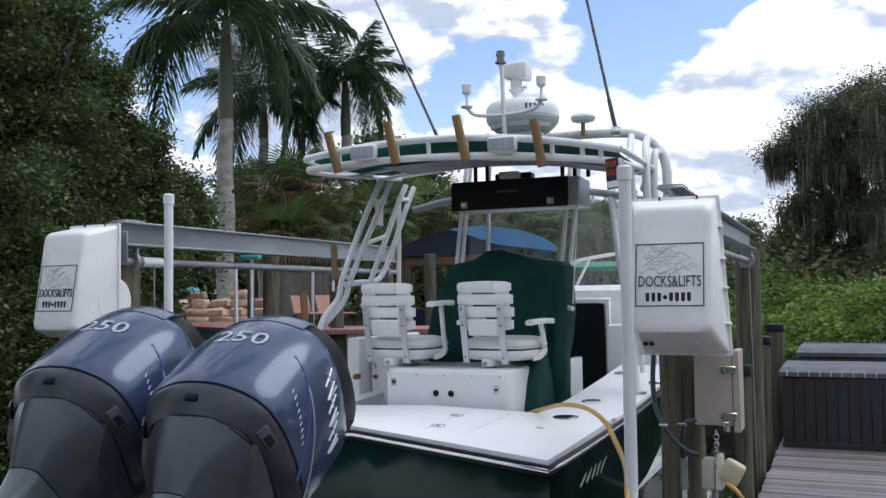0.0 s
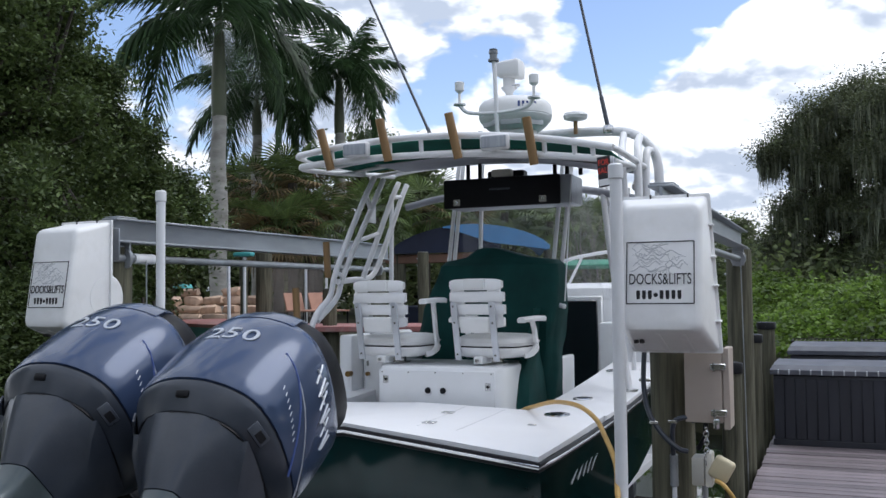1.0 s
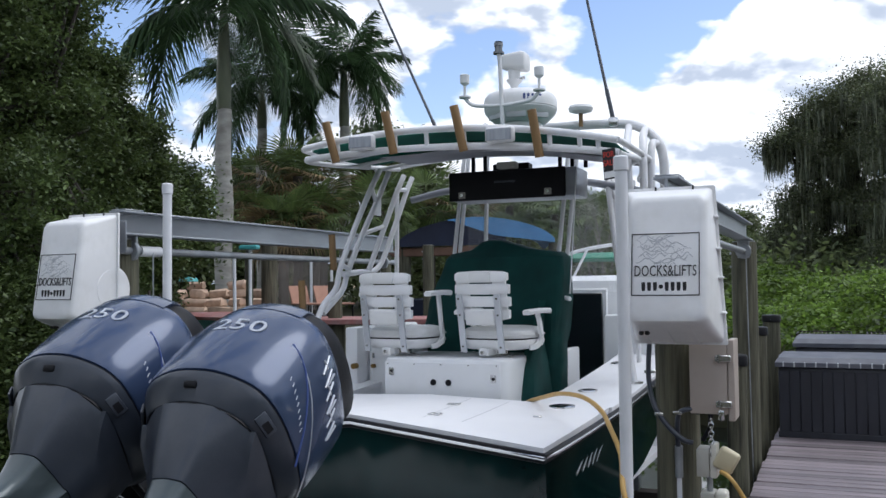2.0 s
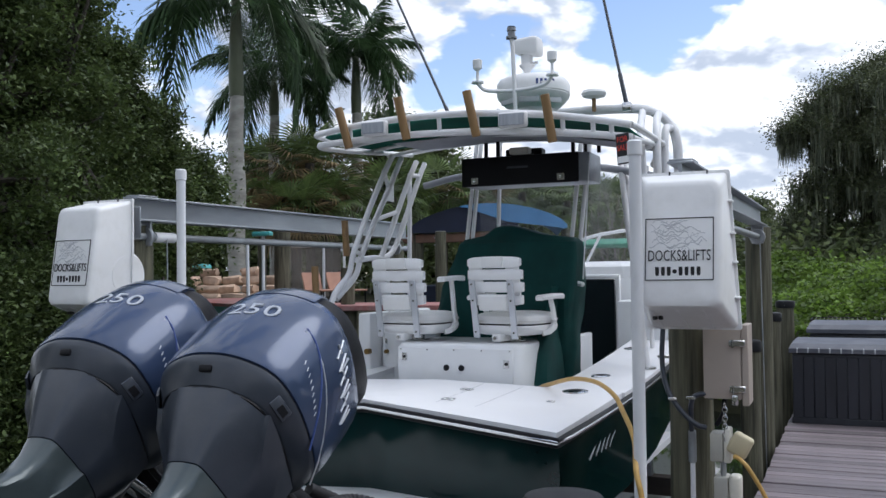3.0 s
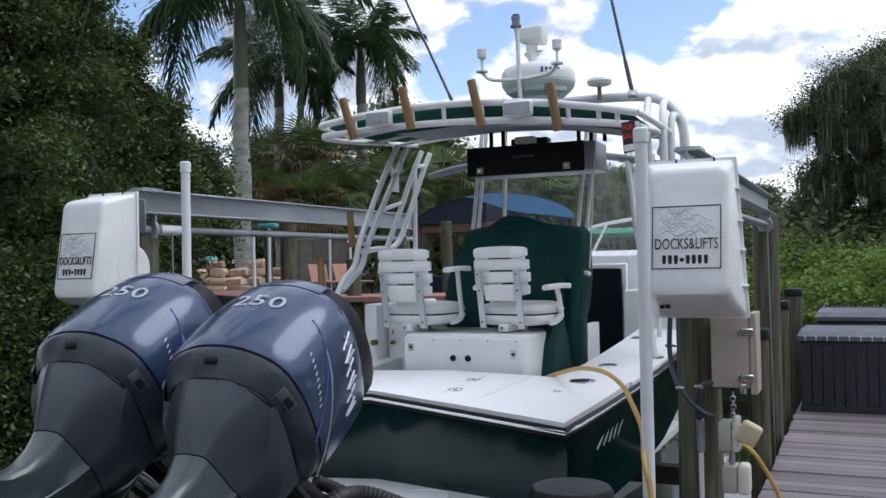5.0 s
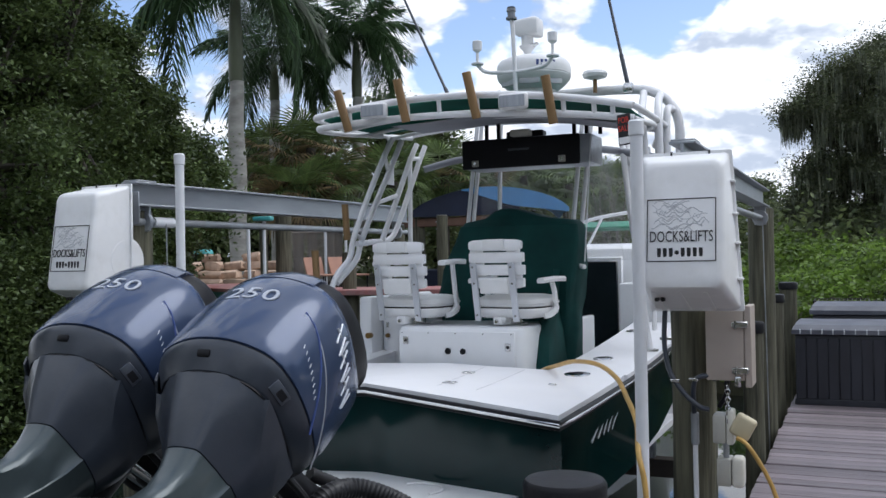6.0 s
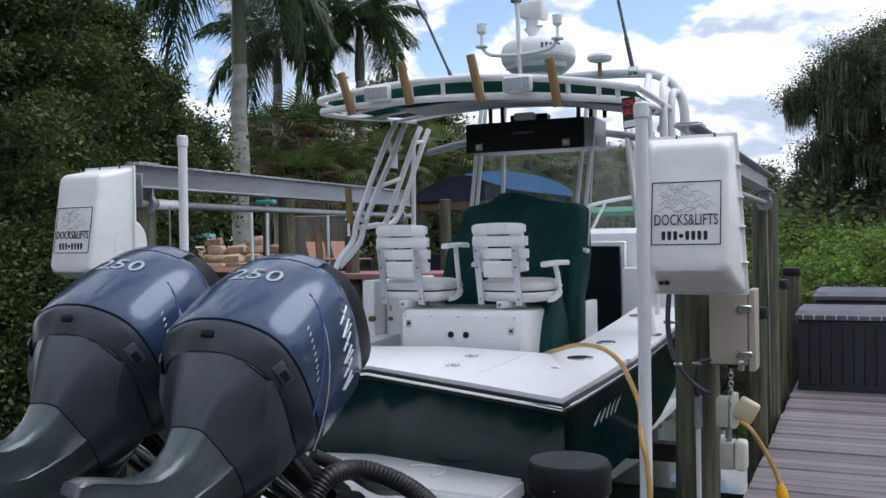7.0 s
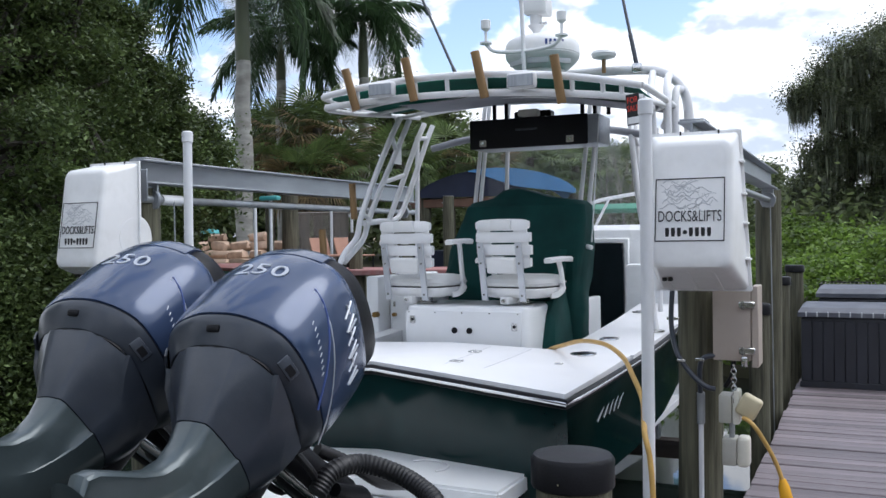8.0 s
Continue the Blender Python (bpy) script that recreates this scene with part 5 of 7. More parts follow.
    part("curtain_roll", tube(smooth_path([(-3.35, 7.1, 2.30), (-3.0, 7.15, 2.37), (-2.4, 7.2, 2.40), (-1.9, 7.2, 2.39), (-1.35, 7.1, 2.27)], 6), [0.030] * 25, 10), CANVAS_UNDER, e, "rolled clear curtain under the canopy")
    return e


t_top()


def electronics_box():
    e = thing("electronics_box", (-2.35, 6.9, 2.22), "black overhead electronics box with a grey side", "electronics box")
    part("body", box(-2.83, -1.80, 6.72, 7.05, 2.235, 2.455, 0.015, 2), ALU, e)
    part("door", box(-2.832, -1.885, 6.700, 6.722, 2.232, 2.458, 0.008, 2), BLACK, e, "black acrylic door")
    for x in (-2.72, -2.02):
        l = part("latch", box(x - 0.028, x + 0.028, 6.690, 6.702, 2.25, 2.30, 0.004, 1), GREYBOX, e)
        part("latch_key", rod((x, 6.684, 2.275), (x, 6.691, 2.275), 0.013, 12), STEEL, l)
    part("emblem", box(-2.45, -2.28, 6.697, 6.701, 2.36, 2.375, 0.001, 1), COWL_GREY, e)
    part("hanger", box(-2.50, -2.20, 6.8, 6.9, 2.455, 2.52, 0.01, 1), BLACK, e)
    part("camera_light", box(-2.42, -2.26, 6.66, 6.74, 2.462, 2.515, 0.012, 2), GREYBOX, e)


electronics_box()


def radar():
    x, y = -2.20, 6.62
    e = thing("radar_dome", (x, y, 2.70), "white radar dome on the T-top with plain dark lettering strokes", "radar")
    dome = part("dome", loft([super_ring(x, y, z, a, a, 2.15, 44) for z, a in ((2.782, 0.165), (2.786, 0.185), (2.806, 0.212), (2.838, 0.245), (2.862, 0.264), (2.885, 0.272), (2.888, 0.269), (2.892, 0.269), (2.895, 0.273), (2.94, 0.274), (2.975, 0.268), (3.003, 0.247), (3.022, 0.205), (3.031, 0.12), (3.033, 0.03))]), PLASTIC_WHITE, e)
    # grey blocks on the white dome, coloured like shaded recesses
    for t in (-125, -80, -35):
        bm = box(-0.075, 0.075, -0.012, 0.012, -0.022, 0.022, 0.008, 2)
        part("foot_recess_shade", turned(bm, pose(x + 0.235 * math.cos(radians(t)), y + 0.235 * math.sin(radians(t)), 2.822, 0, 0, t + 90)), INK_GREY, dome)
    part("base", rod((x, y, 2.64), (x, y, 2.785), 0.165, 28, bevel=0.01), PLASTIC_WHITE, e)
    for k in range(5):
        t = radians(-66 + 6.5 * k)
        bm = box(-0.009, 0.009, -0.003, 0.003, -0.020, 0.020, 0.001, 1)
        turned(bm, pose(x + 0.2755 * math.cos(t), y + 0.2755 * math.sin(t), 2.945, 0, 0, math.degrees(t) + 90))
        part("maker_stroke", bm, DECAL_BLUE, e)


radar()


def light_mast():
    x, y = -2.235, 6.30
    e = thing("light_mast", (x, y, 2.6), "white mast with anchor light and two branch antennas", "mast")
    part("pole", tube(smooth_path([(x + 0.07, y, 2.60), (x + 0.015, y, 2.70), (x, y, 2.80), (x - 0.01, y, 3.15), (x - 0.02, y, 3.26)], 6), 0.016, 10), TUBE, e)
    part("anchor_light", tube([(x - 0.02, y, 3.255), (x - 0.02, y, 3.27), (x - 0.02, y, 3.272), (x - 0.02, y, 3.31), (x - 0.02, y, 3.312), (x - 0.02, y, 3.335)], [0.040, 0.040, 0.028, 0.028, 0.034, 0.032], 16), GREEN_LED, e, "anchor light with clear lens")
    part("light_cap", rod((x - 0.02, y, 3.335), (x - 0.02, y, 3.345), 0.030, 16, bevel=0.003), BLACK, e)
    for k, xo in ((-1, -0.29), (1, 0.284)):
        part("branch", tube(smooth_path([(x, y, 2.875), (x + 0.4 * xo, y, 2.88), (x + 0.8 * xo, y, 2.90), (x + xo, y, 2.955)], 6), 0.014, 8), TUBE, e)
        ztop = 2.955
        b = part("branch_antenna", tube([(x + xo, y, ztop), (x + xo, y, ztop + 0.012), (x + xo, y, ztop + 0.013), (x + xo, y, ztop + 0.09), (x + xo, y, ztop + 0.11), (x + xo, y, ztop + 0.17), (x + xo, y, ztop + 0.175)],
                                           [0.045, 0.045, 0.011, 0.011, 0.034, 0.036, 0.028], 16), PLASTIC_WHITE, e)


light_mast()


def loudhailer():
    x, y = -2.24, 6.60
    e = thing("loudhailer", (x, y, 3.02), "white loudhailer horn box above the radar dome", "loudhailer")
    part("stem", tube([(x, y, 3.02), (x, y, 3.06), (x, y, 3.085), (x, y, 3.112), (x, y, 3.122), (x, y, 3.123), (x, y, 3.21)], [0.022, 0.024, 0.034, 0.058, 0.062, 0.044, 0.046], 18), PLASTIC_WHITE, e)
    part("collar", rod((x - 0.03, y - 0.02, 3.118), (x + 0.09, y - 0.02, 3.128), 0.012, 10), STEEL, e)
    rows = []
    for dx, hy, zl, zh, r in ((-0.098, 0.050, 3.222, 3.300, 0.02), (-0.08, 0.060, 3.208, 3.318, 0.025), (0.04, 0.075, 3.190, 3.326, 0.03), (0.078, 0.080, 3.184, 3.326, 0.03), (0.100, 0.078, 3.188, 3.318, 0.03), (0.108, 0.060, 3.205, 3.300, 0.02)):
        ring = []
        for py, pz, t0 in ((hy - r, zh - r, 0), (-hy + r, zh - r, 90), (-hy + r, zl + r, 180), (hy - r, zl + r, 270)):
            for q in range(5):
                t = radians(t0 + 22.5 * q)
                ring.append((x + dx, y + py + r * math.cos(t), pz + r * math.sin(t)))
        rows.append(ring)
    part("horn", loft(rows), PLASTIC_WHITE, e)


loudhailer()


def gps_puck():
    x, y = -1.795, 6.85
    e = thing("gps_antenna", (x, y, 2.77), "white mushroom-shaped GPS antenna on a short stem", "antenna")
    part("stem", rod((x, y, 2.77), (x, y, 2.875), 0.016, 10), ROD_TAN, e)
    part("cap", tube([(x, y, 2.87), (x, y, 2.885), (x, y, 2.91), (x, y, 2.93), (x, y, 2.937)], [0.03, 0.085, 0.095, 0.085, 0.04], 24), PLASTIC_WHITE, e)


gps_puck()


def horn():
    e = thing("trumpet_horn", (-2.45, 6.35, 2.60), "chrome twin trumpet horns on the canopy", "horn")
    for dx, r in ((0, 0.042), (0.13, 0.04)):
        x = -2.48 + dx
        part("trumpet", tube([(x, 6.50, 2.70), (x, 6.35, 2.70), (x, 6.27, 2.705), (x, 6.25, 2.705)], [0.012, 0.02, 0.034, r], 16), STEEL, e)
        part("bracket", rod((x, 6.36, 2.58), (x, 6.36, 2.69), 0.01, 8), STEEL, e)
    part("cable", tube(smooth_path([(-2.35, 6.4, 2.70), (-2.28, 6.35, 2.70), (-2.22, 6.35, 2.64), (-2.15, 6.35, 2.66)], 5), 0.01, 6), BLACK, e)
    part("lamp", tube([(-2.2, 6.3, 2.60), (-2.2, 6.3, 2.66)], 0.035, 12), STEEL, e)


horn()


def whip(x, y, z, tip):
    e = thing("whip_antenna", (x, y, z), "long thin dark whip antenna on a ratchet base", "antenna", "whip antennas")
    d = (Vector(tip) - Vector((x, y, z))).normalized()
    p = Vector((x, y, z))
    part("rod", tube([p, p + d * 0.25, p + d * 0.26, p + d * 1.2, Vector(tip)], [0.017, 0.016, 0.012, 0.010, 0.006], 10), COWL_GREY, e)
    part("ratchet", box(x - 0.035, x + 0.035, y - 0.025, y + 0.025, z - 0.04, z + 0.03, 0.01, 2), STEEL, e)


whip(-1.555, 6.90, 2.80, (-1.95, 6.90, 4.80))
whip(-2.95, 6.90, 2.70, (-3.87, 6.90, 4.70))


def sale_sign():
    x, y, z = -1.255, 5.45, 2.285
    e = thing("sale_sign", (x, y, z - 0.12), "black sign with red words hanging from the T-top", "sign")
    bm = box(-0.045, 0.045, -0.004, 0.004, -0.092, 0.092, 0.002, 1)
    m = pose(x, y, z, 0, -4, -18)
    part("board", turned(bm, m), INK, e)
    for text, zz in (("FOR", 0.055), ("SALE", 0.005)):
        part("words", lettering(text, 0.041, m @ pose(0, -0.005, zz, 90) @ Matrix.Diagonal((0.95, 1.2, 1, 1)), 0.001), RED, e, "red words")
    part("blank_panel", turned(box(-0.038, 0.038, -0.0055, -0.004, -0.084, -0.045), m), PLASTIC_WHITE, e)
    part("tie", rod((x, y, z + 0.09), (x - 0.06, y + 0.30, z + 0.11), 0.004, 6), BLACK, e)


sale_sign()


# ---- dock and its fittings ----
def electrics():
    x, y = -0.635, 4.70
    e = thing("lift_control_box", (x, y, 0.93), "beige metal lift control box strapped to a piling", "control box")
    part("body", box(-0.735, -0.545, 4.66, 4.80, 0.935, 1.275, 0.006, 2), BEIGE, e)
    part("door", box(-0.742, -0.565, 4.640, 4.659, 0.930, 1.280, 0.006, 2), BEIGE, e)
    part("side_flange", box(-0.562, -0.530, 4.64, 4.82, 0.90, 1.29, 0.004, 1), BEIGE, e)
    for z in (0.98, 1.20):
        l = part("latch", box(-0.62, -0.545, 4.622, 4.640, z - 0.016, z + 0.016, 0.004, 1), STEEL, e)
        part("latch_pin", rod((-0.60, 4.615, z - 0.02), (-0.60, 4.615, z + 0.02), 0.006, 8), STEEL, l)
    part("padlock", box(-0.608, -0.578, 4.61, 4.63, 0.905, 0.955, 0.006, 2), STEEL, e)

    e = thing("outlet_box", (-0.66, 4.66, 0.62), "grey weatherproof outlet box with cloudy cover on the piling", "outlet", "outlet boxes")
    part("body", box(-0.715, -0.655, 4.62, 4.74, 0.63, 0.765, 0.006, 2), GREYBOX, e)
    part("cover", box(-0.653, -0.618, 4.62, 4.72, 0.625, 0.79, 0.010, 2), CLEARBOX, e, "cloudy flip cover")
    part("conduit_stub", rod((-0.66, 4.67, 0.55), (-0.66, 4.67, 0.63), 0.014, 10), GALV, e)
    e = thing("outlet_box", (-0.65, 4.66, 0.42), "grey weatherproof outlet box with bubble cover on the piling", "outlet", "outlet boxes")
    part("body", box(-0.700, -0.635, 4.62, 4.74, 0.425, 0.555, 0.006, 2), GREYBOX, e)
    part("cover", box(-0.633, -0.575, 4.62, 4.72, 0.420, 0.565, 0.018, 3), CLEARBOX, e, "cloudy bubble cover")

    e = thing("plug_adapter", (-0.58, 4.62, 0.64), "yellow cord plug with a cloudy hood in an outlet", "plug")
    bm = box(-0.05, 0.05, -0.03, 0.03, -0.055, 0.055, 0.018, 3)
    part("hood", turned(bm, pose(-0.575, 4.63, 0.715, 0, 28, 0)), mat("yellowed_plug_hood", (0.50, 0.44, 0.29), 0.4, vary=0.15), e)
    cord = smooth_path([(-0.60, 4.60, 0.665), (-0.57, 4.58, 0.655), (-0.535, 4.57, 0.62), (-0.49, 4.59, 0.54), (-0.45, 4.61, 0.45), (-0.425, 4.62, 0.37)], 8)
    part("cord", tube(cord, 0.0105, 10), CORD, e, "dirty yellow cord")
    part("plug", tube([(-0.427, 4.62, 0.385), (-0.421, 4.62, 0.35), (-0.405, 4.62, 0.27), (-0.402, 4.62, 0.25)], [0.014, 0.026, 0.032, 0.024], 14), YELLOW_PLUG, e, "bright yellow plug")
    tail = smooth_path([(-0.402, 4.62, 0.25), (-0.39, 4.61, 0.12), (-0.37, 4.56, 0.03), (-0.33, 4.4, 0.018), (-0.25, 4.0, 0.018), (-0.2, 3.5, 0.018)], 6)
    part("cord", tube(tail, 0.0105, 10), CORD, e)

    for ob in list(BASE):
        if ob.parent is None and ob.name.split(".")[0] in ("lift_control_box", "outlet_box", "plug_adapter"):
            ob.location.x += 0.048

    e = thing("conduit", (-0.76, 4.72, 0.0), "white and grey electrical conduit on the piling", "conduit", "conduits")
    part("pipe", rod((-0.765, 4.715, -0.3), (-0.765, 4.715, 0.62), 0.0125, 12), PVC, e)
    part("sleeve", rod((-0.765, 4.715, 0.60), (-0.765, 4.715, 0.76), 0.020, 12, bevel=0.004), GALV, e)
    part("strap", box(-0.80, -0.73, 4.70, 4.735, 0.20, 0.22, 0.003, 1), GALV, e)
    flex = smooth_path([(-0.895, 4.70, 1.30), (-0.90, 4.68, 1.10), (-0.87, 4.66, 0.96), (-0.80, 4.64, 0.86), (-0.73, 4.64, 0.80), (-0.69, 4.66, 0.785)], 8)
    e = thing("flexible_conduit", (-0.8, 4.68, 0.78), "dark grey flexible conduit looping down the piling", "conduit", "conduits")
    part("hose", tube(flex, 0.0125, 10), COWL_GREY, e)
    part("hose", tube(smooth_path([(-0.765, 4.70, 0.76), (-0.76, 4.66, 0.88), (-0.74, 4.64, 0.935), (-0.69, 4.65, 0.95), (-0.66, 4.68, 0.93)], 6), 0.0125, 10), COWL_GREY, e)
    part("hose", tube(smooth_path([(-0.60, 4.66, 0.93), (-0.605, 4.65, 0.86), (-0.64, 4.66, 0.80)], 5), 0.012, 10), BLACK, e)
    for p in ((-0.845, 4.65, 0.92), (-0.755, 4.645, 0.93)):
        part("clamp", box(p[0] - 0.022, p[0] + 0.022, p[1] - 0.018, p[1] + 0.01, p[2] - 0.008, p[2] + 0.008, 0.003, 1), STEEL, e)
    part("strap", box(-0.925, -0.865, 4.688, 4.71, 1.115, 1.13, 0.003, 1), STEEL, e)
    bm = bmesh.new()
    for k in range(9):
        z = 0.90 - 0.02 * k
        ring = [(-0.595 + 0.009 * math.cos(t) * (k % 2) + 0.003 * math.cos(t), 4.625 + 0.009 * math.cos(t) * ((k + 1) % 2), z + 0.014 * math.sin(t)) for t in (radians(a) for a in range(0, 361, 45))]
        tube(ring, 0.0025, 5, bm)
    solo("padlock_chain", bm, STEEL, "short steel chain hanging below the control box", "chain")


electrics()


def shore_hose():
    pts = smooth_path([(-1.97, 5.85, 0.70), (-1.90, 5.75, 0.80), (-1.72, 5.50, 0.87), (-1.50, 5.16, 0.94), (-1.29, 4.87, 0.96), (-1.13, 4.61, 0.93), (-1.04, 4.43, 0.87), (-0.96, 4.29, 0.77), (-0.915, 4.12, 0.66), (-0.88, 4.08, 0.52), (-0.86, 4.05, 0.2), (-0.85, 4.05, -0.5)], 8)
    solo("shore_hose", tube(pts, 0.0125, 12), CORD, "dirty yellow hose draped from the deck over the gunwale", "hose")


shore_hose()


def dock_box(x0, x1, y0, y1, h, label, slats):
    e = thing("dock_box", ((x0 + x1) / 2, (y0 + y1) / 2, 0.0), label, "dock box", "dock boxes")
    body = part("body", box(x0, x1, y0, y1, 0.0, h - 0.10, 0.012, 2), DBOX, e)
    n = int((x1 - x0) / 0.10)
    for k in range(n):
        a = x0 + (x1 - x0) * k / n
        b = x0 + (x1 - x0) * (k + 1) / n
        part("panel_board", box(a + 0.004, b - 0.004, y0 - 0.014, y0 - 0.001, 0.06, h - 0.13, 0.004, 1), DBOX, body)
    part("base_rail", box(x0 - 0.01, x1 + 0.01, y0 - 0.022, y0 - 0.002, 0.0, 0.06, 0.004, 1), DBOX, body)
    lid = part("lid", loft([[(x0 - 0.03, y0 - 0.04, h - 0.09), (x1 + 0.03, y0 - 0.04, h - 0.09), (x1 + 0.03, y1 + 0.02, h - 0.09), (x0 - 0.03, y1 + 0.02, h - 0.09)],
                            [(x0 - 0.03, y0 - 0.04, h - 0.045), (x1 + 0.03, y0 - 0.04, h - 0.045), (x1 + 0.03, y1 + 0.02, h - 0.02), (x0 - 0.03, y1 + 0.02, h - 0.02)],
                            [(x0 + 0.0, y0 + 0.05, h), (x1 - 0.0, y0 + 0.05, h), (x1 - 0.02, y1 - 0.06, h + 0.02), (x0 + 0.02, y1 - 0.06, h + 0.02)]]), DBOX_LID, e, "grey moulded lid", smooth=False)
    if slats:
        for k in range(n * 1):
            a = x0 + (x1 - x0) * (k + 0.5) / n
            part("lid_rib", box(a - 0.006, a + 0.006, y0 - 0.046, y0 - 0.0, h - 0.088, h - 0.040, 0.002, 1), INK_GREY, lid)


dock_box(-0.62, 1.22, 10.04, 10.80, 0.80, "black resin dock box with a grey ribbed lid on the dock", True)
dock_box(-0.50, 1.35, 11.15, 11.95, 0.93, "larger dark dock box with a weathered lid on the dock", False)


def crab_trap(x, y, z):
    """A wire cage on a bar frame."""
    e = thing("crab_trap", (x, y, z), "dark wire mesh crab trap stacked on the dock", "crab trap", "crab traps")
    w, h = 0.31, 0.46
    for sx in (-w, w):
        for sy in (-w, w):
            part("frame_bar", rod((x + sx, y + sy, z), (x + sx, y + sy, z + h), 0.008, 6), BLACK, e)
    for sz in (0.006, h):
        for a, b in (((-w, -w), (w, -w)), ((w, -w), (w, w)), ((w, w), (-w, w)), ((-w, w), (-w, -w))):
            part("frame_bar", rod((x + a[0], y + a[1], z + sz), (x + b[0], y + b[1], z + sz), 0.008, 6), BLACK, e)
    bm = bmesh.new()
    for k in range(1, 13):
        t = -w + 2 * w * k / 13
        for s1 in (-w, w):
            tube([(x + t, y + s1, z), (x + t, y + s1, z + h)], 0.0025, 4, bm)
            tube([(x + s1, y + t, z), (x + s1, y + t, z + h)], 0.0025, 4, bm)
        tube([(x + t, y - w, z + h), (x + t, y + w, z + h)], 0.0025, 4, bm)
    for k in range(1, 9):
        zz = z + h * k / 9
        for s1 in (-w, w):
            tube([(x - w, y + s1, zz), (x + w, y + s1, zz)], 0.0025, 4, bm)
            tube([(x + s1, y - w, zz), (x + s1, y + w, zz)], 0.0025, 4, bm)
    part("wire_mesh", bm, FENCE, e)


for px, pz in ((-0.26, 0.004), (-0.22, 0.475), (0.55, 0.004), (0.58, 0.475)):
    crab_trap(px, 12.45, pz)


def make_dock():
    e = thing("dock", (1.0, 5.5, -0.3), "weathered grey-brown wooden plank dock", "dock", "", "structure")
    for x in (DOCK_X0 + 0.06, 0.95, DOCK_X1 - 0.06):
        part("joist", box(x - 0.03, x + 0.03, -1.6, 13.0, -0.26, -0.034), DARKWOOD, e)
    part("fascia", box(DOCK_X0 - 0.0, DOCK_X0 + 0.029, -1.6, 13.0, -0.24, -0.04), DARKWOOD, e)
    rg = random.Random(5)
    pitch = 0.146
    data = []
    for k in range(4):
        bm = box(-(DOCK_X1 - DOCK_X0) / 2 - 0.01, (DOCK_X1 - DOCK_X0) / 2, -0.0662, 0.0662, -0.032, 0.0, 0.005, 1)
        for v in bm.verts:
            v.co.z += 0.003 * math.sin(3.1 * v.co.x + k)
        data.append(mesh_of("board", bm, BOARD, False))
    n = int(14.6 / pitch)
    for k in range(n):
        ob = new("board", data[k % 4])
        ob.parent = e
        y = -1.6 + pitch * (k + 0.5)
        ob.matrix_basis = Matrix.Translation(Vector(((DOCK_X0 + DOCK_X1) / 2 + rg.uniform(-0.012, 0.006), y, rg.uniform(-0.003, 0.002))) - BASE[e]) @ pose(0, 0, 0, 0, rg.uniform(-0.08, 0.08), rg.uniform(-0.2, 0.2))


make_dock()


# ---- plants ----
def leaf_quads(centres, size, rg, droop=0.0, aspect=0.5):
    """Diamond leaves at the given places: arrays of corners and faces."""
    n = len(centres)
    d = rg.normal(size=(n, 3))
    d[:, 2] = d[:, 2] * 0.55 - droop
    d /= np.linalg.norm(d, axis=1, keepdims=True)
    s = np.cross(d, np.array([0, 0, 1.0]) + 0.55 * rg.normal(size=(n, 3)))
    s /= np.linalg.norm(s, axis=1, keepdims=True)
    ln = size * rg.uniform(0.6, 1.3, (n, 1))
    v = np.stack([centres - d * ln, centres + s * ln * aspect, centres + d * ln, centres - s * ln * aspect], 1)
    return v.reshape(-1, 3)


def quad_faces(n):
    return np.arange(4 * n).reshape(-1, 4).tolist()


def clumps(blobs, per, spread, rg):
    """Leaf places: twig clumps that sit mostly near the skin of ellipsoids."""
    out = []
    for (c, r, n) in blobs:
        d = rg.normal(size=(n, 3))
        d[:, 2] = np.abs(d[:, 2]) - 0.35
        d /= np.linalg.norm(d, axis=1, keepdims=True)
        k = rg.uniform(0.35, 1.0, (n, 1)) ** 0.45
        lump = 1 + 0.16 * np.sin(d[:, :1] * 7 + c[0]) * np.sin(d[:, 1:2] * 6 + c[1]) + 0.12 * np.sin(d[:, 2:] * 9)
        q = np.array(c) + d * k * lump * np.array(r)
        q = np.repeat(q, per, 0) + rg.normal(size=(n * per, 3)) * spread * np.array([1, 1, 0.7])
        out.append(q)
    return np.concatenate(out)


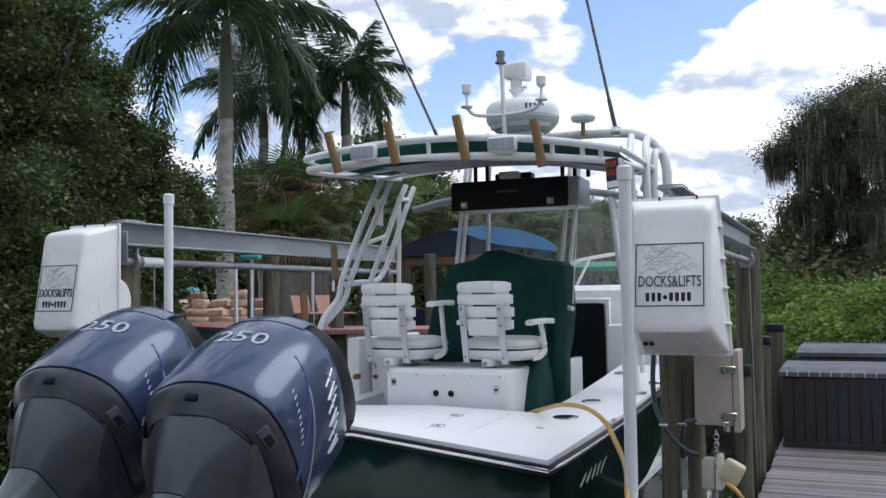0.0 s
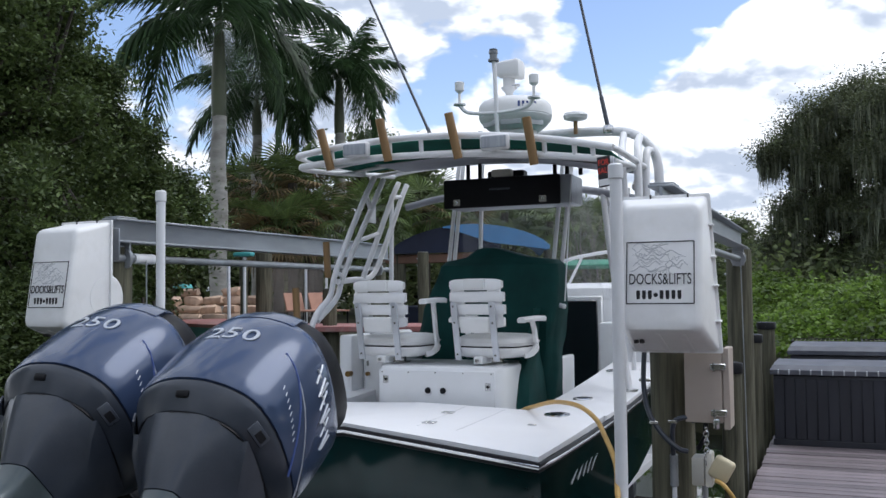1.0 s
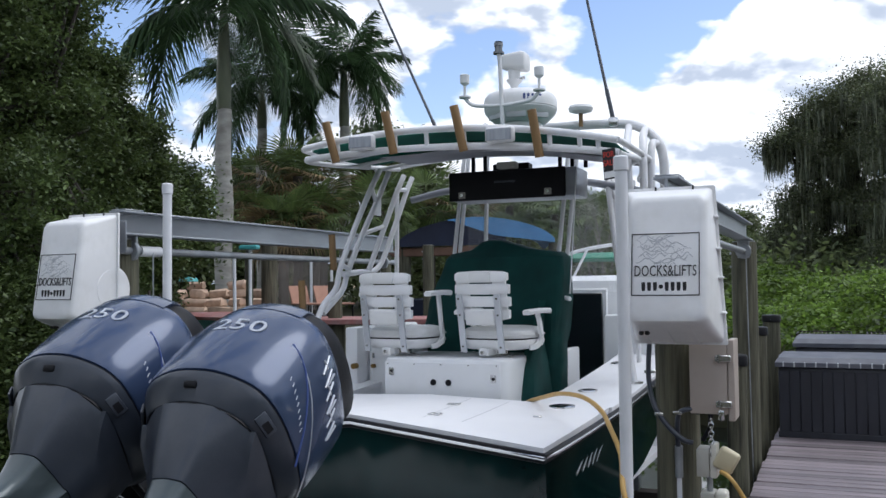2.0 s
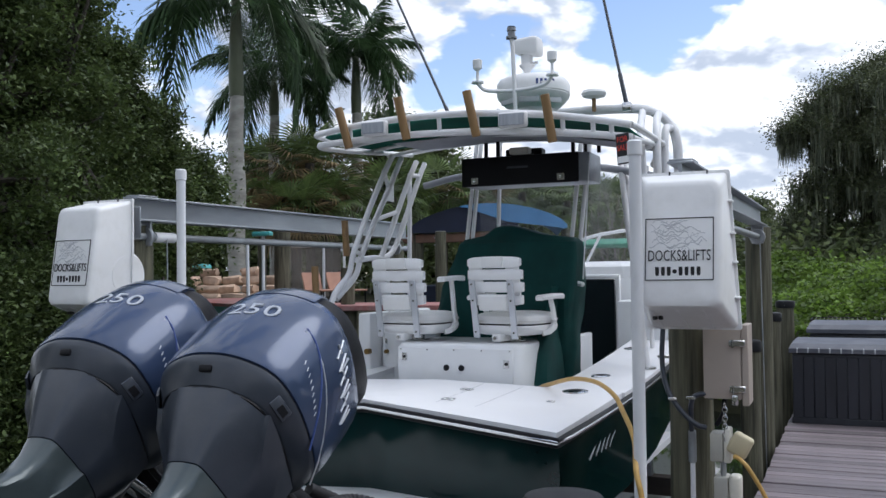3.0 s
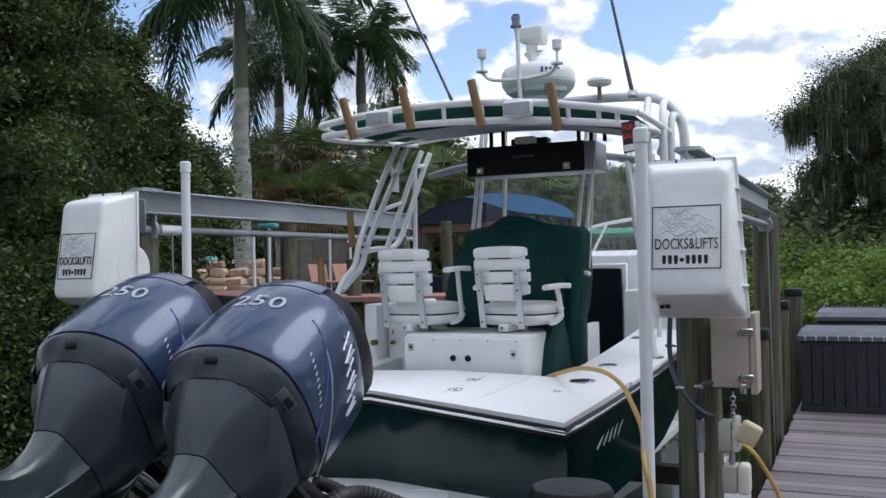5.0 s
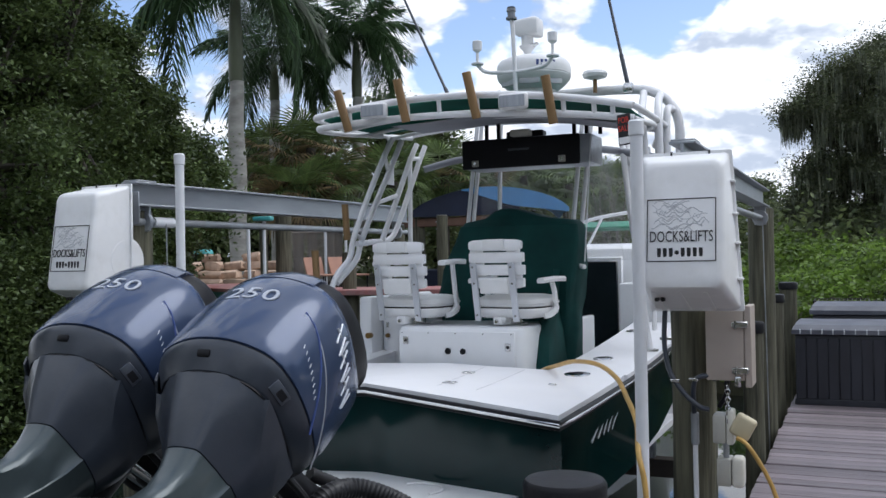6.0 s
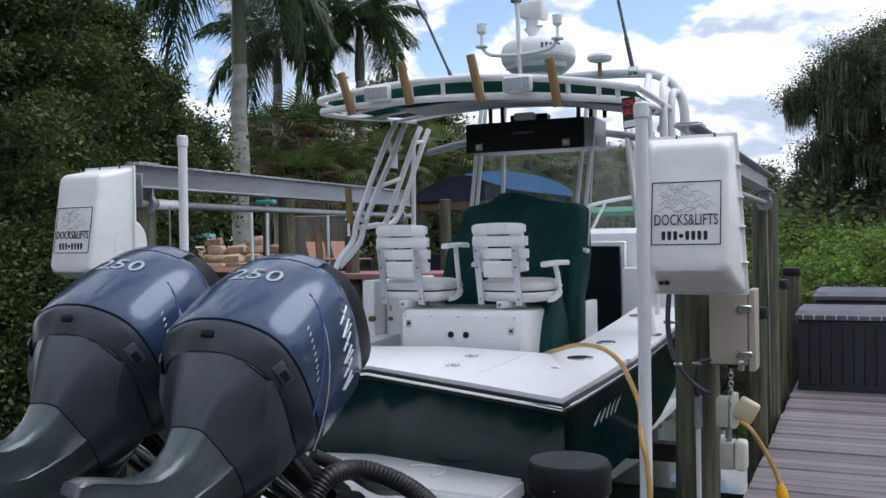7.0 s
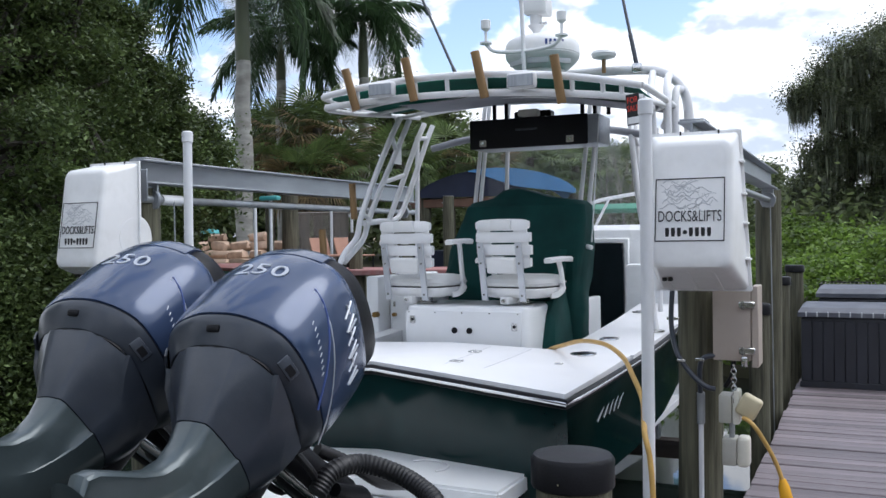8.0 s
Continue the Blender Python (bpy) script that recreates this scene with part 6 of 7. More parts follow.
def tree(x, y, z, blobs, size, material, label, per=26, spread=0.28, seed=1, trunk_r=0.16, moss=0, droop=0.25, group="bank trees"):
    rg = np.random.default_rng(seed)
    e = thing("tree", (x, y, z), label, "tree", group)
    bm = bmesh.new()
    top = max(b[0][2] for b in blobs)
    core = [Vector((x, y, z - 0.3)), Vector((x + 0.1, y, z + (top - z) * 0.35)), Vector((x - 0.1, y + 0.1, z + (top - z) * 0.7))]
    tube(smooth_path(core, 5), [trunk_r * (1 - 0.05 * k) for k in range(11)], 8, bm)
    for (c, r, n) in blobs:
        a = core[1].lerp(core[2], rg.uniform(0, 1))
        for q in range(3):
            tip = Vector(c) + Vector(rg.normal(size=3)) * 0.45 * min(r)
            mid = a.lerp(tip, 0.5) + Vector((0, 0, 0.2))
            tube(smooth_path([a, mid, tip], 4), [trunk_r * 0.5 * (1 - 0.1 * k) for k in range(9)], 6, bm)
    part("trunk", bm, BARK, e)
    pts = clumps(blobs, per, spread, rg)
    v = leaf_quads(pts, size, rg, droop) - np.array((x, y, z))
    ob = quads_object("crown", v.tolist(), quad_faces(len(pts)), material, e)
    if moss:
        src = clumps([(c, (r[0] * 0.98, r[1] * 0.98, r[2] * 0.8), max(3, int(moss * n))) for c, r, n in blobs], 7, 0.12, rg)
        ln = rg.uniform(0.35, 1.3, (len(src), 1))
        w = rg.uniform(0.015, 0.05, (len(src), 1))
        side = rg.normal(size=(len(src), 3)) * np.array([1, 1, 0])
        side /= np.linalg.norm(side, axis=1, keepdims=True)
        dn = np.array([0, 0, -1.0])
        sway = rg.normal(size=(len(src), 3)) * 0.05
        v = np.stack([src - side * w, src + side * w, src + (dn + sway) * ln + side * w * 0.2, src + (dn + sway) * ln - side * w * 0.2], 1).reshape(-1, 3) - np.array((x, y, z))
        quads_object("moss", v.tolist(), quad_faces(len(src)), LEAF_MOSS, e, "grey hanging moss")
    return e


def at_view(x, depth, y=None):
    """Ground place, or place at a height, for a line of sight counted from the middle of the walk."""
    u = (x - 784) / 1632
    return depth * (0.911 * u - 0.4115), depth * (0.4115 * u + 0.911)


def up_view(x, y, depth):
    return 1.55 + (480 - 0.0157 * (x - 784) - y) / 1632 * depth


def bank_tree(x, depth, top, wide, low=0.0, seed=1, n=230, size=0.075, material=None, label="", **kw):
    """A tree of many leafy boughs, each a low mound of its own with gaps between."""
    px, py = at_view(x, depth)
    zt = up_view(x, top, depth)
    r = wide * depth / 1632
    rg = np.random.default_rng(seed + 50)
    blobs = []
    count = 52
    for k in range(count):
        f = (k + 0.5) / count
        z = low + (zt - low) * (0.10 + 0.86 * f)
        reach = r * math.sqrt(max(0.08, 1 - (abs(f - 0.45) / 0.62) ** 2.2)) * rg.uniform(0.45, 1.0)
        a = k * 2.399 + rg.uniform(-0.4, 0.4)
        br = r * rg.uniform(0.16, 0.34)
        blobs.append(((px + reach * math.cos(a), py + reach * 0.9 * math.sin(a), z), (br, br, br * rg.uniform(0.45, 0.7)), max(6, int(n * 2.9 / count))))
    blobs.append(((px, py, zt - 0.3 * r), (r * 0.42, r * 0.42, r * 0.32), n // 6))
    return tree(px, py, max(0.0, float(soil_height(np.array(px), np.array(py)))), blobs, size, material or LEAF_MANGROVE, label, seed=seed, **kw)


MANG = "dense dark green mangrove tree on the canal bank"
TIPS = "mangrove tree with lighter sunlit leaf tips on the bank"
bank_tree(-90, 10.0, -130, 260, -0.5, 11, 330, 0.034, label=MANG, per=85, spread=0.15)
bank_tree(55, 11.5, -120, 170, -0.5, 12, 330, 0.035, label=MANG, per=85, spread=0.15)
bank_tree(180, 13.0, 60, 110, -0.5, 13, 300, 0.037, label=TIPS, per=75, spread=0.16)
bank_tree(260, 14.5, 185, 72, 0.6, 14, 260, 0.04, label=TIPS, per=70, spread=0.16)
bank_tree(80, 16.0, -90, 120, 0.0, 15, 300, 0.075, label=MANG)
bank_tree(325, 17.0, 275, 55, 1.9, 16, 200, 0.05, per=40, label="rounded dark shrub beside the palms")
for i, (x, d) in enumerate(((-60, 8.6), (60, 9.4), (160, 10.4))):
    bank_tree(x, d, 470, 95, -0.62, 70 + i, 200, 0.030, per=80, spread=0.2, label="low mangrove shrub overhanging the dark water", group="low mangroves", trunk_r=0.05)

# far trees behind the yard
FAR = "dark far tree behind the yard"
for i, (x, d, top, wide) in enumerate(((330, 34, 300, 80), (470, 36, 262, 45), (545, 34, 260, 45), (690, 36, 200, 62), (765, 38, 228, 50), (860, 40, 325, 70), (940, 42, 320, 65), (1020, 40, 318, 65), (1090, 42, 328, 55), (1165, 44, 335, 55), (1240, 45, 350, 50), (1340, 48, 352, 32))):
    bank_tree(x, d, top, wide, 0.6, 30 + i, 170, 0.12, LEAF_FAR, FAR, per=24, spread=0.42, group="far trees", trunk_r=0.2)

OAK = "tall oak hung with grey moss beyond the vines"


def oak(x, depth, tops, seed, label):
    """A spreading crown of layered boughs; tops are (offset, top, half width) in the same count as x."""
    blobs = []
    for dx, top, half_w, low in tops:
        px, py = at_view(x + dx, depth)
        r = half_w * depth / 1632
        zt, zl = up_view(x + dx, top, depth), up_view(x + dx, low, depth)
        blobs.append(((px, py, (zt + zl) / 2), (r, r * 1.1, (zt - zl) / 2), int(34 + 1.3 * half_w)))
    px, py = at_view(x, depth)
    tree(px, py, 0.7, blobs, 0.055, LEAF_OAK, label, per=62, spread=0.36, seed=seed, trunk_r=0.35, moss=0.9, group="mossy oaks")


oak(1540, 36, ((-95, 185, 34, 250), (-60, 140, 40, 215), (-12, 112, 42, 190), (35, 82, 44, 165), (-45, 215, 52, 300), (25, 175, 60, 270), (-85, 290, 40, 370), (-20, 285, 60, 380), (50, 270, 60, 370), (-105, 350, 32, 430), (-50, 375, 50, 455), (20, 380, 60, 470), (70, 370, 50, 470), (-130, 215, 16, 245)), 61, OAK)
oak(1665, 33, ((-50, 95, 50, 190), (5, 60, 60, 180), (70, 40, 80, 190), (-50, 170, 60, 280), (20, 180, 70, 300), (-40, 270, 60, 400), (40, 290, 80, 430), (-50, 380, 70, 470), (50, 400, 80, 480)), 62, OAK)
oak(1425, 43, ((0, 350, 26, 420), (-28, 385, 26, 440), (22, 375, 30, 450)), 63, "smaller mossy oak beyond the vines")

# unseen woods added behind and beside the viewer, to darken reflections and near faces
for i, (x, y, h, r) in enumerate(((-16, -9, 7, 5), (-8, -15, 6, 5), (1, -14, 5, 5), (10, -12, 5, 5), (15, -2, 8, 5), (16, 8, 7, 5), (15, 18, 7, 5), (-20, 0, 8, 5))):
    tree(x, y, 0.0, [((x, y, h * 0.5), (r, r * 0.9, h * 0.5), 320), ((x + 2, y, h * 0.75), (r * 0.6, r * 0.6, h * 0.35), 120), ((x - 2, y, h * 0.3), (r * 0.7, r * 0.7, h * 0.3), 120)], 0.2, LEAF_FAR, "added unseen tree around the dock that darkens reflections", per=16, spread=0.5, seed=80 + i, group="yard trees", trunk_r=0.25)


def hedge():
    """Low woodland that closes the view behind the yard and across the canal's end."""
    rg = np.random.default_rng(91)
    pts = []
    xs, tops = [-300, 200, 380, 430, 520, 600, 700, 800, 1000, 1120, 1250, 1400, 1500, 2000, 2600], [250, 300, 330, 345, 340, 340, 335, 348, 348, 348, 376, 385, 380, 360, 300]
    for _ in range(2600):
        x = rg.uniform(-300, 2600)
        d = rg.uniform(31, 46)
        px, py = at_view(x, d)
        zt = up_view(x, np.interp(x, xs, tops), d) * rg.uniform(0.75, 1.02)
        z = 0.4 + (zt - 0.4) * rg.uniform(0, 1) ** 0.8
        pts.append((px, py, z))
    c = np.repeat(np.array(pts), 24, 0) + rg.normal(size=(2600 * 24, 3)) * np.array([0.6, 0.6, 0.4])
    v = leaf_quads(c, 0.17, rg, 0.2)
    quads_object("woodland_undergrowth", v.tolist(), quad_faces(len(c)), LEAF_FAR, None, "dark tangled undergrowth behind the yard", "undergrowth", "stuff")


hedge()


def vines():
    rg = np.random.default_rng(17)
    n = 95000
    x = rg.uniform(-3.0, 9.0, n)
    y = rg.uniform(13.2, 27.0, n)
    keep = (x > -3.0 + 0.02 * (y - 13))
    x, y = x[keep], y[keep]
    h = 0.30 + np.clip((y - 13.0) * 0.14, 0, 1.45) + 0.24 * np.sin(x * 1.3 + 0.7 * y) + 0.22 * np.sin(y * 1.1 - x * 0.6) + 0.14 * np.sin(3.1 * x) * np.sin(2.7 * y)
    h *= 0.66 * np.clip((x + 3.2) / 1.0, 0.15, 1)
    g = soil_height(x, y)
    k = 1 - rg.uniform(0, 1, len(x)) ** 2.2 * 0.5
    c = np.stack([x, y, np.maximum(g, -0.4) + np.maximum(h, 0.12) * k], 1)
    spike = rg.uniform(0, 1, len(x)) < 0.05
    c[spike, 2] += rg.uniform(0.05, 0.4, spike.sum())
    v = leaf_quads(c, 0.055, rg, 0.1, 0.75)
    quads_object("vine_thicket", v.tolist(), quad_faces(len(c)), LEAF_VINE, None, "bright green vine thicket over the bank", "vines", "stuff")


vines()


def roots():
    rg = np.random.default_rng(23)
    bm = bmesh.new()
    for k in range(70):
        x = rg.uniform(-160, 330)
        d = rg.uniform(9.2, 12.5)
        px, py = at_view(x, d)
        a = Vector((px, py, rg.uniform(0.5, 1.6)))
        b = a + Vector((rg.normal() * 0.5, rg.normal() * 0.4, 0))
        b.z = -0.9
        tube(smooth_path([a, a.lerp(b, 0.5) + Vector((rg.normal() * 0.15, 0, 0.15)), b], 4), 0.022, 5, bm)
    ob = new("mangrove_roots", mesh_of("mangrove_roots", bm, BARK))
    tagged(ob, "tangled grey-brown mangrove prop roots over the water", "roots", "", "stuff")


roots()


def frond_mesh(length, rg, droop, leaflets=44, hang=0.5, width=0.5):
    """One feather frond along +x from the origin."""
    ts = np.linspace(0, 1, 14)
    px = length * (ts - 0.18 * ts ** 2 * droop)
    pz = length * (0.42 * ts - droop * 0.85 * ts ** 2.2)
    verts, faces = [], []
    for k in range(13):
        r0, r1 = 0.028 * (1 - ts[k] * 0.9), 0.028 * (1 - ts[k + 1] * 0.9)
        b = len(verts)
        verts += [(px[k], -r0, pz[k]), (px[k], r0, pz[k]), (px[k + 1], r1, pz[k + 1]), (px[k + 1], -r1, pz[k + 1]), (px[k], 0, pz[k] - r0 * 1.6), (px[k + 1], 0, pz[k + 1] - r1 * 1.6)]
        faces += [(b, b + 1, b + 2, b + 3), (b, b + 3, b + 5, b + 4), (b + 1, b + 4, b + 5, b + 2)]
    for k in range(leaflets):
        t = 0.12 + 0.88 * k / leaflets
        bx, bz = np.interp(t, ts, px), np.interp(t, ts, pz)
        ln = length * width * (0.30 + 0.9 * math.sin(math.pi * min(1, t * 0.86 + 0.1))) * 0.42
        for s in (-1, 1):
            for lay in range(2):
                out = np.array([0.45 + rg.normal() * 0.15, s * (0.9 - 0.25 * lay), 0.10 - hang * rg.uniform(0.4, 1.2) - 0.35 * lay])
                out /= np.linalg.norm(out)
                l2 = ln * rg.uniform(0.75, 1.15)
                w = np.array([0.022, 0, 0.006]) * (length / 3)
                a = np.array([bx, 0, bz])
                m = a + out * l2 * 0.55
                tip = a + out * l2 + np.array([0, 0, -0.28 * l2 * hang])
                b = len(verts)
                verts += [tuple(a - w * 0.5), tuple(a + w * 0.5), tuple(m + w), tuple(m - w), tuple(tip)]
                faces += [(b, b + 1, b + 2, b + 3), (b + 3, b + 2, b + 4)]
    return verts, faces


def palm(x, depth, base_y, shaft_y, crown_y, r, frond, count, seed, label):
    px, py = at_view(x, depth)
    z0, z1, z2 = up_view(x, base_y, depth), up_view(x, shaft_y, depth), up_view(x, crown_y, depth)
    rg = np.random.default_rng(seed)
    e = thing("royal_palm", (px, py, z0), label, "palm tree", "royal palms")
    n = 14
    part("trunk", tube([(px + 0.03 * math.sin(k), py, z0 - 0.5 + (z1 - z0 + 0.5) * k / n) for k in range(n + 1)], [r * (1.18 - 0.3 * k / n + 0.10 * math.sin(3.0 * k / n)) for k in range(n + 1)], 16), PALM_BARK, e)
    part("crownshaft", tube([(px, py, z1 - 0.02), (px, py, z1 + 0.25 * (z2 - z1)), (px, py, z1 + 0.7 * (z2 - z1)), (px, py, z2)], [r * 0.92, r * 1.0, r * 0.75, r * 0.45], 14), PALM_SHAFT, e)
    for k in range(count):
        ring = k / count
        droop = 0.35 + 1.15 * ring + rg.uniform(-0.1, 0.1)
        v, f = frond_mesh(frond * rg.uniform(0.85, 1.1), rg, droop, 46, hang=0.5 + 0.7 * ring, width=0.62)
        me = bpy.data.meshes.new("frond")
        me.from_pydata(v, [], f)
        me.materials.append(LEAF_PALM)
        ob = new("frond", me)
        ob.parent = e
        lift = 52 * (1 - ring) ** 1.3 - 22 * ring
        ob.matrix_basis = Matrix.Translation((0, 0, z2 - z0 - 0.1)) @ pose(0, 0, 0, 0, 0, k * 137.5 + rg.uniform(-14, 14)) @ pose(0, 0, 0, 0, -lift, 0)
    return e


palm(425, 24, 515, 166, -18, 0.20, 3.9, 17, 5, "tall royal palm with a pale trunk and drooping fronds")
palm(638, 29, 415, 195, 88, 0.17, 2.35, 22, 6, "royal palm with a pale trunk and full crown")
palm(492, 30, 470, 200, 130, 0.17, 3.0, 18, 7, "darker royal palm standing behind another")


def fan_palm(x, depth, y, size, dry, seed):
    px, py = at_view(x, depth)
    z = up_view(x, y, depth)
    g = 0.6
    rg = np.random.default_rng(seed)
    e = thing("fan_palm", (px, py, g), "shaggy fan palm with dry brown hanging fronds" if dry else "green fan palm in the undergrowth", "palm tree", "fan palms")
    part("trunk", rod((px, py, g - 0.4), (px, py, z), 0.14, 10), BARK, e)
    for k in range(26):
        ring = k / 26
        verts, faces = [], []
        L = size * rg.uniform(0.8, 1.15)
        for q in range(17):
            a = radians(-78 + 156 * q / 16)
            d = np.array([math.cos(a), math.sin(a), -0.12 * abs(math.sin(a))])
            s = np.array([-math.sin(a), math.cos(a), 0]) * 0.035 * L
            o = np.array([L * 0.75, 0, 0])
            b = len(verts)
            verts += [tuple(o), tuple(o + d * L * 0.55 + s), tuple(o + d * L * 0.95 + np.array([0, 0, -0.22 * L])), tuple(o + d * L * 0.55 - s)]
            faces.append((b, b + 1, b + 2, b + 3))
        b = len(verts)
        verts += [(0, -0.015, 0), (0, 0.015, 0), (L * 0.75, 0.01, 0), (L * 0.75, -0.01, 0)]
        faces.append((b, b + 1, b + 2, b + 3))
        me = bpy.data.meshes.new("fan")
        me.from_pydata(verts, [], faces)
        me.materials.append(LEAF_DRY if dry and ring > 0.25 else LEAF_FERN)
        ob = new("fan_frond", me)
        ob.parent = e
        ob.matrix_basis = Matrix.Translation((0, 0, z - g)) @ pose(0, 0, 0, 0, 0, k * 137.5) @ pose(0, 0, 0, rg.uniform(-20, 20), -60 + 135 * ring, 0)


for i, (x, d, y, s, dry) in enumerate(((555, 27, 285, 1.0, True), (500, 27, 300, 0.9, True), (600, 28, 300, 0.9, True), (585, 26, 350, 0.8, False), (470, 26, 355, 0.8, False), (530, 25, 375, 0.8, True), (790, 30, 330, 0.9, False), (930, 32, 335, 0.9, False), (700, 28, 345, 0.9, False), (840, 30, 350, 0.9, True), (1010, 32, 350, 0.9, False), (1070, 33, 355, 0.9, False))):
    fan_palm(x, d, y, s, dry, 200 + i)


def bare_shrub():
    rg = np.random.default_rng(77)
    px, py = at_view(1092, 26)
    bm = bmesh.new()
    for k in range(16):
        a = Vector((px + rg.normal() * 0.1, py, 1.0))
        b = a + Vector((rg.normal() * 0.7, rg.normal() * 0.3, rg.uniform(1.6, 3.2)))
        tube(smooth_path([a, a.lerp(b, 0.5) + Vector((rg.normal() * 0.15, 0, 0)), b], 3), 0.012, 5, bm)
        for q in range(3):
            c = a.lerp(b, rg.uniform(0.5, 0.95))
            tube([c, c + Vector((rg.normal() * 0.35, 0, rg.uniform(0.1, 0.5)))], 0.008, 4, bm)
    solo("bare_shrub", bm, mat("grey_twigs", (0.2, 0.18, 0.16), 0.9, vary=0.2), "leafless grey twiggy shrub on the far bank", "shrub")


bare_shrub()


# ---- the yard across the water ----
def covered_boat():
    x0, y0 = at_view(730, 16.2)
    x1, y1 = at_view(1010, 15.2)
    e = thing("covered_boat_lift", (x0, y0, WATER_Z), "boat lift under a navy and light blue arched canvas canopy", "boat lift")
    a, b = Vector((x0, y0, 0)), Vector((x1, y1, 0))
    back = Vector((-0.35, 1, 0)).normalized() * 4.5

    def arc(p, q, k, zb, zt):
        return p.lerp(q, k) + Vector((0, 0, zb + (zt - zb) * math.sin(math.pi * min(1, max(0, k * 0.98 + 0.01))) ** 0.55))

    for nm, m, k0, k1 in (("navy_panel", NAVY, 0.0, 0.34), ("blue_panel", SKYBLUE, 0.34, 1.0)):
        rows = []
        for i in range(13):
            k = k0 + (k1 - k0) * i / 12
            p = arc(a, b, k, 2.28, 2.74)
            p2 = arc(a, b, k, 2.28, 2.82) + back
            rows.append([p, p2, p2 - Vector((0, 0, 0.02)), p - Vector((0, 0, 0.02))])
        part(nm, loft(rows), m, e, smooth=True)
    rows = []
    for i in range(13):
        k = 0.70 * i / 12
        p = arc(a, b, k, 2.28, 2.735)
        rows.append([p + Vector((0, 0.01, 0)), p + Vector((0, 0.03, 0)), Vector((p.x, p.y + 0.03, 2.27)), Vector((p.x, p.y + 0.01, 2.27))])
    part("end_panel", loft(rows), NAVY, e)
    rows = []
    for i in range(17):
        k = 0.34 + 0.66 * i / 16
        p = arc(a, b, k, 2.28, 2.745) - Vector((0, 0.03, 0))
        z = min(p.z - 0.015, 2.72 - 0.30 * min(1, (k - 0.34) / 0.30) - 0.14 * max(0, (k - 0.64) / 0.36))
        rows.append([p, p + Vector((0, 0.02, 0)), Vector((p.x, p.y + 0.02, z)), Vector((p.x, p.y, z))])
    part("side_flap", loft(rows), SKYBLUE, e)
    part("beam", box(x0 - 0.5, x0 + 1.5, y0 + 0.1, y0 + 0.25, 2.10, 2.25, 0.01, 1), mat("brown_painted_beam", (0.16, 0.09, 0.06), 0.7), e)
    for k in (0.02, 0.35, 0.98):
        p = a.lerp(b, k)
        part("post", rod((p.x, p.y + 0.2, -1.2), (p.x, p.y + 0.2, 2.27), 0.11, 10), PILE, e)
    hullp = a.lerp(b, 0.5) + back * 0.4
    part("boat_hull", loft([super_ring(hullp.x, hullp.y, z, w, 2.4, 3, 20) for z, w in ((0.2, 0.4), (0.8, 1.0), (1.35, 1.1))]), NAVY, e)


covered_boat()


def far_boat():
    x, y = at_view(1110, 17)
    e = thing("far_boat", (x, y, 0.4), "small white boat with a green bimini moored beyond", "boat")
    part("hull", loft([super_ring(x, y, z, w, 2.2, 3, 24) for z, w in ((-0.4, 0.5), (0.6, 1.0), (1.25, 1.1))]), GELCOAT, e)
    part("bimini", loft([[(x - 1.0, y - 0.8 + 1.8 * k / 6, 2.05 + 0.12 * math.sin(math.pi * k / 6)), (x + 1.0, y - 0.8 + 1.8 * k / 6, 2.05 + 0.12 * math.sin(math.pi * k / 6)), (x + 1.0, y - 0.8 + 1.8 * k / 6, 2.02 + 0.12 * math.sin(math.pi * k / 6)), (x - 1.0, y - 0.8 + 1.8 * k / 6, 2.02 + 0.12 * math.sin(math.pi * k / 6))] for k in range(7)]),
         mat("bright_green_bimini", (0.03, 0.20, 0.12), 0.7, vary=0.12), e, "green bimini top")
    for sx in (-0.9, 0.9):
        part("bimini_post", rod((x + sx, y, 1.1), (x + sx, y, 2.05), 0.015, 8), STEEL, e)


far_boat()


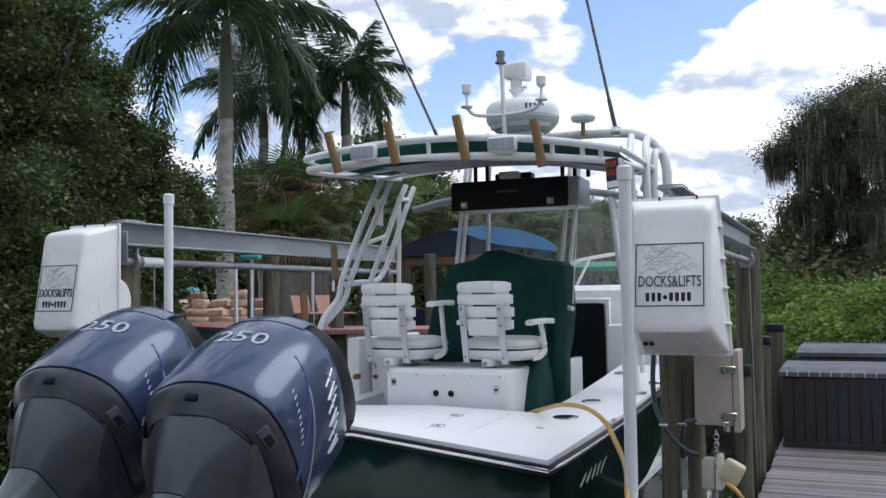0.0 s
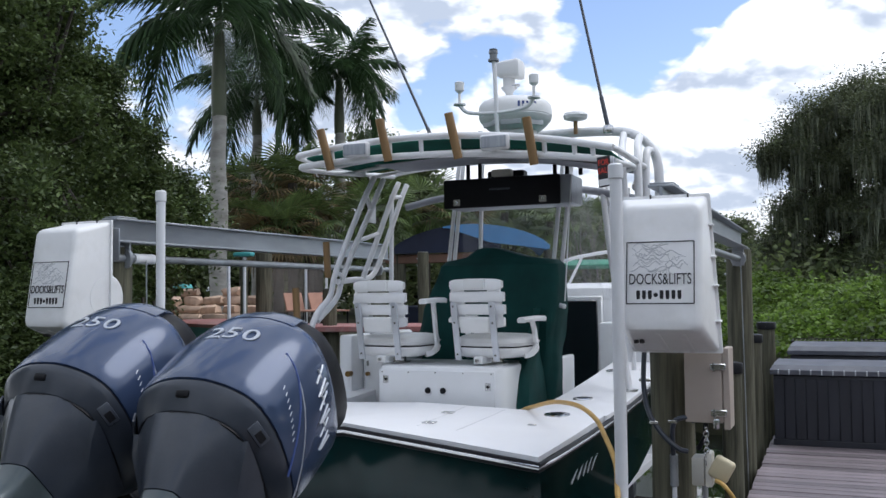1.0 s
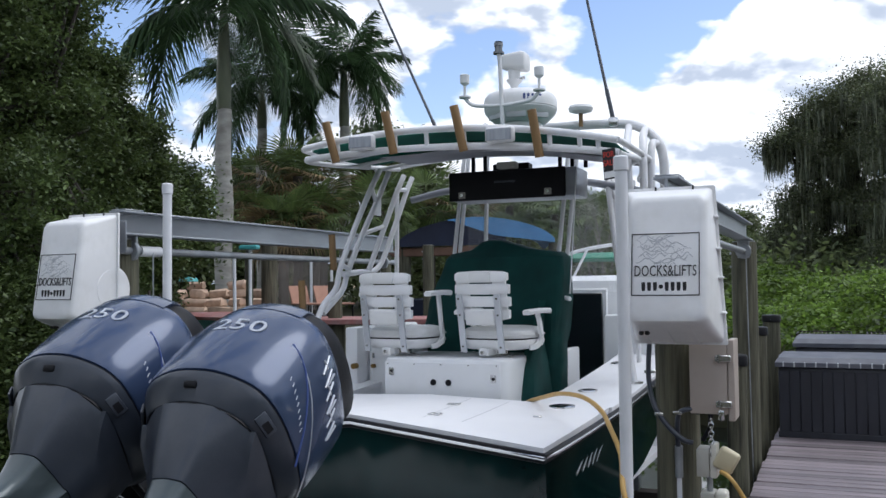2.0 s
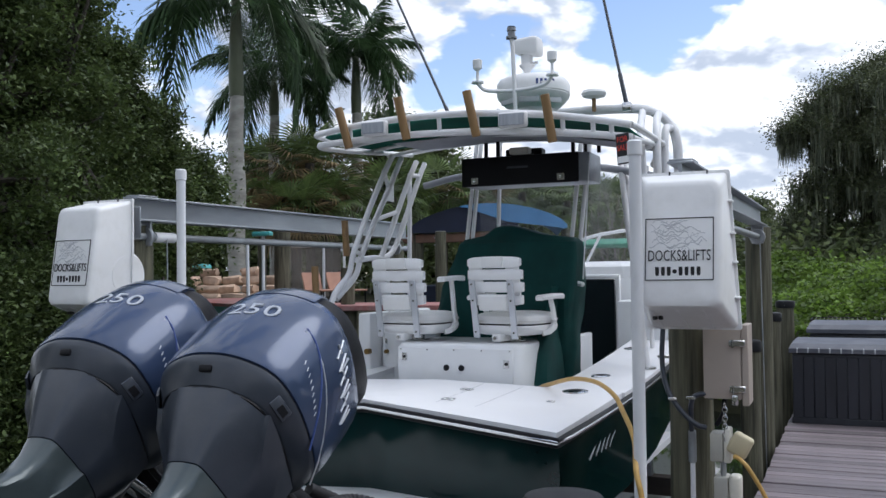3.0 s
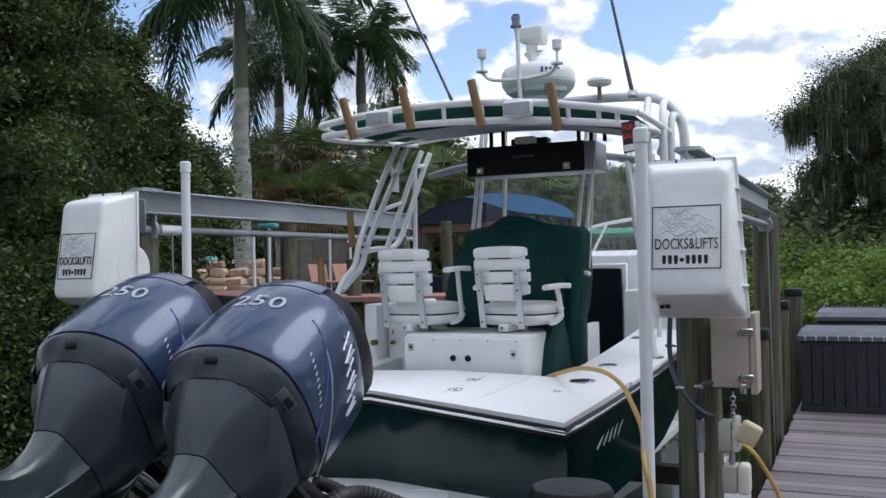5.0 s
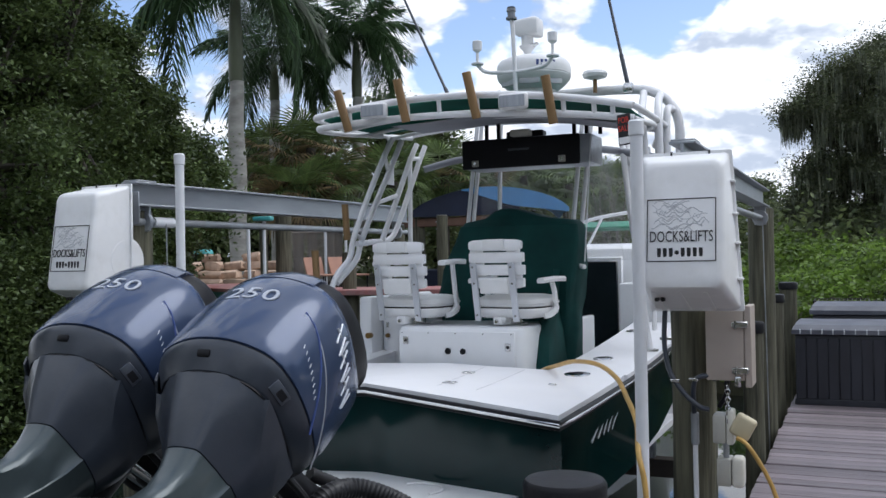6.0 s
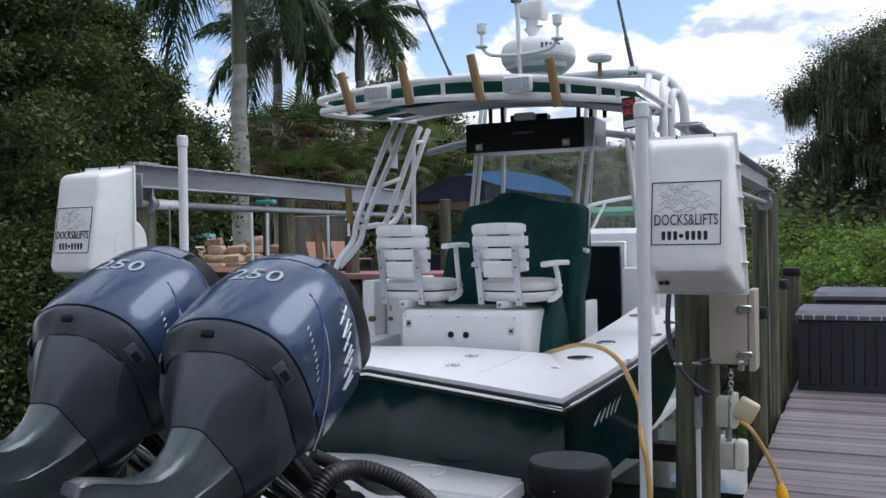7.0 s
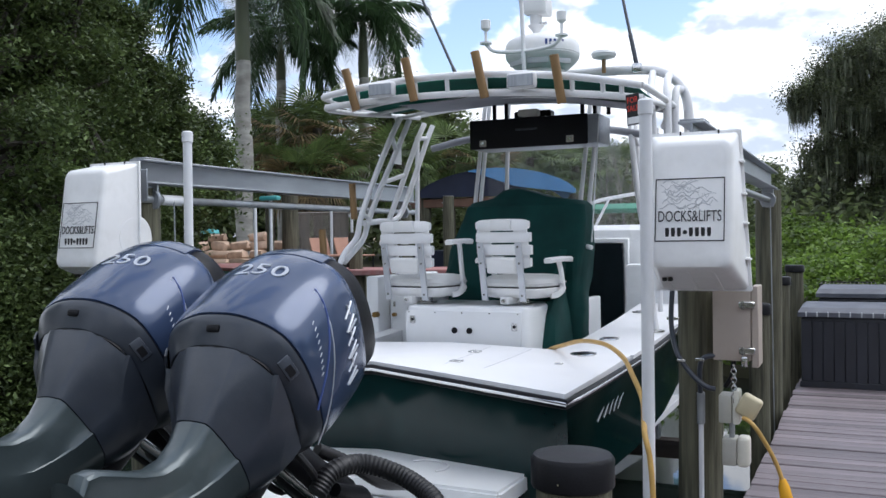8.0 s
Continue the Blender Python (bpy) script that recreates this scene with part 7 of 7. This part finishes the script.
def yard():
    e = thing("stone_wall", (*at_view(395, 21), 1.0), "rough stacked tan limestone wall under the palms", "wall")
    rg = random.Random(8)
    data = []
    for k in range(6):
        bm = box(-0.25, 0.25, -0.18, 0.18, -0.10, 0.10, 0.05, 1)
        for v in bm.verts:
            v.co += Vector((rg.uniform(-0.04, 0.04), rg.uniform(-0.03, 0.03), rg.uniform(-0.025, 0.025)))
        data.append(mesh_of("stone", bm, STONE))
    for row in range(4):
        x = 300 + rg.uniform(-6, 6)
        while x < 510:
            px, py = at_view(x, 21 + 0.25 * row)
            ob = new("stone", data[rg.randrange(6)])
            ob.parent = e
            ob.matrix_basis = Matrix.Translation(Vector((px, py, 1.06 + 0.195 * row)) - BASE[e]) @ pose(0, 0, 0, rg.uniform(-6, 6), rg.uniform(-6, 6), 20 + rg.uniform(-14, 14))
            ob.scale = (rg.uniform(0.7, 1.15), 1, rg.uniform(0.9, 1.1))
            x += rg.uniform(34, 42)
            if row == 3 and rg.random() < 0.6:
                x += 40
    px, py = at_view(362, 20.5)
    e = thing("teal_tub", (px, py, 1.72), "teal plastic tub upside down on the stone wall", "tub")
    part("shell", loft([super_ring(px, py, z, a, b, 4, 24) for z, a, b in ((1.74, 0.21, 0.15), (1.80, 0.20, 0.14), (1.84, 0.16, 0.11))]), TEAL, e)

    e = thing("chain_link_fence", (*at_view(555, 22), 1.0), "rusty chain-link fence panel beyond the yard", "fence")
    bm = bmesh.new()
    n = 34
    for k in range(-14, n):
        for s in (1, -1):
            pts = []
            for q in (0.0, 1.0):
                xx = (k + (q * 14 if s == 1 else (1 - q) * 14)) / n
                pts.append((xx, q))
            (xa, qa), (xb, qb) = pts
            lo, hi = max(0.0, (0 - xa) / (xb - xa) if xb > xa else 0), 1.0
            cl = []
            for t in (0.0, 0.25, 0.5, 0.75, 1.0):
                xx, qq = xa + (xb - xa) * t, qa + (qb - qa) * t
                if 0 <= xx <= 1:
                    cl.append((xx, qq))
            if len(cl) > 1:
                P3 = [Vector((*at_view(512 + 100 * xx, 22), 1.05 + 1.15 * qq)) for xx, qq in (cl[0], cl[-1])]
                tube(P3, 0.006, 4, bm)
    part("mesh", bm, FENCE, e)
    for x in (510, 578, 614):
        px, py = at_view(x, 22)
        part("post", rod((px, py, 0.7), (px, py, 2.3), 0.035, 8), PVC, e)
    a, b = at_view(508, 22), at_view(614, 22)
    part("top_rail", rod((*a, 2.22), (*b, 2.22), 0.02, 8), FENCE, e)

    for x in (560, 603):
        px, py = at_view(x, 21)
        e = thing("lounge_chair", (px, py, 0.95), "peach sling lounge chair with a raised back", "lounge chair", "lounge chairs")
        part("back", turned(box(-0.22, 0.22, -0.02, 0.02, 0, 0.45, 0.01, 1), pose(px, py, 1.22, -28, 0, 55)), PEACH, e)
        part("seat", turned(box(-0.25, 0.25, -1.0, 0.0, -0.02, 0.02, 0.01, 1), pose(px, py, 1.22, 0, 0, 55)), PEACH, e)
        for q in (0.05, 0.95):
            for s in (-0.22, 0.22):
                v = pose(px, py, 1.2, 0, 0, 55) @ Vector((s, -q, 0))
                part("leg", rod((v.x, v.y, 0.85), (v.x, v.y, 1.22), 0.018, 6), BLACK, e)

    px, py = at_view(455, 14.5)
    e = thing("skiff", (px, py, 0.5), "old skiff with faded red deck and teal side", "boat")
    part("hull", turned(loft([super_ring(0, 0, z, w, l, 3, 24) for z, w, l in ((0.0, 0.35, 1.4), (0.45, 0.62, 1.75), (0.55, 0.64, 1.78))]), pose(px, py, 0.55, 0, 0, 60)), TEAL, e)
    part("deck", turned(loft([super_ring(0, 0, z, w, l, 3, 24) for z, w, l in ((0.552, 0.66, 1.80), (0.60, 0.66, 1.80), (0.63, 0.5, 1.6))]), pose(px, py, 0.55, 0, 0, 60)), REDHULL, e)

    px, py = at_view(640, 13.2)
    e = thing("neighbour_deck", (px, py, 0.7), "faded pinkish dock edge across the slip", "dock")
    part("deck", turned(box(-1.6, 1.6, -0.6, 0.6, 1.06, 1.14, 0.01, 1), pose(px, py, 0, 0, 0, 12)), REDHULL, e)
    for k in (-1.4, 0.0, 1.4):
        v = pose(px, py, 0, 0, 0, 12) @ Vector((k, -0.4, 0))
        part("post", rod((v.x, v.y, -1.2), (v.x, v.y, 1.06), 0.10, 10), PILE, e)
    for x, d, top, r in ((505, 14, 402, 0.12), (620, 13, 470, 0.10), (785, 15, 405, 0.09), (470, 13, 400, 0.05)):
        px, py = at_view(x, d)
        piling(px, py, up_view(x, top, d), r, "dark weathered piling across the slip", group="far pilings")
    for x, x2, d, top in ((443, 448, 11.5, 421), (471, 471, 12.0, 412)):
        px, py = at_view(x, d)
        qx, qy = at_view(x2, d)
        e = thing("pvc_stake", (px, py, -1.0), "thin white PVC stake standing in the water", "stake", "PVC stakes")
        part("pipe", rod((qx, qy, -1.0), (px, py, up_view(x, top, d)), 0.022, 10), PVC, e)
    px, py = at_view(470, 12.0)
    e = thing("teal_fitting", (px, py, 2.0), "teal plastic cover over a lift fitting", "cover")
    part("shell", box(px - 0.14, px + 0.14, py - 0.05, py + 0.05, 2.07, 2.13, 0.02, 2), TEAL, e)
    part("stem", rod((px, py, 1.2), (px, py, 2.08), 0.02, 8), GALV, e)


yard()
